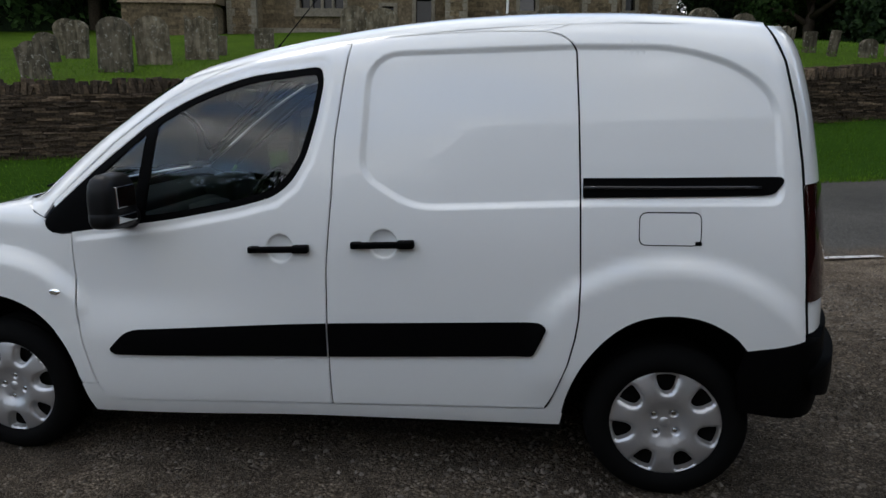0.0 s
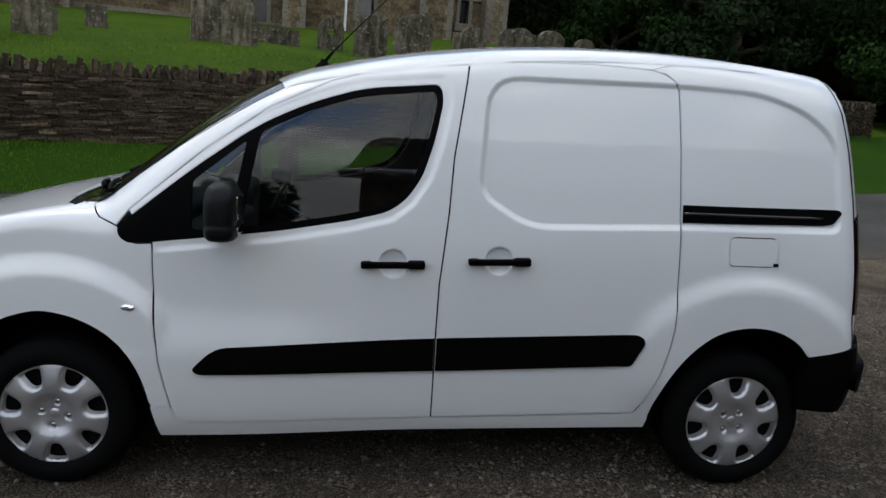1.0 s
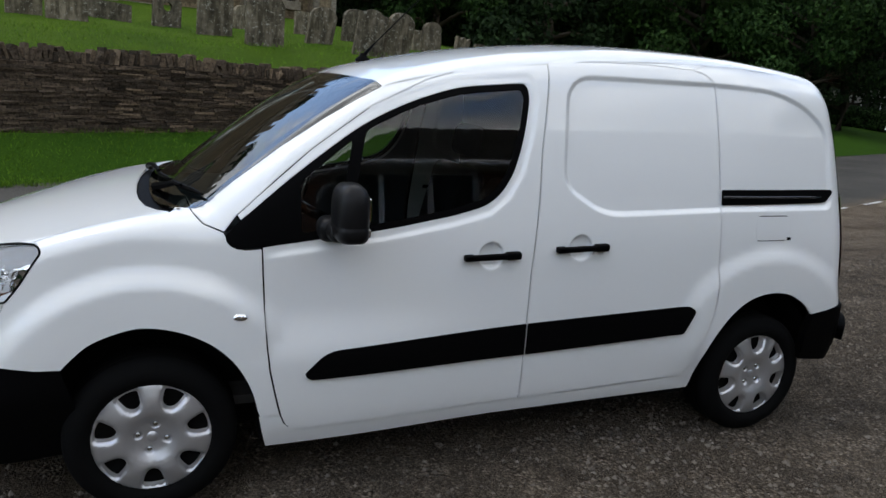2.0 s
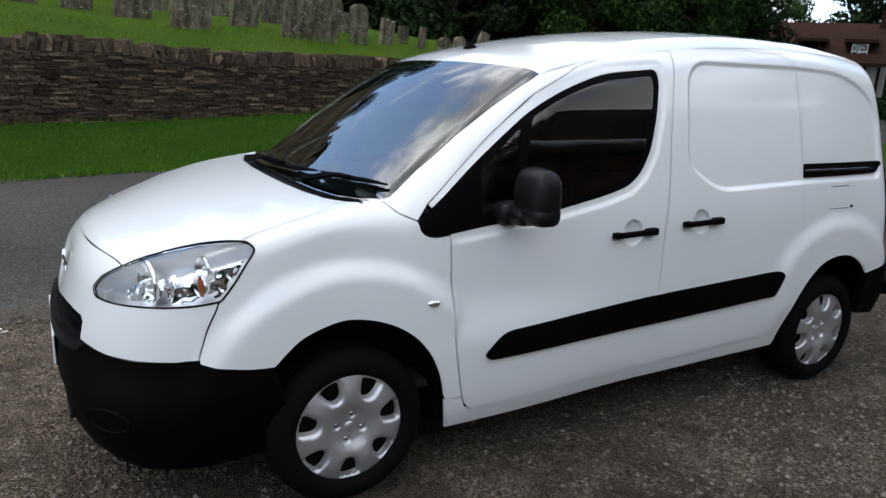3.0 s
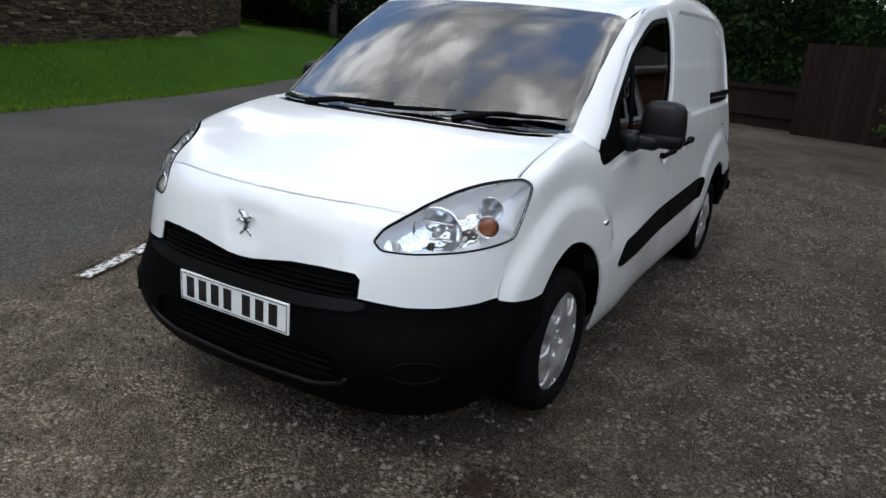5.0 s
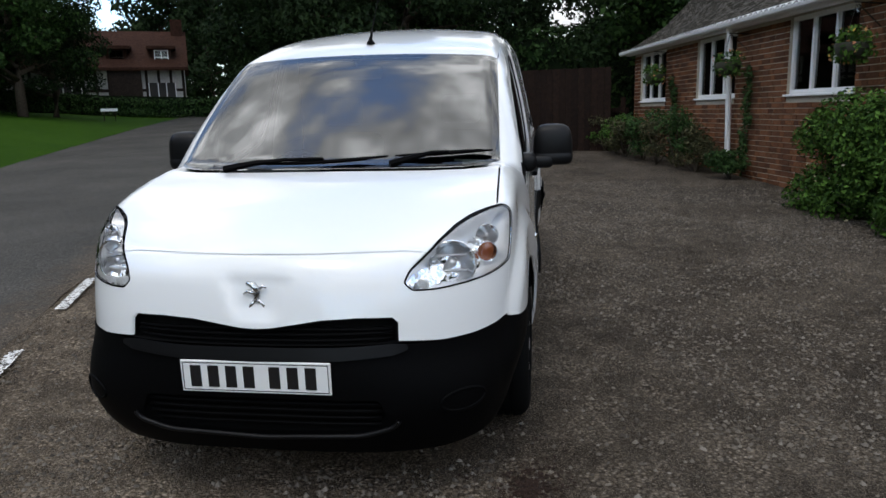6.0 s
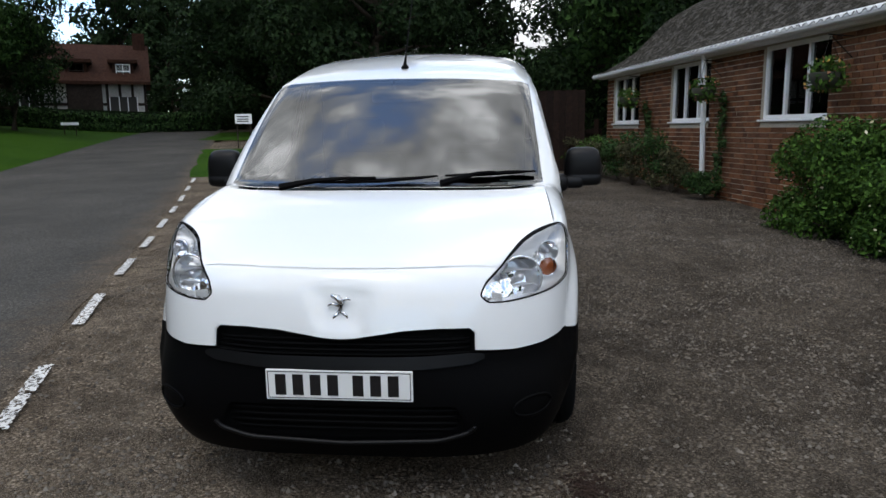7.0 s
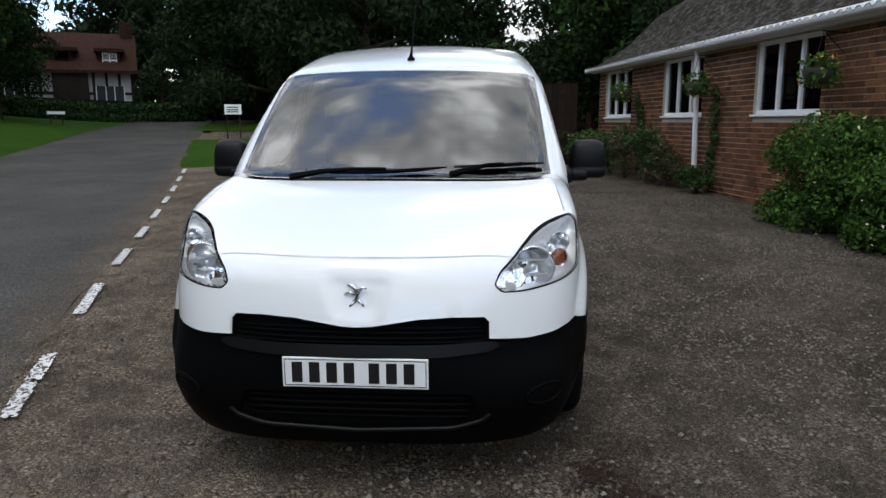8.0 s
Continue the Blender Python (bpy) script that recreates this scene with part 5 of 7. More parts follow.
def make_wheel(turn):
    w = new("wheel")
    w.parent = van
    bm = bmesh.new()
    prof = [(0.190, -0.055), (0.200, -0.012), (0.212, 0.004), (0.235, 0.012), (0.262, 0.006), (0.284, -0.012), (0.294, -0.030)]
    for g in range(4):
        h = -0.045 - g * 0.034
        prof += [(0.296, h), (0.297, h - 0.014), (0.290, h - 0.016), (0.290, h - 0.022)]
    prof += [(0.294, -0.172), (0.284, -0.185), (0.25, -0.198), (0.20, -0.188), (0.18, -0.15)]
    lathe(bm, prof, 64)
    tyre = part("tyre", bm, M_rubber, w, smooth=True)
    outer = [(0.211 * math.cos(t), 0.211 * math.sin(t)) for t in np.linspace(0, 2 * math.pi, 72, endpoint=False)]
    holes = []
    for k in range(7):
        c = turn + 2 * math.pi * k / 7
        q = [(0.120, 0.0), (0.125, -0.125), (0.143, -0.190), (0.170, -0.205), (0.189, -0.200), (0.191, -0.10), (0.192, 0.0), (0.191, 0.10), (0.189, 0.200), (0.170, 0.205), (0.143, 0.190), (0.125, 0.125)]
        holes.append(rounded([(r * math.cos(c + a), r * math.sin(c + a)) for r, a in q], 0.007, 3))
    bevel_pts = [q for ho in holes for e in (-0.0035, -0.007, -0.0105) for q in densify(inset(ho, e), 0.007)]
    v, f = fill([outer] + holes, 0.012, bevel_pts + [(r * math.cos(t), r * math.sin(t)) for r in (0.03, 0.058, 0.068, 0.080, 0.095, 0.203, 0.208) for t in np.linspace(0, 2 * math.pi, 60)] + [(sx + r * math.cos(t), sy + r * math.sin(t)) for sx, sy in SOCKETS for r in (0.007, 0.0115, 0.014, 0.0165, 0.020) for t in np.linspace(0, 2 * math.pi, 16)])
    used = sorted({i for t in f for i in t})
    idx = {u: i for i, u in enumerate(used)}
    v = v[used]
    f = [tuple(idx[i] for i in t) for t in f]

    def height(x, y):
        r = np.hypot(x, y)
        h = cover_height(r)
        d = np.min([np.abs(poly_distance(x, y, ho)) for ho in holes], axis=0)
        ang = np.arctan2(y, x) - turn
        spoke = 0.5 - 0.5 * np.cos(7 * ang)
        h = h + 0.005 * spoke * np.exp(-(((r - 0.145) / 0.040) ** 2))
        for sx, sy in SOCKETS:
            h = h - 0.010 * np.exp(-((np.hypot(x - sx, y - sy) / 0.0145) ** 6))
        return h - 0.013 * np.exp(-((d / 0.0065) ** 2))
    z = height(v[:, 0], v[:, 1])
    e = 0.002
    nx_ = -(height(v[:, 0] + e, v[:, 1]) - height(v[:, 0] - e, v[:, 1])) / (2 * e)
    ny_ = -(height(v[:, 0], v[:, 1] + e) - height(v[:, 0], v[:, 1] - e)) / (2 * e)
    nrm = np.stack([nx_, ny_, np.ones(len(v))], 1)
    nrm /= np.linalg.norm(nrm, axis=1)[:, None]
    p = np.stack([v[:, 0], v[:, 1], z], 1)
    f = [t if np.cross(v[t[1]] - v[t[0]], v[t[2]] - v[t[0]]) > 0 else t[::-1] for t in f]
    count = {(t[i], t[(i + 1) % 3]) for t in f for i in range(3)}
    edge = [(a, b) for a, b in count if (b, a) not in count]
    ring_i = sorted({i for e2 in edge for i in e2})
    inner = {i: len(p) + k for k, i in enumerate(ring_i)}
    low = p[ring_i] - np.array([0, 0, 0.022])
    p = np.concatenate([p, low])
    nrm = np.concatenate([nrm, nrm[ring_i]])
    f += [(b, a, inner[a]) for a, b in edge] + [(b, inner[a], inner[b]) for a, b in edge]
    mesh_object("wheel_cover", p, f, M_silver, w, "silver seven-spoke plastic wheel cover", True, nrm)
    bm = bmesh.new()
    lathe(bm, [(0.001, -0.052), (0.10, -0.052), (0.19, -0.044), (0.205, -0.03)], 40)
    part("rim", bm, M_gap, w)
    for k in range(4):
        bm = bmesh.new()
        c = turn + math.pi / 4 + k * math.pi / 2 + 0.12
        m = Matrix.Translation((0.050 * math.cos(c), 0.050 * math.sin(c), -0.022))
        lathe(bm, [(0.001, 0.002), (0.008, 0.002), (0.0105, 0.0), (0.0115, -0.004)], 6, m)
        part("wheel_bolt", bm, M_badge, w, smooth=True)
    bm = bmesh.new()
    lathe(bm, [(0.001, 0.0025), (0.020, 0.002), (0.022, -0.002)], 20, Matrix.Translation((0, 0, -0.0210)))
    part("hub_cap", bm, M_silver, w, smooth=True)
    return w


W_R = make_wheel(math.pi / 2)
W_F = copy_thing(W_R, Matrix())
W_R.matrix_basis = pose(HUB_R, -0.865, HUB_Z, 90, 0, 0)
W_F.matrix_basis = pose(HUB_F, -0.872, HUB_Z, 90, 0, 0) @ pose(0, 0, 0, 0, 0, 25.7)
for hub, y in ((HUB_F, 0.872), (HUB_R, 0.865)):
    w = copy_thing(W_R, pose(hub, y, HUB_Z, -90, 0, 0) @ pose(0, 0, 0, 0, 0, 40))

# cab interior
bm = bmesh.new()
rounded_box(bm, -1.22, -0.84, -0.76, 0.76, 0.70, 0.985, 0.07, 4)
rounded_box(bm, -1.30, -0.95, -0.74, 0.74, 0.90, 1.035, 0.04, 3)
rounded_box(bm, -1.02, -0.80, 0.20, 0.56, 0.93, 1.075, 0.05, 4)
rounded_box(bm, -0.92, -0.76, -0.16, 0.16, 0.55, 0.98, 0.05, 3)
part("dashboard", bm, M_dash, van, "grey moulded dashboard", smooth=True)
bm = bmesh.new()
m = pose(-0.70, 0.38, 0.94, 0, -62, 0)
ring_pts = [(m @ Vector((0.185 * math.cos(t), 0.185 * math.sin(t), 0))) for t in np.linspace(0, 2 * math.pi, 33)]
tube(bm, ring_pts, 0.015, 8, False)
for t in (0.3, math.pi - 0.3, -math.pi / 2):
    tube(bm, [m @ Vector((0, 0, -0.01)), m @ Vector((0.185 * math.cos(t), 0.185 * math.sin(t), 0))], 0.016, 6)
lathe(bm, [(0.001, 0.02), (0.05, 0.018), (0.065, 0.0), (0.06, -0.03)], 16, m)
tube(bm, [m @ Vector((0, 0, -0.02)), m @ Vector((0, 0, -0.25))], 0.03, 8)
part("steering_wheel", bm, M_gloss_black, van, smooth=True)
for y in (-0.40, 0.38):
    seat = new("seat")
    seat.parent = van
    wdt = 0.27
    bm = bmesh.new()
    rounded_box(bm, -0.42, 0.10, y - wdt, y + wdt, 0.46, 0.62, 0.06, 4)
    part("cushion", bm, M_seat, seat, smooth=True)
    bm = bmesh.new()
    rounded_box(bm, -0.07, 0.07, y - wdt, y + wdt, 0.0, 0.62, 0.06, 4, pose(0.10, 0, 0.55, 0, 14, 0))
    part("backrest", bm, M_seat, seat, smooth=True)
    bm = bmesh.new()
    rounded_box(bm, -0.05, 0.05, y - 0.13, y + 0.13, 0.0, 0.18, 0.045, 4, pose(0.265, 0, 1.20, 0, 10, 0))
    part("headrest", bm, M_seat, seat, smooth=True)
bm = bmesh.new()
box(bm, 0.37, 0.39, -0.70, 0.70, 0.33, 1.62)
box(bm, -1.10, 0.37, -0.74, 0.74, 0.335, 0.37)
part("bulkhead", bm, M_dark_room, van)
panel("headlining", [inset(roof_loop, 0.02)], map_top, M_dash, van, step=0.08, lift=-0.03, flange=0.0)
pair("door_card", [inset(door, 0.014), inset(DOOR_WIN, -0.004)], map_side, M_dash, van, step=0.06, lift=-0.035, flange=0.0)
pair("pillar_trim", [inset(rail, 0.002)], map_side, M_dash, van, step=0.05, lift=-0.018, flange=0.0)
bm = bmesh.new()
rounded_box(bm, -0.02, 0.02, -0.13, 0.13, -0.035, 0.035, 0.015, 3, pose(-0.62, 0.03, 1.51, 0, 20, 0))
tube(bm, [(-0.62, 0.03, 1.53), (-0.66, 0.03, 1.58)], 0.008, 6)
part("cab_mirror", bm, M_gloss_black, van, smooth=True)


# ---- plants ----
def leaf_quads(blobs, count, size, rng, droop=0.0, shell=0.55):
    """Small folded leaves strewn through rounded masses."""
    verts, faces = [], []
    weights = [r[0] * r[1] + r[1] * r[2] + r[0] * r[2] for _, r in blobs]
    for c, r in rng.choices(blobs, weights, k=count):
        while True:
            v = Vector((rng.uniform(-1, 1), rng.uniform(-1, 1), rng.uniform(-1, 1)))
            if 0.05 < v.length < 1:
                break
        v.normalize()
        k = shell + (1 - shell) * rng.random() ** 0.6
        p = Vector((c[0] + v.x * r[0] * k, c[1] + v.y * r[1] * k, c[2] + v.z * r[2] * k))
        n = (v + Vector((rng.gauss(0, 0.7), rng.gauss(0, 0.7), rng.gauss(0.3, 0.6)))).normalized()
        a = n.orthogonal().normalized()
        a.rotate(Matrix.Rotation(rng.uniform(0, 6.283), 3, n))
        b = n.cross(a)
        s = size * rng.uniform(0.6, 1.35)
        i = len(verts)
        tip = p + a * s - Vector((0, 0, droop * s))
        verts += [p - a * s * 0.8, p + b * s * 0.5 + n * s * 0.12, tip, p - b * s * 0.5 + n * s * 0.12]
        faces += [(i, i + 1, i + 2, i + 3)]
    return verts, faces


def foliage(name, blobs, count, size, material, parent, rng, **kw):
    v, f = leaf_quads(blobs, count, size, rng, **kw)
    ob = mesh_object(name, v, f, material, parent)
    ob["kind"] = "stuff"
    return ob


def make_tree(height, spread, leaves, size, material, seed, low=0.28, conifer=False):
    rng = random.Random(seed)
    t = thing("tree", None, "tall dark green leafy tree", "tree", "background trees")
    bm = bmesh.new()
    trunk = [(rng.uniform(-0.15, 0.15) * i, rng.uniform(-0.15, 0.15) * i, height * 0.86 * i / 6 - 0.3) for i in range(7)]
    tube(bm, trunk, [0.034 * height * (1 - 0.13 * i) * 0.62 for i in range(7)], 9)
    blobs = []
    n = 26
    for i in range(n):
        f = (i + 0.5) / n
        z = height * (low + (0.97 - low) * f)
        if conifer:
            reach = spread * (1 - f) ** 0.8 * rng.uniform(0.45, 1.0)
        else:
            reach = spread * math.sin(math.pi * (0.22 + 0.70 * f)) * rng.uniform(0.25, 0.95)
        a = i * 2.399 + rng.uniform(-0.4, 0.4)
        c = (reach * math.cos(a), reach * math.sin(a), z)
        rr = spread * rng.uniform(0.22, 0.40) * (1 - 0.35 * f if conifer else 1)
        blobs.append((c, (rr, rr, rr * rng.uniform(0.5, 0.8))))
        k = min(max(f * 0.75 + 0.15, 0), 0.95) * 6
        j = min(int(k), 5)
        root = Vector(trunk[j]).lerp(Vector(trunk[j + 1]), k - j)
        root.z = min(root.z, z - 0.2)
        mid = root.lerp(Vector(c), 0.5) + Vector((0, 0, 0.25))
        tube(bm, [root, mid, c], [0.012 * height * (1 - f * 0.7), 0.006 * height * (1 - f * 0.6), 0.02], 5)
    part("trunk", bm, M_bark, t, smooth=True)
    foliage("crown", blobs, leaves, size, material, t, rng, droop=0.35, shell=0.35)
    return t


def stand(proto, x, y, scale, turn):
    return copy_thing(proto, Matrix.Translation((x, y, terrain(x, y) - 0.05)) @ Matrix.Rotation(turn, 4, "Z") @ Matrix.Diagonal((scale, scale, scale, 1)))


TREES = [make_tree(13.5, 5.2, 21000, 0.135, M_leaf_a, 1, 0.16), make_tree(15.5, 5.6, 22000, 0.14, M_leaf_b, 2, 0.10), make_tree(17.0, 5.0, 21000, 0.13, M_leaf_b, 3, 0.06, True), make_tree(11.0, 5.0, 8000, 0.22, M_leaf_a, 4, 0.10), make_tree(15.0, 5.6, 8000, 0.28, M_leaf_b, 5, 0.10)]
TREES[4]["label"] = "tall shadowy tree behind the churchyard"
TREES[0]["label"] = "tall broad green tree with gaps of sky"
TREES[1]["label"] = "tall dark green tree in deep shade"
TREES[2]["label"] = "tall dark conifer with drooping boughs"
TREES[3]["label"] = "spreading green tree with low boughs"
SPOTS_A = [(12, 33), (16.5, 29.5), (21, 34), (24, 28.5), (28, 33), (33.5, 32.5), (38, 38), (15, 41), (22, 42), (31, 43), (10, 40), (43, 47), (18, 37), (27, 38)]
SPOTS_B = [(40.7, 14.6), (36.5, 12.5), (33, 8.5), (31, 7.0), (27, 5.5), (25, -6.6), (22.5, -7.0), (41, 6.5), (38, -6.5), (32, -8.0), (19.5, -9.5), (43, 12.5), (28, -10.5), (47, 9)]
SPOTS_C = [(62, 31), (59, 42), (65, 37), (53, 50), (67, 26), (58, 21), (51, 17.5), (72, 36), (56, 46.5), (50, 41.5)]
SPOTS_E = [(-20, 27), (-26, 24), (-24, 32), (-14, 37), (-5, 39), (3, 40), (-33, 19), (-31, 28), (-40, 12)]
# small trees added out of view, to cut the low side light
SPOTS_UNSEEN = [(-9, -19), (3, -22), (13, -19), (-19, -15), (-28, -4), (-34, 6), (22, -17)]
rng = random.Random(21)
for spots, kinds in ((SPOTS_A, (0, 1, 1, 0)), (SPOTS_B, (1, 2, 0, 1)), (SPOTS_C, (4, 3)), (SPOTS_E, (4, 4, 1)), (SPOTS_UNSEEN, (3, 4))):
    for i, (x, y) in enumerate(spots):
        size = 0.42 if spots is SPOTS_UNSEEN else 1.0
        stand(TREES[kinds[i % len(kinds)]], x + rng.uniform(-0.6, 0.6), y + rng.uniform(-0.6, 0.6), size * rng.uniform(0.82, 1.15), rng.uniform(0, 6.28))
for proto, x, y, k in ((TREES[4], 42, 0.9, 0.72), (TREES[0], 27.9, 24.4, 0.92), (TREES[1], 46.6, 18.1, 0.95), (TREES[2], 17.5, -6.8, 0.62), (TREES[1], 31.0, 24.9, 0.72)):
    stand(proto, x, y, k, 1.3)
for i, proto in enumerate(TREES):
    x, y = ((-16, 46), (9, 46), (50, -8), (-44, -14), (-46, 30))[i]
    proto.matrix_world = Matrix.Translation((x, y, terrain(x, y)))


def hedge(path, height, depth, count, label, size=0.10):
    h = thing("hedge", None, label, "hedge")
    rng = random.Random(len(path) * 7 + int(height * 10))
    blobs = []
    bm = bmesh.new()
    for (x0, y0), (x1, y1) in zip(path, path[1:]):
        n = max(int(math.hypot(x1 - x0, y1 - y0) / 0.7), 2)
        for i in range(n):
            t = (i + 0.5) / n
            x, y = x0 + (x1 - x0) * t, y0 + (y1 - y0) * t
            z = terrain(x, y)
            for k in range(2):
                zz = z + height * (0.28 + 0.44 * k)
                blobs.append(((x, y, zz), (0.55, depth, height * 0.30)))
            if i % 3 == 0:
                tube(bm, [(x, y, z - 0.1), (x + rng.uniform(-0.2, 0.2), y, z + height * 0.7)], [0.05, 0.02], 5)
    part("stems", bm, M_bark, h)["kind"] = "stuff"
    # solid near-black core, coloured as the shade deep between the leaves
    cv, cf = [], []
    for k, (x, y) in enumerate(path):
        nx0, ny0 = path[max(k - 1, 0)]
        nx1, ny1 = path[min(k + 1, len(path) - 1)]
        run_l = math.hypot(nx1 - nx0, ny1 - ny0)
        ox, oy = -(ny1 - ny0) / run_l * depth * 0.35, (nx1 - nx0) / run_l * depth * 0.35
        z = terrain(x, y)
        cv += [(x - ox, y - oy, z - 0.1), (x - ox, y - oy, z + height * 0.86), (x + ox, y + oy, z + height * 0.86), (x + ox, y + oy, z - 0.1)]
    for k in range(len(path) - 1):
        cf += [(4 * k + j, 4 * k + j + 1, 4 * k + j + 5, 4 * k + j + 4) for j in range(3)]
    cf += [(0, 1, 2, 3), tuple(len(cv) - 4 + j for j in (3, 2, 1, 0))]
    mesh_object("inner_growth", cv, cf, M_hedge_shade, h)
    foliage("leaves", blobs, count, size, M_leaf_hedge, h, rng, shell=0.75)
    return h


hedge([(34.0, 35.5), (36.6, 31.1), (43.6, 19.2)], 1.3, 0.7, 16000, "long clipped dark green hedge before the cottage")

hedge([(-38, 12), (-30, 19), (-22, 26.5), (-17.5, 31)], 6.8, 1.2, 30000, "tall dark yew hedge behind the gravestones", 0.24)

hedge([(27, 7), (29.5, -0.5), (26, -9)], 4.0, 1.1, 9000, "overgrown dark hedge behind the wooden fence", 0.17)

hedge([(8, 45), (24, 46), (38, 46.5), (50, 51)], 9.5, 1.7, 26000, "dark belt of woodland behind the churchyard", 0.32)

# over the fields beyond the forecourt
hedge([(-34, -13), (-20, -15.5), (-9, -17), (-2.5, -17.5)], 5.2, 1.3, 16000, "tall dark field hedge beyond the forecourt", 0.24)
hedge([(47.5, 22), (49, 14), (46, 4)], 3.2, 1.0, 7000, "dark hedge beneath the roadside trees", 0.2)

# ---- distant cottage ----
CA = radians(31.0 - 90 - 4)
COT = Matrix.Translation((45.5, 29.6, SLOPE * 46)) @ Matrix.Rotation(CA, 4, "Z")
cottage = thing("cottage", COT, "half-timbered white cottage with brown tiled roof", "house")
CL, CW, CD, CE, CR = -10.5, 4.1, 3.2, 3.45, 6.1
bm = bmesh.new()
box(bm, CL, CW, -CD, CD, -0.5, CE)
part("wall", bm, M_render, cottage)
bm = bmesh.new()
prof = [(-CD - 0.55, CE - 0.12), (0, CR), (CD + 0.55, CE - 0.12)]
a = [bm.verts.new((CL - 0.3, y, z)) for y, z in prof]
b = [bm.verts.new((CW + 0.3, y, z)) for y, z in prof]
a2 = [bm.verts.new((CL - 0.3, y, z - 0.22)) for y, z in prof]
b2 = [bm.verts.new((CW + 0.3, y, z - 0.22)) for y, z in prof]
for k in range(2):
    bm.faces.new((a[k], b[k], b[k + 1], a[k + 1]))
    bm.faces.new((a2[k + 1], b2[k + 1], b2[k], a2[k]))
for s0, s1 in ((a, a2), (b, b2)):
    for k in range(2):
        bm.faces.new((s0[k], s0[k + 1], s1[k + 1], s1[k]))
bm.faces.new((a[0], a2[0], b2[0], b[0]))
bm.faces.new((a[2], b[2], b2[2], a2[2]))
cot_roof = part("roof", bm, M_tile_roof, cottage, "brown clay tile roof")
bm = bmesh.new()
box(bm, CW - 0.7, CW + 0.1, -0.5, 0.5, CR - 0.9, CR + 0.8)
part("chimney", bm, M_tile_roof, cot_roof)
bm = bmesh.new()
vs = [[bm.verts.new((x, y, z)) for y, z in ((-CD, CE), (0, CR - 0.1), (CD, CE))] for x in (CL + 0.02, CW - 0.02)]
for v in vs:
    bm.faces.new(v)
part("gable", bm, M_render, cottage)
for i, x in enumerate(np.linspace(CL, CW - 0.18, 19)):
    bm = bmesh.new()
    box(bm, x, x + 0.18, -CD - 0.05, -CD + 0.02, 0, CE)
    part("timber", bm, M_timber, cottage)
for z in (1.7, CE - 0.2):
    bm = bmesh.new()
    box(bm, CL, CW, -CD - 0.06, -CD + 0.02, z, z + 0.2)
    part("timber", bm, M_timber, cottage)
for x0, x1 in ((-0.8, 1.3),):
    bm = bmesh.new()
    box(bm, x0, x1, -CD - 0.4, -CD - 0.08, -0.4, CE - 0.25)
    part("porch", bm, M_timber, cottage)
for x in (-4.6, -0.2, 2.7):
    dormer = new("dormer")
    dormer.parent = cottage
    bm = bmesh.new()
    box(bm, x - 0.65, x + 0.65, -2.9, -0.4, CE - 0.05, CE + 1.15)
    part("cheek", bm, M_tile_roof, dormer)
    bm = bmesh.new()
    box(bm, x - 0.95, x + 0.95, -3.2, -0.2, CE + 1.15, CE + 1.36)
    part("dormer_roof", bm, M_tile_roof, dormer)
    bm = bmesh.new()
    for q in ((-0.46, -0.41), (-0.02, 0.02), (0.41, 0.46)):
        box(bm, x + q[0], x + q[1], -2.96, -2.905, CE + 0.10, CE + 1.08)
    for q in (0.10, 0.58, 1.04):
        box(bm, x - 0.46, x + 0.46, -2.955, -2.91, CE + q, CE + q + 0.05)
    # shadow over the left dormers is put into a darker frame colour
    part("window_frame", bm, M_upvc if x > 1 else M_timber, dormer)
    bm = bmesh.new()
    box(bm, x - 0.44, x + 0.44, -2.925, -2.915, CE + 0.12, CE + 1.06)
    part("pane", bm, M_pane, dormer)
for x in (-3.4, 2.6):
    win = new("window")
    win.parent = cottage
    # opaque pane, painted as dark as the unlit room behind it
    bm = bmesh.new()
    box(bm, x - 0.9, x + 0.9, -CD - 0.09, -CD - 0.065, 1.25, 2.3)
    part("pane", bm, M_dark_room, win)
    bm = bmesh.new()
    for q in (-0.9, -0.3, 0.24, 0.84):
        box(bm, x + q, x + q + 0.06, -CD - 0.12, -CD - 0.092, 1.25, 2.3)
    part("window_frame", bm, M_upvc, win)

# ---- church ----
CH = Matrix.Translation((4.4, 26.5, 0.35)) @ Matrix.Rotation(radians(8.5), 4, "Z")
church = thing("church", CH, "old limestone church with buttresses and dark windows", "church")
CH_BASE, CH_TOP, CH_LEN = 2.3, 9.5, 20.4
OPEN = [(-14.13, -12.42, 4.10, 7.4), (-10.92, -10.48, 3.62, 4.20), (-9.62, -9.02, 3.30, 4.48), (-5.62, -5.02, 4.08, 7.6), (-1.58, -1.22, 4.12, 7.4)]
xs = [-CH_LEN] + [v for o in OPEN for v in o[:2]] + [0.0]
blocks = [(a_, b_, 0.05, 0.8, CH_BASE, CH_TOP) for a_, b_ in zip(xs[0::2], xs[1::2])]
blocks += [(o[0], o[1], 0.05, 0.8, CH_BASE, o[2]) for o in OPEN] + [(o[0], o[1], 0.05, 0.8, o[3], CH_TOP) for o in OPEN]
blocks += [(-0.8, -0.002, 0.802, 9.0, CH_BASE, CH_TOP), (-CH_LEN + 0.002, -CH_LEN + 0.8, 0.802, 9.0, CH_BASE, CH_TOP)]
for block in blocks:
    bm = bmesh.new()
    box(bm, *block)
    part("wall", bm, M_church, church)
bm = bmesh.new()
box(bm, -CH_LEN - 0.1, 0.1, -0.10, 0.85, CH_TOP + 0.002, CH_TOP + 0.35)
n_mer = 22
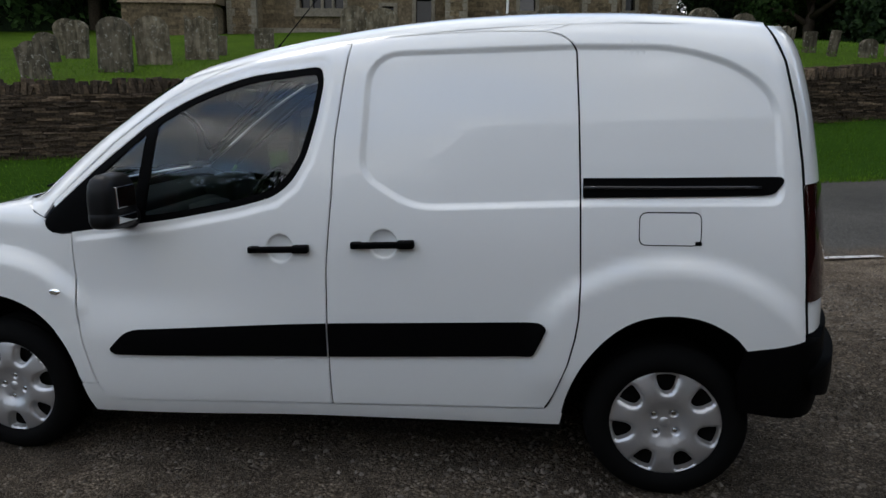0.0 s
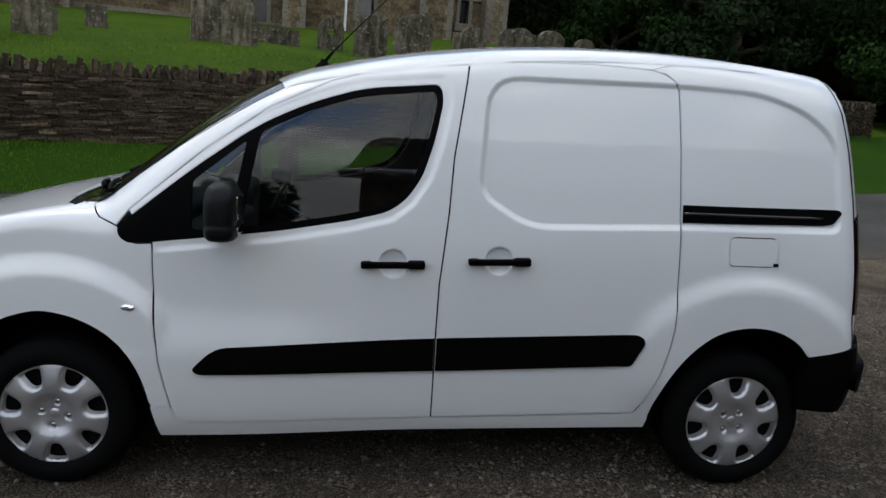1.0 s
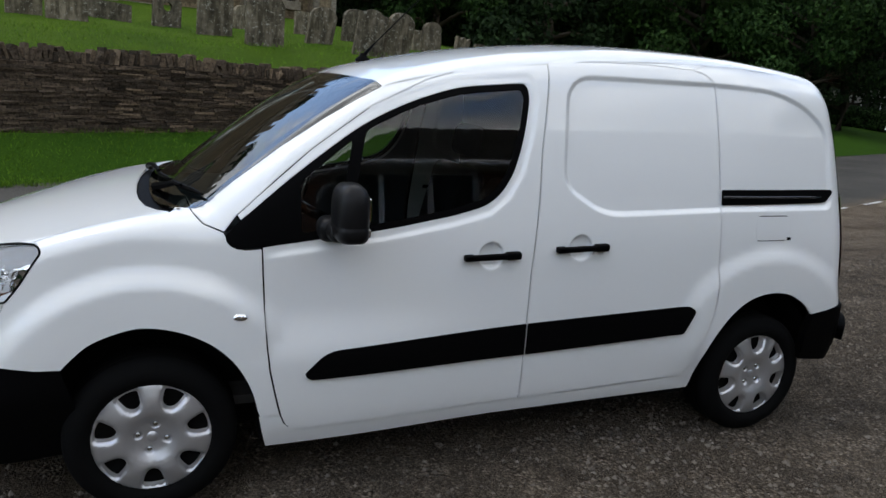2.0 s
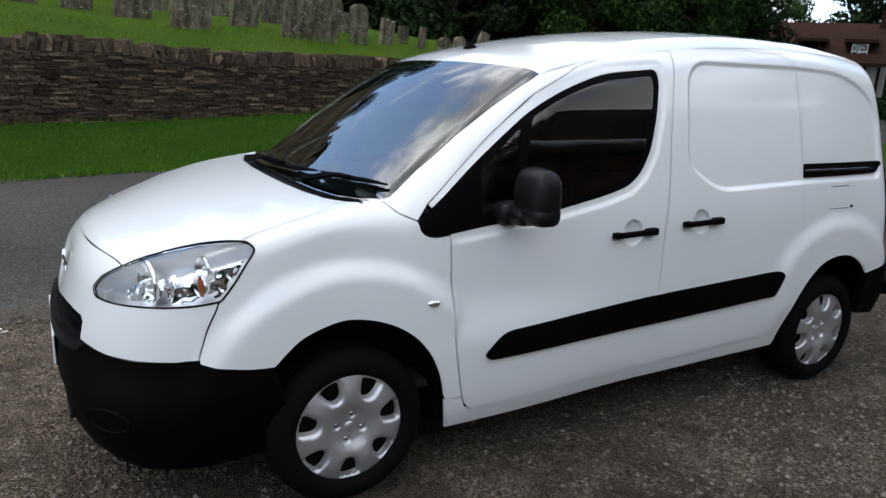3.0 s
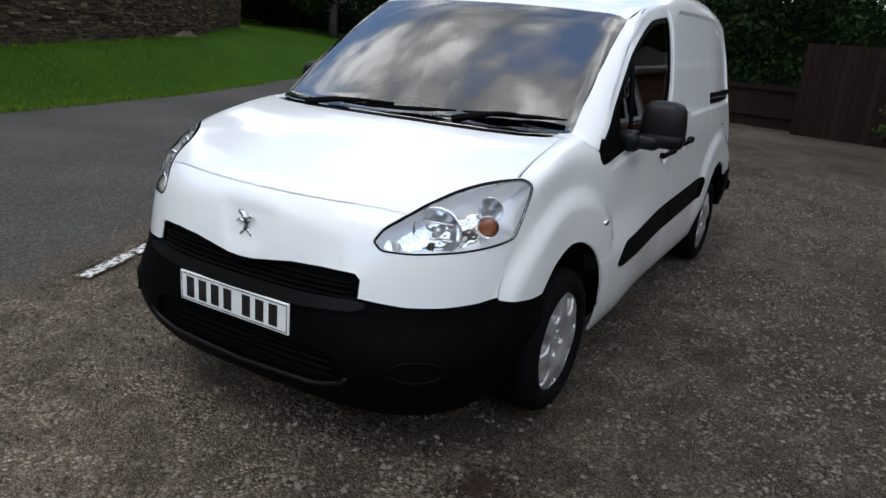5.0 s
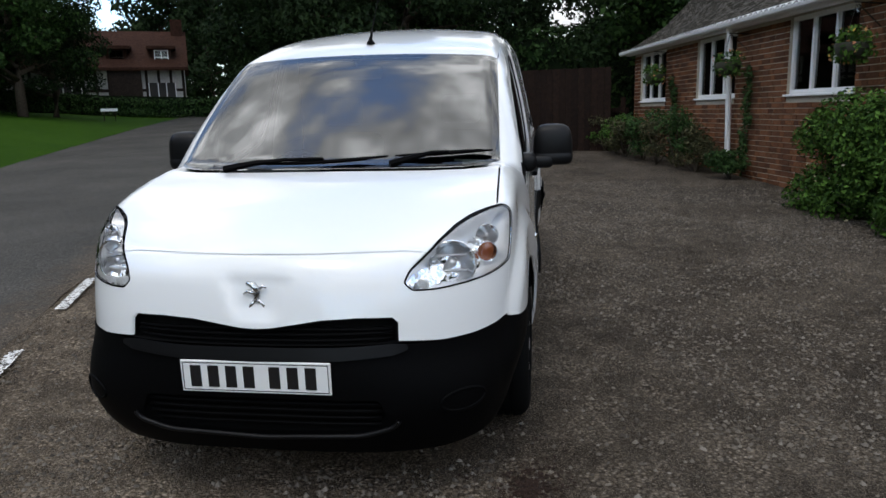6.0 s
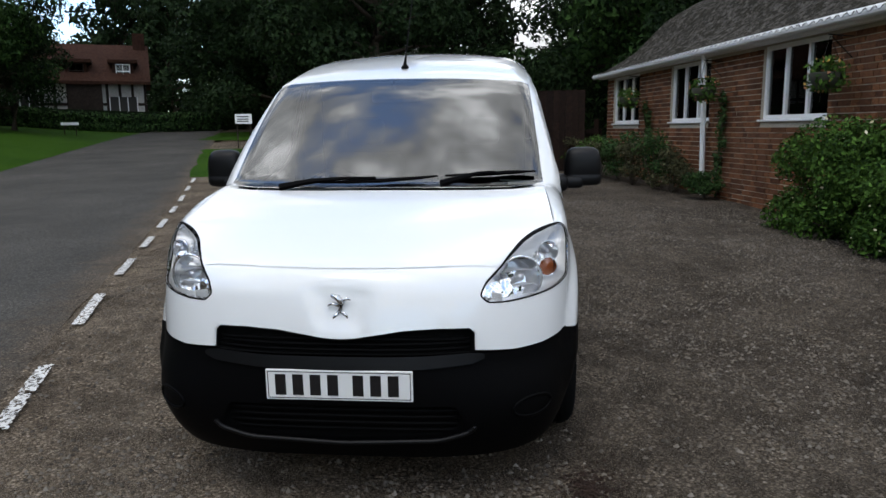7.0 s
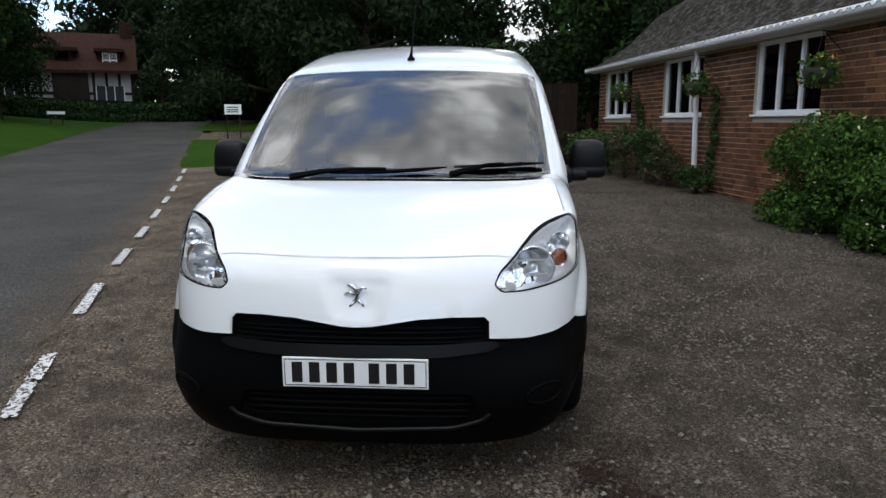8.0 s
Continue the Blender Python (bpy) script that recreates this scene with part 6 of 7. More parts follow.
for i in range(n_mer):
    x = -CH_LEN + i * CH_LEN / n_mer
    box(bm, x, x + 0.55, -0.05, 0.35, CH_TOP + 0.352, CH_TOP + 0.95)
part("parapet", bm, M_dressed, church)
bm = bmesh.new()
vs = [bm.verts.new(q) for q in ((-CH_LEN, 0.4, CH_TOP), (0, 0.4, CH_TOP), (0, 4.7, CH_TOP + 1.6), (-CH_LEN, 4.7, CH_TOP + 1.6), (-CH_LEN, 9.0, CH_TOP), (0, 9.0, CH_TOP))]
bm.faces.new((vs[0], vs[1], vs[2], vs[3]))
bm.faces.new((vs[3], vs[2], vs[5], vs[4]))
part("roof", bm, M_roofsheet, church)
tower = new("tower")
tower.parent = church
bm = bmesh.new()
box(bm, -11.5, -5.2, 3.0, 9.3, CH_BASE, 11.6)
for i in range(6):
    for y in (3.0, 8.9):
        box(bm, -11.5 + i * 1.14, -10.9 + i * 1.14, y, y + 0.4, 11.602, 12.4)
    if 0 < i < 5:
        for x in (-11.5, -5.6):
            box(bm, x, x + 0.4, 3.0 + i * 1.14, 3.6 + i * 1.14, 11.602, 12.4)
part("tower_wall", bm, M_church, tower)
for x0, x1, zt in ((-16.7, -15.6, 6.6), (-8.45, -7.65, 6.4), (-3.35, -2.1, 6.8), (-0.72, 0.12, 6.2)):
    bt = new("buttress")
    bt.parent = church
    bm = bmesh.new()
    box(bm, x0, x1, -0.85, 0.048, CH_BASE, 4.95)
    w = [bm.verts.new(q) for q in ((x0, -0.85, 4.952), (x1, -0.85, 4.952), (x1, -0.4, 5.5), (x0, -0.4, 5.5), (x0, 0.046, 5.5), (x1, 0.046, 5.5), (x0, 0.046, 4.952), (x1, 0.046, 4.952))]
    for q in ((0, 1, 2, 3), (3, 2, 5, 4), (0, 3, 4, 6), (1, 7, 5, 2)):
        bm.faces.new([w[k] for k in q])
    box(bm, x0 + 0.05, x1 - 0.05, -0.4, 0.044, 5.502, zt)
    part("shaft", bm, M_church, bt)
    for k in range(10):
        z = CH_BASE + 0.28 * k + 0.02
        e = 0.30 if k % 2 else 0.18
        for qa, qb in ((x0 - 0.02, x0 + e), (x1 - e, x1 + 0.02)):
            bm = bmesh.new()
            box(bm, qa, qb, -0.875, -0.70, z, z + 0.26)
            part("quoin", bm, M_dressed, bt)
for i, o in enumerate(OPEN):
    cw = new("church_window")
    cw.parent = church
    bm = bmesh.new()
    box(bm, o[0], o[1], 0.34, 0.36, o[2], o[3])
    part("pane", bm, M_gloss_black, cw)
    bm = bmesh.new()
    t = 0.14
    box(bm, o[0] - t, o[0], -0.03, 0.33, o[2] - t, o[3] + t)
    box(bm, o[1], o[1] + t, -0.03, 0.33, o[2] - t, o[3] + t)
    box(bm, o[0] - t * 1.4, o[1] + t * 1.4, -0.10, 0.33, o[2] - 2.2 * t, o[2] - t * 0.01)
    box(bm, o[0], o[1], -0.03, 0.33, o[3], o[3] + t)
    n = max(int((o[1] - o[0]) / 0.42), 1)
    for k in range(1, n):
        x = o[0] + (o[1] - o[0]) * k / n
        box(bm, x - 0.05, x + 0.05, 0.12, 0.33, o[2], o[3])
    part("stone_frame", bm, M_dressed, cw)
bm = bmesh.new()
box(bm, -CH_LEN, 0.05, -0.06, 0.049, 5.02, 5.16)
box(bm, -CH_LEN, 0.05, -0.10, 0.047, CH_BASE, 3.35)
part("string_course", bm, M_dressed, church)
bm = bmesh.new()
tube(bm, [(-6.1, -0.08, 3.0), (-6.1, -0.08, CH_TOP)], 0.05, 8)
part("downpipe", bm, M_upvc, church)
# low stone wing at the west end
bm = bmesh.new()
box(bm, -20.3, -16.9, -1.8, 0.04, CH_BASE - 0.3, 4.05)
w = [bm.verts.new(q) for q in ((-20.4, -1.95, 4.052), (-16.8, -1.95, 4.052), (-16.8, 0.04, 5.1), (-20.4, 0.04, 5.1), (-20.4, 0.04, 4.052), (-16.8, 0.04, 4.052))]
for q in ((0, 1, 2, 3), (0, 3, 4), (1, 5, 2)):
    bm.faces.new([w[k] for k in q])
part("wing", bm, M_church, church)


# ---- gravestones ----
def gravestone(x, y, w, h, style, lean, turn):
    n = 14
    top = []
    for i in range(n + 1):
        t = -1 + 2 * i / n
        if style == 0:
            z = h - 0.42 * w * (1 - math.sqrt(max(1 - t * t * 0.92, 0)))
        elif style == 1:
            z = h - (0.13 * w if abs(t) > 0.62 else 0) - 0.25 * w * (1 - math.sqrt(max(1 - min(abs(t) / 0.65, 1) ** 2 * 0.85, 0))) * (abs(t) <= 0.62)
        elif style == 2:
            z = h - 0.07 * w * (1 - math.cos(t * 6.0))
        else:
            z = h - 0.03 * w * t * t
        top.append((t * w / 2, z))
    outline = [(-w / 2, -0.25)] + top + [(w / 2, -0.25)]
    bm = bmesh.new()
    d = 0.055 + 0.02 * (style == 0)
    f = [bm.verts.new((a, -d, b)) for a, b in outline]
    k = [bm.verts.new((a, d, b)) for a, b in outline]
    bm.faces.new(f)
    bm.faces.new(k[::-1])
    for i in range(len(outline)):
        j = (i + 1) % len(outline)
        bm.faces.new((f[j], f[i], k[i], k[j]))
    bmesh.ops.bevel(bm, geom=[e for e in bm.edges if len(e.link_faces) == 2 and e.calc_face_angle(0) > 1.0], offset=0.012, segments=2, affect="EDGES")
    o = part("gravestone", bm, M_grave)
    o.matrix_world = pose(x, y, terrain(x, y), lean * 0.5, lean, 18 + turn)
    words = {0: "round-topped weathered grey gravestone on the churchyard grass", 1: "shouldered lichen-spotted gravestone on the churchyard grass", 2: "gravestone with a wavy carved top on grass", 3: "square-topped grey gravestone on the churchyard grass"}
    return tagged(o, words[style], "gravestone", "churchyard gravestones")


GRAVES = [(-8.05, 7.84, 0.48, 0.62, 1, -14), (-9.36, 9.86, 0.43, 0.60, 0, -6), (-9.48, 10.9, 0.44, 0.80, 0, 5), (-10.4, 11.7, 0.73, 0.36, 3, 0), (-7.21, 8.82, 0.58, 0.90, 0, 2), (-8.0, 10.0, 0.42, 0.82, 0, 2), (-6.96, 9.71, 0.62, 0.90, 0, -3), (-6.62, 10.9, 0.66, 0.88, 2, 2), (-6.85, 12.1, 0.36, 0.45, 3, 3), (-3.98, 13.0, 0.62, 1.04, 0, 1), (-3.2, 12.7, 0.72, 0.98, 0, -2), (-6.75, 14.4, 0.48, 0.52, 3, 0), (-2.69, 14.5, 1.10, 0.40, 3, 0), (-0.45, 13.55, 0.78, 0.95, 2, 1), (0.48, 12.4, 0.78, 1.04, 0, 0), (1.85, 13.8, 0.62, 0.84, 0, 8)]
GRAVES_B = [(2.8, 12.95, 0.68, 0.93, 1, 6), (3.5, 13.1, 0.63, 0.93, 0, 8), (3.12, 15.9, 0.60, 0.84, 0, 3), (0.39, 16.3, 0.55, 0.60, 0, 0), (1.97, 16.7, 0.50, 0.60, 3, 0), (4.69, 15.1, 0.38, 0.52, 3, 2), (4.55, 13.6, 0.46, 0.80, 0, -2), (5.5, 14.1, 0.46, 0.50, 2, 4), (6.2, 14.6, 0.27, 0.36, 3, 0), (6.6, 14.3, 0.18, 0.44, 3, 5), (7.4, 14.5, 0.36, 0.30, 0, 0), (8.1, 14.9, 0.40, 0.36, 0, 0), (9.0, 15.3, 0.34, 0.62, 3, 12), (11.0, 16.6, 0.22, 0.60, 3, 6), (-11.2, 13.0, 0.60, 0.80, 0, -4)]
rng = random.Random(8)
for x, y, w, h, st_, lean in GRAVES + GRAVES_B:
    gravestone(x, y, w, h, st_, lean, rng.uniform(-9, 9))
# a gravestone pierced by a round hole
bm = bmesh.new()
ring_out = [(0.31 * math.cos(t), 0.52 + 0.25 * math.sin(t)) for t in np.linspace(math.pi, 0, 15)]
outline = [(-0.31, -0.2)] + ring_out + [(0.31, -0.2)]
hole = [(0.10 * math.cos(t), 0.46 + 0.10 * math.sin(t)) for t in np.linspace(0, 2 * math.pi, 18, endpoint=False)]
hv, hf = fill([outline, hole], 0.12)
n0 = len(hv)
hverts = [(a, -0.06, b) for a, b in hv] + [(a, 0.06, b) for a, b in hv]
hfaces = [tuple(t) for t in hf] + [tuple(i + n0 for i in t[::-1]) for t in hf]
directed = {(t[i], t[(i + 1) % 3]) for t in hf for i in range(3)}
hfaces += [(b, a, a + n0, b + n0) for a, b in directed if (b, a) not in directed]
bm.free()
pierced = mesh_object("gravestone", hverts, hfaces, M_grave)
pierced.matrix_world = pose(-1.43, 14.6, terrain(-1.43, 14.6), 0, 2, 20)
tagged(pierced, "weathered headstone pierced by a round hole on grass", "gravestone", "churchyard gravestones")

# ---- grass patches by the bend, sign, fence, slabs ----
def patch(name, corners, material, lift, label, n=12):
    a, b, c, d = [Vector(q) for q in corners]
    verts, faces = [], []
    for i in range(n + 1):
        for j in range(n + 1):
            p = a.lerp(b, i / n).lerp(d.lerp(c, i / n), j / n)
            edge = min(i, j, n - i, n - j)
            wob = 0.18 if edge == 0 else 0
            x, y = p.x + wob * smooth_noise(p.x, p.y, 0.9, 2), p.y + wob * smooth_noise(p.x, p.y, 0.9, 5)
            verts.append((x, y, terrain(x, y) + (lift if edge else 0.004)))
    for i in range(n):
        for j in range(n):
            k = i * (n + 1) + j
            faces.append((k, k + n + 1, k + n + 2, k + 1))
    return tagged(mesh_object(name, verts, faces, material, smooth=True), label, name, kind="structure")


patch("grass_island", [(12.4, 7.15), (12.3, 5.2), (22.3, 8.4), (22.8, 11.4)], M_verge, 0.05, "rough grass island beside the bend of the lane")
patch("grass_corner", [(29.0, 14.2), (28.6, 9.5), (40, 9.0), (40, 17.5)], M_verge, 0.06, "shaded grass beneath the trees")
sign = thing("sign", pose(23.2, 9.75, terrain(23.2, 9.75), 0, 0, -70), "small white notice board on two posts", "sign")
bm = bmesh.new()
box(bm, -0.32, 0.32, -0.02, 0.02, 0.92, 1.30)
part("board", bm, M_upvc, sign)
bm = bmesh.new()
for z in (1.18, 1.08, 1.0):
    box(bm, -0.24, 0.20, -0.026, -0.0195, z, z + 0.035)
part("lettering_bar", bm, M_gloss_black, sign)
for x in (-0.27, 0.22):
    bm = bmesh.new()
    box(bm, x, x + 0.05, 0.021, 0.07, -0.1, 1.32)
    part("post", bm, M_timber, sign)
plate_x, plate_y = 31.9, 22.4
board = thing("name_board", pose(plate_x, plate_y, terrain(plate_x, plate_y), 0, 0, -58), "low white road name board before the hedge", "sign")
bm = bmesh.new()
box(bm, -0.42, 0.42, -0.02, 0.02, 0.55, 0.70)
part("board", bm, M_upvc, board)
for x in (-0.3, 0.25):
    bm = bmesh.new()
    box(bm, x, x + 0.05, 0.021, 0.07, -0.1, 0.68)
    part("post", bm, M_timber, board)

fence = thing("fence", None, "low brown wooden picket fence beside the brick house", "fence")
F0, F1 = Vector((12.15, -2.65)), Vector((13.6, 3.6))
flen = (F1 - F0).length
fdir = (F1 - F0) / flen
fm = Matrix.Translation((F0.x, F0.y, terrain(F0.x, F0.y))) @ Matrix.Rotation(math.atan2(fdir.y, fdir.x), 4, "Z")
bm = bmesh.new()
box(bm, -0.059, 0.059, -0.012, 0.012, 0.0, 0.90)
proto = part("picket", bm, M_fence, fence)
proto.matrix_basis = fm
k = 1
while k * 0.125 < flen:
    o = new("picket", proto.data)
    o.parent = fence
    o.matrix_basis = fm @ Matrix.Translation((k * 0.125, 0, 0.02 * math.sin(k * 1.7)))
    k += 1
for z in (0.25, 0.80):
    bm = bmesh.new()
    box(bm, -0.05, flen, 0.014, 0.06, z, z + 0.08)
    part("fence_rail", bm, M_fence, fence).matrix_basis = fm
for k in range(4):
    bm = bmesh.new()
    box(bm, k * 2.05, k * 2.05 + 0.1, 0.062, 0.16, -0.2, 1.12)
    part("fence_post", bm, M_fence, fence).matrix_basis = fm
screen_fence = thing("board_fence", fm @ pose(0.25, 0.6, 0, 0, 0, 0), "tall brown boarded fence panel behind the pickets", "fence")
for k in range(14):
    bm = bmesh.new()
    box(bm, k * 0.14, k * 0.14 + 0.135, 0.0, 0.02 + 0.006 * (k % 2), -0.1, 1.75)
    part("board", bm, M_fence, screen_fence)

slab_edge = thing("paving", None, "pale concrete paving slabs edging the gravel", "paving")
slab_edge["kind"] = "structure"
SLAB_M = Matrix.Translation((-2.34, -1.61, SLOPE * -2.4)) @ Matrix.Rotation(radians(-63.2), 4, "Z")
for i in range(3):
    for j in range(2):
        bm = bmesh.new()
        rounded_box(bm, 0.60 * i, 0.60 * i + 0.59, -0.46 * j - 0.45, -0.46 * j, -0.05, 0.020, 0.008, 2, SLAB_M)
        part("slab", bm, M_slab, slab_edge)

# ---- planting along the house ----
rng = random.Random(31)
bush = thing("bush", None, "large leafy green shrub with pale flowers by the wall", "shrub")
bm = bmesh.new()
stems = []
bush_blobs = []
for i in range(44):
    u, v = rng.uniform(-5.4, -3.1), rng.uniform(0.16, 0.62)
    p = HOUSE @ Vector((u, v, 0))
    top = 1.28 * math.sin(math.pi * (0.16 + 0.6 * (-2.8 - u) / 2.5)) * (1.05 - 0.5 * v)
    z = 0.18 + top * rng.uniform(0.05, 1.0)
    bush_blobs.append(((p.x, p.y, z), (rng.uniform(0.26, 0.40),) * 2 + (rng.uniform(0.2, 0.32),)))
    r0 = HOUSE @ Vector((-4.1 + rng.uniform(-0.5, 0.5), 0.2, 0.02))
    tube(bm, [r0, (p.x, p.y, z)], [0.02, 0.006], 5)
part("stems", bm, M_bark, bush)["kind"] = "stuff"
foliage("leaves", bush_blobs, 40000, 0.030, M_leaf_bush, bush, rng, shell=0.5)
foliage("flowers", bush_blobs, 200, 0.022, M_flower, bush, rng, shell=0.98)


def house_xy(u, v):
    p = HOUSE @ Vector((u, v, 0))
    return p.x, p.y


def border_plant(u, v, w, h, count, mat, label):
    x, y = house_xy(u, v)
    z = terrain(x, y)
    pl = thing("border_plant", None, label, "plant", "plants along the house wall")
    rng2 = random.Random(int(u * 100) + 7)
    blobs, bm = [], bmesh.new()
    for i in range(9):
        q = (x + rng2.uniform(-w, w), y + rng2.uniform(-0.22, 0.22), z + h * rng2.uniform(0.25, 0.9))
        blobs.append((q, (w * 0.45, 0.22, h * 0.18)))
        tube(bm, [(x + rng2.uniform(-0.1, 0.1), y, z - 0.03), q], [0.012, 0.005], 5)
    part("stems", bm, M_bark, pl)["kind"] = "stuff"
    foliage("leaves", blobs, count * 2, 0.030, mat, pl, rng2, shell=0.3)
    return pl


for u, v, w, h, mat in ((4.6, 0.75, 0.5, 0.75, M_leaf_dry), (3.9, 0.7, 0.5, 0.9, M_leaf_bush), (3.1, 0.75, 0.5, 0.85, M_leaf_dry), (2.4, 0.6, 0.45, 0.95, M_leaf_hedge), (1.7, 0.6, 0.5, 0.8, M_leaf_dry), (1.0, 0.5, 0.45, 1.0, M_leaf_hedge), (0.4, 0.42, 0.35, 0.75, M_leaf_dry), (5.1, 0.9, 0.4, 0.6, M_leaf_bush), (-0.5, 0.25, 0.2, 0.45, M_leaf_hedge)):
    border_plant(u, v, w, h, 900, mat, "straggling garden plants with dry brown stems" if mat == M_leaf_dry else "low green garden plants against the brick wall")
for u in (2.45, -0.55):
    cl = thing("climber", None, "thin climbing plant on the brick wall", "plant")
    bm, blobs = bmesh.new(), []
    for k in range(7):
        x, y = house_xy(u + rng.uniform(-0.1, 0.1), 0.07)
        blobs.append(((x, y, 0.4 + 0.22 * k), (0.16, 0.06, 0.16)))
    tube(bm, [(b[0][0], b[0][1], b[0][2] - 0.2) for b in blobs], 0.008, 5)
    part("stem", bm, M_bark, cl)
    foliage("leaves", blobs, 420, 0.04, M_leaf_hedge, cl, rng, shell=0.2)
for u in (2.81, -0.39, -3.38):
    hb = thing("hanging_basket", HOUSE @ Matrix.Translation((u, 0.0, 0)), "hanging basket of yellow and pink flowers", "hanging basket", "baskets on the house wall")
    bm = bmesh.new()
    lathe(bm, [(0.01, 1.70), (0.10, 1.715), (0.16, 1.78), (0.185, 1.88), (0.17, 1.89)], 18, Matrix.Translation((0, 0.30, 0)))
    part("basket", bm, M_pot, hb, smooth=True)
    bm = bmesh.new()
    tube(bm, [(0, 0.02, 2.28), (0, 0.32, 2.30)], 0.008, 6)
    tube(bm, [(0, 0.02, 2.05), (0, 0.28, 2.28)], 0.006, 6)
    for a in (0, 2.1, 4.2):
        tube(bm, [(0, 0.30, 2.28), (0.17 * math.cos(a), 0.30 + 0.17 * math.sin(a), 1.88)], 0.003, 4)
    part("bracket", bm, M_gloss_black, hb)
    blobs = [((0, 0.30, 1.95), (0.24, 0.22, 0.12)), ((0.08, 0.34, 1.82), (0.20, 0.16, 0.14)), ((-0.1, 0.30, 1.80), (0.18, 0.18, 0.14))]
    foliage("leaves", blobs, 420, 0.035, M_leaf_bush, hb, rng, shell=0.4)
    foliage("flowers", blobs, 45, 0.024, M_flower_b, hb, rng, shell=0.95)


# ---- small stuff on the ground ----
rng = random.Random(77)
pv, pf = [], []


def pebble(x, y, r):
    z = terrain(x, y) + 0.012 * smooth_noise(x, y, 1.7, 3.0) + (0.010 if road_sd(x, y)[1] > 2.3 else 0.0)
    b = len(pv)
    a = rng.uniform(0, 6.28)
    for k in range(5):
        t = a + k * 1.2566
        q = r * rng.uniform(0.7, 1.2)
        pv.append((x + q * math.cos(t), y + q * math.sin(t), z + r * rng.uniform(0.0, 0.2)))
    pv.append((x + r * rng.uniform(-0.3, 0.3), y + r * rng.uniform(-0.3, 0.3), z + r * rng.uniform(0.7, 1.15)))
    for k in range(5):
        pf.append((b + k, b + (k + 1) % 5, b + 5))


for _ in range(105000):
    x, y = rng.uniform(-6.0, 6.5), rng.uniform(-4.6, 2.6)
    d = road_sd(x, y)[1]
    if d > 2.15 + 0.5 * rng.random() ** 2.0 + 0.25 * smooth_noise(x, y, 1.5, 4.0):
        continue
    if rng.random() < 0.3 or smooth_noise(x, y, 0.8, 9.0) > -0.05:
        pebble(x, y, 0.004 + 0.012 * rng.random() ** 2.6)
M_pebble = principled("pebbles", (0.2, 0.18, 0.15), 0.95, spec=0.1)
geo = M_pebble.node_tree.nodes.new("ShaderNodeNewGeometry")
paint_in(M_pebble, ramp_node(M_pebble, geo.outputs["Random Per Island"], [(0.0, (0.050, 0.042, 0.034)), (0.6, (0.130, 0.112, 0.091)), (0.95, (0.160, 0.139, 0.113)), (1.0, (0.205, 0.182, 0.154))]).outputs[0])
tagged(mesh_object("pebbles", pv, pf, M_pebble), "loose brown and grey stone chippings on the forecourt", "gravel", kind="stuff")

for i, (ox, oy, rx) in enumerate(((-2.03, -0.90, 0.15), (-2.22, -1.02, 0.09))):
    sv, sf = [], []
    for _ in range(620):
        a, q = rng.uniform(0, 6.283), abs(rng.gauss(0, 0.55)) * rx * (1 + 0.4 * smooth_noise(ox, a, 1.0, i))
        x, y = ox + 1.5 * q * math.cos(a), oy + q * math.sin(a)
        z, r = terrain(x, y) + 0.012 * smooth_noise(x, y, 1.7, 3.0) + 0.004, rng.uniform(0.003, 0.009)
        b, t0 = len(sv), rng.uniform(0, 6.28)
        sv += [(x + r * math.cos(t0 + k * 1.257), y + r * math.sin(t0 + k * 1.257), z + rng.uniform(0, 0.004)) for k in range(5)]
        sf.append(tuple(range(b, b + 5)))
    tagged(mesh_object("oil_stain", sv, sf, M_oil), "dark damp stain soaked into the gravel", "stain", kind="stuff")

gv, gf = [], []


def blade(x, y, h):
    z = terrain(x, y)
    a = rng.uniform(0, 6.28)
    dx, dy = math.cos(a) * 0.006, math.sin(a) * 0.006
    b = len(gv)
    lx, ly = rng.gauss(0, 0.5) * h, rng.gauss(0, 0.5) * h
    gv.extend([(x - dx, y - dy, z), (x + dx, y + dy, z), (x + lx, y + ly, z + h)])
    gf.append((b, b + 1, b + 2))


for _ in range(30000):
    s = rng.uniform(-8, 13)
    d = ROAD_FAR - 0.06 + rng.random() ** 1.6 * (wall_d(s) - ROAD_FAR + 0.05)
    blade(*road_xy(s, d), rng.uniform(0.035, 0.085) * (1.5 if d > wall_d(s) - 0.15 or d < ROAD_FAR + 0.1 else 1.0))
for _ in range(30000):
    s = rng.uniform(-10, 14)
    blade(*road_xy(s, wall_d(s) + 0.42 + rng.random() ** 1.5 * 9), rng.uniform(0.03, 0.075))
tagged(mesh_object("grass", gv, gf, M_blade), "short green grass blades on verge and lawn", "grass", kind="stuff")

# ---- wall stones ----
rng = random.Random(12)


def rough_stone(w, h, d):
    """A stone block with crooked corners, on its base, face towards the lane."""
    v = []
    for x in (-w / 2, w / 2):
        for y in (0, d):
            for z in (0, h):
                j = 0.10 * min(w, h)
                v.append((x + rng.uniform(-j, j), y + (rng.uniform(-0.012, 0.012) if y == 0 else 0), z + rng.uniform(-j, j)))
    return v, [(0, 1, 3, 2), (4, 6, 7, 5), (0, 4, 5, 1), (2, 3, 7, 6), (0, 2, 6, 4), (1, 5, 7, 3)]


def lane_frame(s, off, z):
    x, y, _ = wall_point(s, off, 0)
    x2, y2, _ = wall_point(s + 0.05, off, 0)
    return Matrix.Translation((x, y, z)) @ Matrix.Rotation(math.atan2(y2 - y, x2 - x), 4, "Z")


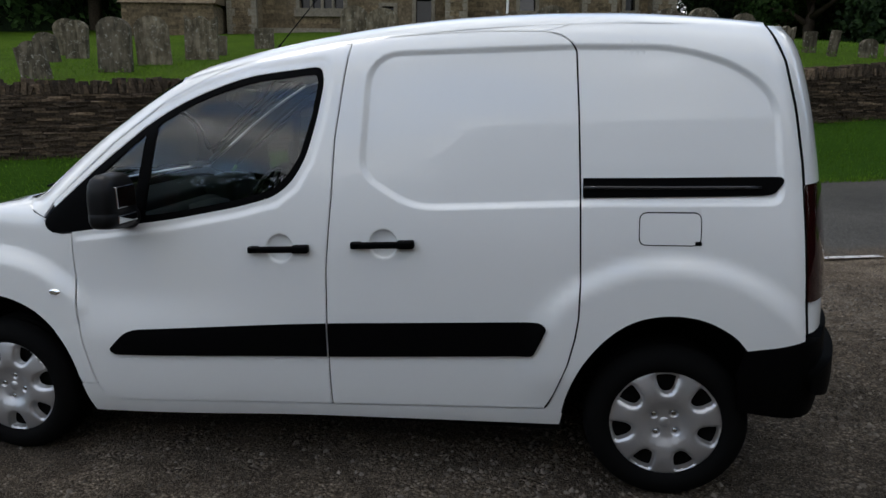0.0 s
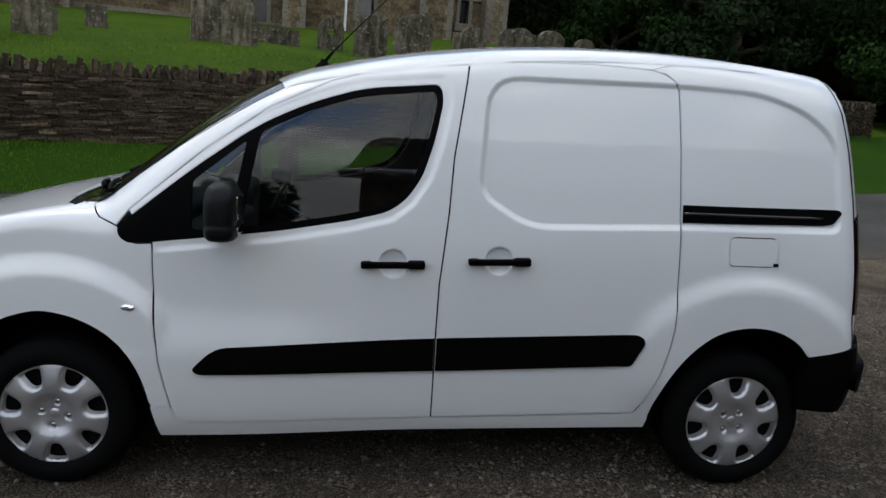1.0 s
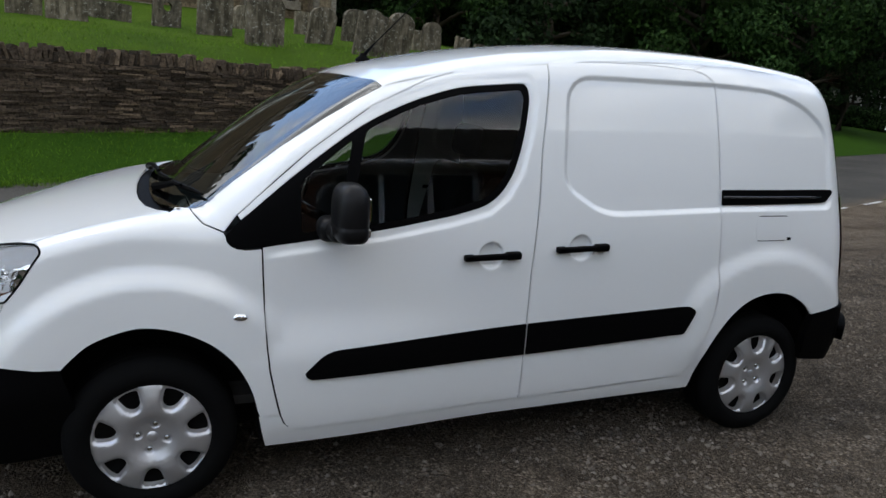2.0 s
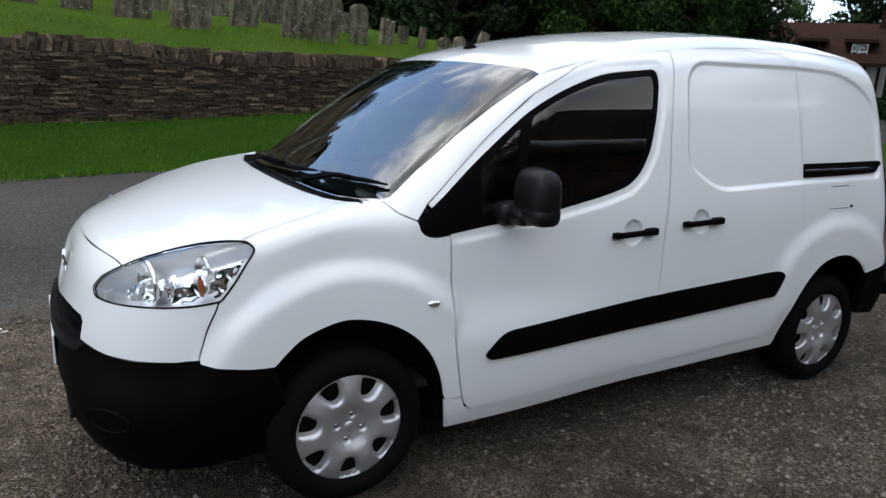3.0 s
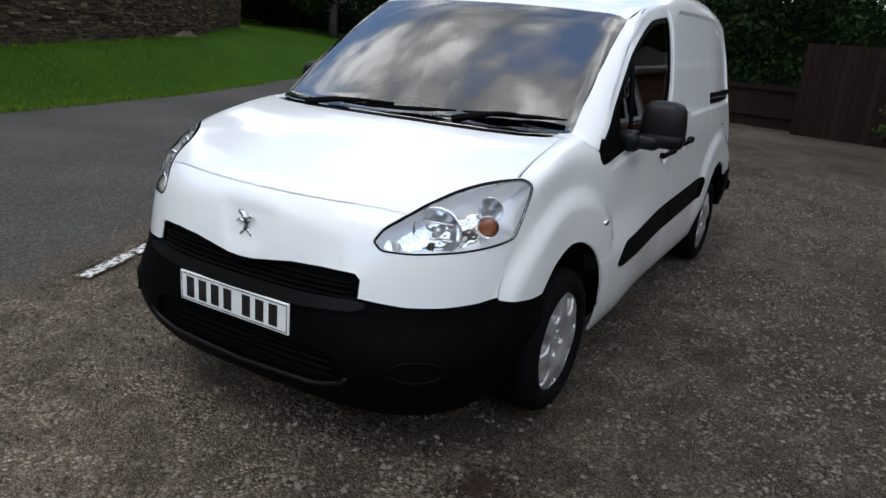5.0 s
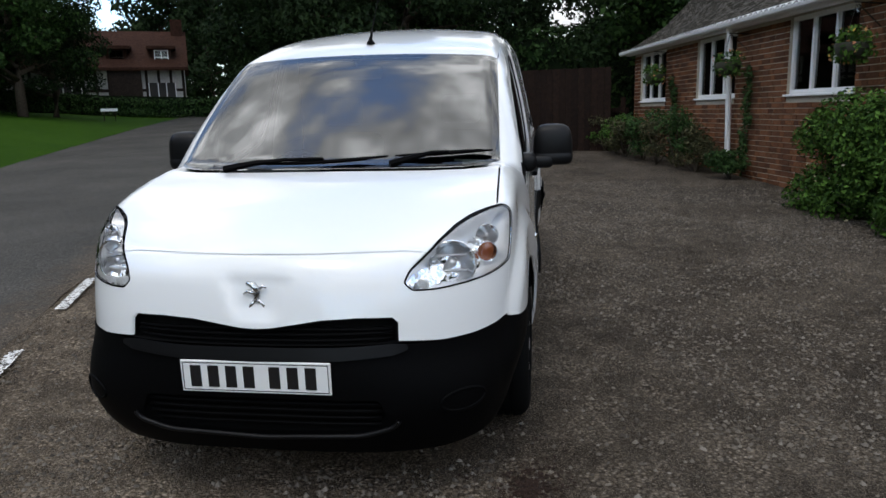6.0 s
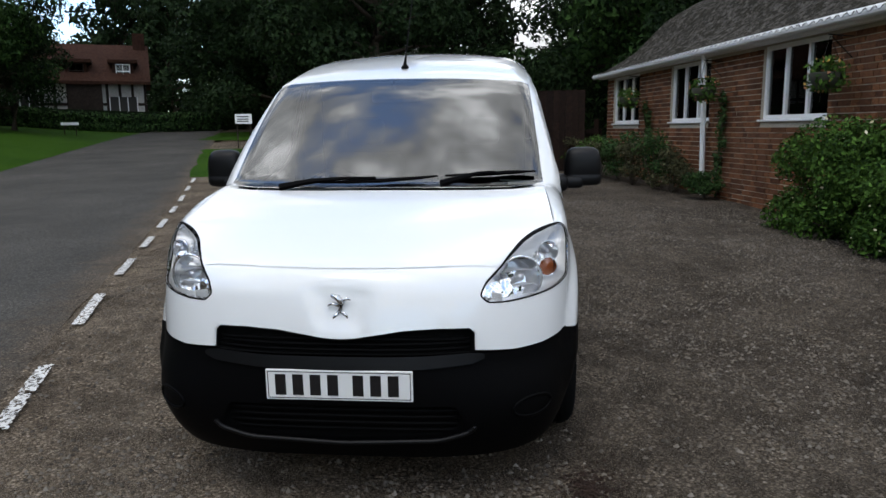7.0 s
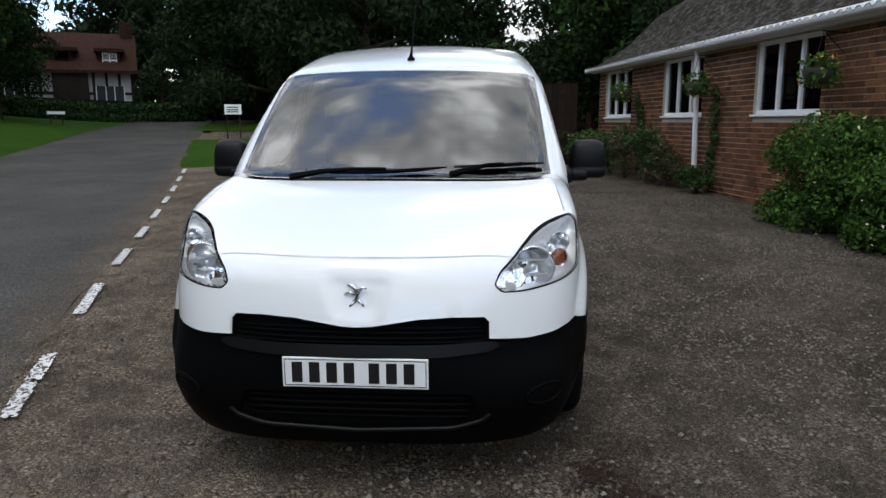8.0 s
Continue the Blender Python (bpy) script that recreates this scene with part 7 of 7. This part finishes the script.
SHAPES = []
for w, h in ((0.16, 0.040), (0.22, 0.045), (0.30, 0.050), (0.26, 0.035), (0.19, 0.055), (0.34, 0.042)):
    v, f = rough_stone(w, h, 0.12)
    me = bpy.data.meshes.new("stone")
    me.from_pydata(v, [], f)
    me.materials.append(M_wallstone)
    SHAPES.append((w, h, me, v, f))
many_v, many_f = [], []
singles = 0
course = 0
z_off = -0.10
while z_off < 1.12:
    ch = rng.uniform(0.026, 0.050)
    s = -30 + rng.uniform(0, 0.3)
    while s < WALL_END - 0.1:
        w0, h0, me, v, f = rng.choice(SHAPES)
        k = rng.uniform(0.8, 1.25)
        s += w0 * k / 2
        b = bank_top(s) + SLOPE * wall_point(s, 0, 0)[0]
        m = lane_frame(s, 0.005 + rng.uniform(-0.022, 0.022), b + z_off) @ Matrix.Rotation(rng.gauss(0, 0.02), 4, "Y") @ Matrix.Diagonal((k * 0.98, 1, ch / h0 * 0.93, 1))
        if z_off > wall_h(s) - 0.20:
            s += w0 * k / 2 + 0.006
            continue
        if -1.1 < s < 1.0 and singles < 250:
            o = new("stone", me)
            o.parent = wall
            o.matrix_basis = m
            singles += 1
        else:
            i0 = len(many_v)
            many_v += [m @ Vector(q) for q in v]
            many_f += [tuple(i0 + i for i in q) for q in f]
        s += w0 * k / 2 + 0.006
    z_off += ch
# upright coping stones
s = -30
while s < WALL_END - 0.05:
    w, h = rng.uniform(0.025, 0.085), rng.uniform(0.13, 0.25)
    v, f = rough_stone(w, h, 0.34)
    b = bank_top(s) + SLOPE * wall_point(s, 0, 0)[0]
    m = lane_frame(s, 0.02 + rng.uniform(-0.03, 0.03), b + wall_h(s) - 0.19) @ Matrix.Rotation(rng.gauss(0, 0.24), 4, "Y")
    i0 = len(many_v)
    many_v += [m @ Vector(q) for q in v]
    many_f += [tuple(i0 + i for i in q) for q in f]
    s += w * 0.85
M_wallstones = speckled("wall_limestone_rows", (0.030, 0.022, 0.015), (0.14, 0.108, 0.078), 26, 0.95, big=3.0, strength=0.8, distance=0.02)
geo = M_wallstones.node_tree.nodes.new("ShaderNodeNewGeometry")
old = M_wallstones.node_tree.nodes["Principled BSDF"].inputs["Base Color"].links[0].from_socket
paint_in(M_wallstones, mixed(M_wallstones, old, ramp_node(M_wallstones, geo.outputs["Random Per Island"], [(0, (0.40, 0.40, 0.40)), (0.6, (0.95, 0.93, 0.90)), (0.92, (1.4, 1.34, 1.25)), (1.0, (2.6, 2.5, 2.3))]).outputs[0], 1.0, "MULTIPLY"))
rest = mesh_object("stone_rows", many_v, many_f, M_wallstones, wall)
rest["kind"] = "stuff"

# ---- church blocks ----
bv, bf = [], []
z = 3.36
while z < 7.2:
    ch = rng.uniform(0.13, 0.22)
    x = -CH_LEN + 0.02
    while x < -0.02:
        w = min(rng.uniform(0.22, 0.55), -x)
        if w > 0.08 and not any(x + w > o[0] - 0.16 and x < o[1] + 0.16 and z + ch > o[2] - 0.3 and z < o[3] + 0.16 for o in OPEN) and not (4.9 < z + ch and z < 5.17):
            p = rng.uniform(0.008, 0.035)
            i0 = len(bv)
            for xx in (x + 0.008, x + w - 0.008):
                for yy in (0.05 - p, 0.09):
                    for zz in (z + 0.008, z + ch - 0.008):
                        bv.append((xx + rng.uniform(-0.006, 0.006), yy, zz + rng.uniform(-0.006, 0.006)))
            bf += [tuple(i0 + i for i in q) for q in ((0, 1, 3, 2), (4, 6, 7, 5), (0, 4, 5, 1), (2, 3, 7, 6), (0, 2, 6, 4), (1, 5, 7, 3))]
        x += w
    z += ch


def block_face(xa, xb, y, z0, z1):
    """Rough coursed blocks on a face that looks towards the lane."""
    z = z0
    while z < z1 - 0.05:
        ch = min(rng.uniform(0.11, 0.19), z1 - z)
        x = xa
        while x < xb - 0.02:
            w = min(rng.uniform(0.18, 0.45), xb - x)
            p = rng.uniform(0.008, 0.030)
            i0 = len(bv)
            for xx in (x + 0.008, x + w - 0.008):
                for yy in (y - p, y + 0.03):
                    for zz in (z + 0.008, z + ch - 0.008):
                        bv.append((xx + rng.uniform(-0.006, 0.006), yy, zz + rng.uniform(-0.006, 0.006)))
            bf.extend(tuple(i0 + i for i in q) for q in ((0, 1, 3, 2), (4, 6, 7, 5), (0, 4, 5, 1), (2, 3, 7, 6), (0, 2, 6, 4), (1, 5, 7, 3)))
            x += w
        z += ch


block_face(-20.3, -16.9, -1.8, 2.2, 4.04)
for xa, xb in ((-16.5, -15.8), (-8.3, -7.8), (-3.1, -2.35)):
    block_face(xa, xb, -0.85, 2.4, 4.9)
M_blocks = speckled("church_blocks", (0.075, 0.058, 0.038), (0.22, 0.175, 0.115), 9, 0.95, big=0.9, strength=0.6, distance=0.02)
geo = M_blocks.node_tree.nodes.new("ShaderNodeNewGeometry")
old = M_blocks.node_tree.nodes["Principled BSDF"].inputs["Base Color"].links[0].from_socket
paint_in(M_blocks, mixed(M_blocks, old, ramp_node(M_blocks, geo.outputs["Random Per Island"], [(0, (0.65, 0.63, 0.6)), (1.0, (1.3, 1.25, 1.15))]).outputs[0], 1.0, "MULTIPLY"))
ob = mesh_object("stonework", bv, bf, M_blocks, church)
ob["kind"] = "stuff"

# ---- house bricks ----
me_brick = {}
for w in (0.215, 0.1025):
    bm = bmesh.new()
    box(bm, 0, w, -0.05, 0, 0, 0.064)
    bmesh.ops.bevel(bm, geom=[e for e in bm.edges if all(abs(v.co.y) < 1e-6 for v in e.verts)], offset=0.004, segments=1, affect="EDGES")
    me = bpy.data.meshes.new("brick")
    bm.to_mesh(me)
    bm.free()
    me.materials.append(M_brick)
    me_brick[w] = me
M_bricks = speckled("red_brick_rows", (0.070, 0.029, 0.014), (0.215, 0.094, 0.046), 40, 0.9, strength=0.4, distance=0.004)
geo = M_bricks.node_tree.nodes.new("ShaderNodeNewGeometry")
old = M_bricks.node_tree.nodes["Principled BSDF"].inputs["Base Color"].links[0].from_socket
paint_in(M_bricks, mixed(M_bricks, old, ramp_node(M_bricks, geo.outputs["Random Per Island"], [(0, (0.5, 0.48, 0.5)), (0.5, (1, 1, 1)), (1.0, (1.55, 1.5, 1.4))]).outputs[0], 1.0, "MULTIPLY"))
bv, bf = [], []
singles = 0
row = 0
z = -0.05
while z < EAVE - 0.12:
    x = H0 + 0.01 + (0 if row % 2 else -0.170)
    turn = row % 2
    while x < H1:
        wide = 0.215 if turn else 0.1025
        turn = 1 - turn
        x0, x1 = max(x, H0 + 0.005), min(x + wide, H1)
        gaps = [(x0, x1)]
        for a_, b_ in WINDOWS:
            if z + 0.064 > SILL - 0.05 and z < HEAD + 0.01:
                gaps = [g for q0, q1 in gaps for g in ((q0, min(q1, a_ - 0.004)), (max(q0, b_ + 0.004), q1)) if g[1] - g[0] > 0.02]
        for q0, q1 in gaps:
            full = abs(q1 - q0 - 0.215) < 1e-4
            if full and -1.45 < q0 < 0.55 and singles < 290:
                o = new("brick", me_brick[0.215])
                o.parent = house
                o.matrix_basis = Matrix.Translation((q0, rng.uniform(-0.002, 0.003), z))
                singles += 1
            else:
                i0 = len(bv)
                dy = rng.uniform(-0.002, 0.003)
                for xx, yy in ((q0, -0.05), (q1, -0.05), (q1, dy), (q0, dy)):
                    for zz in (z, z + 0.064):
                        bv.append((xx, yy, zz))
                bf += [tuple(i0 + i for i in q) for q in ((4, 5, 7, 6), (0, 6, 7, 1), (2, 3, 5, 4), (1, 7, 5, 3), (0, 2, 4, 6))]
        x += wide + 0.011
    row += 1
    z += 0.075
ob = mesh_object("brickwork", bv, bf, M_bricks, house)
ob["kind"] = "stuff"
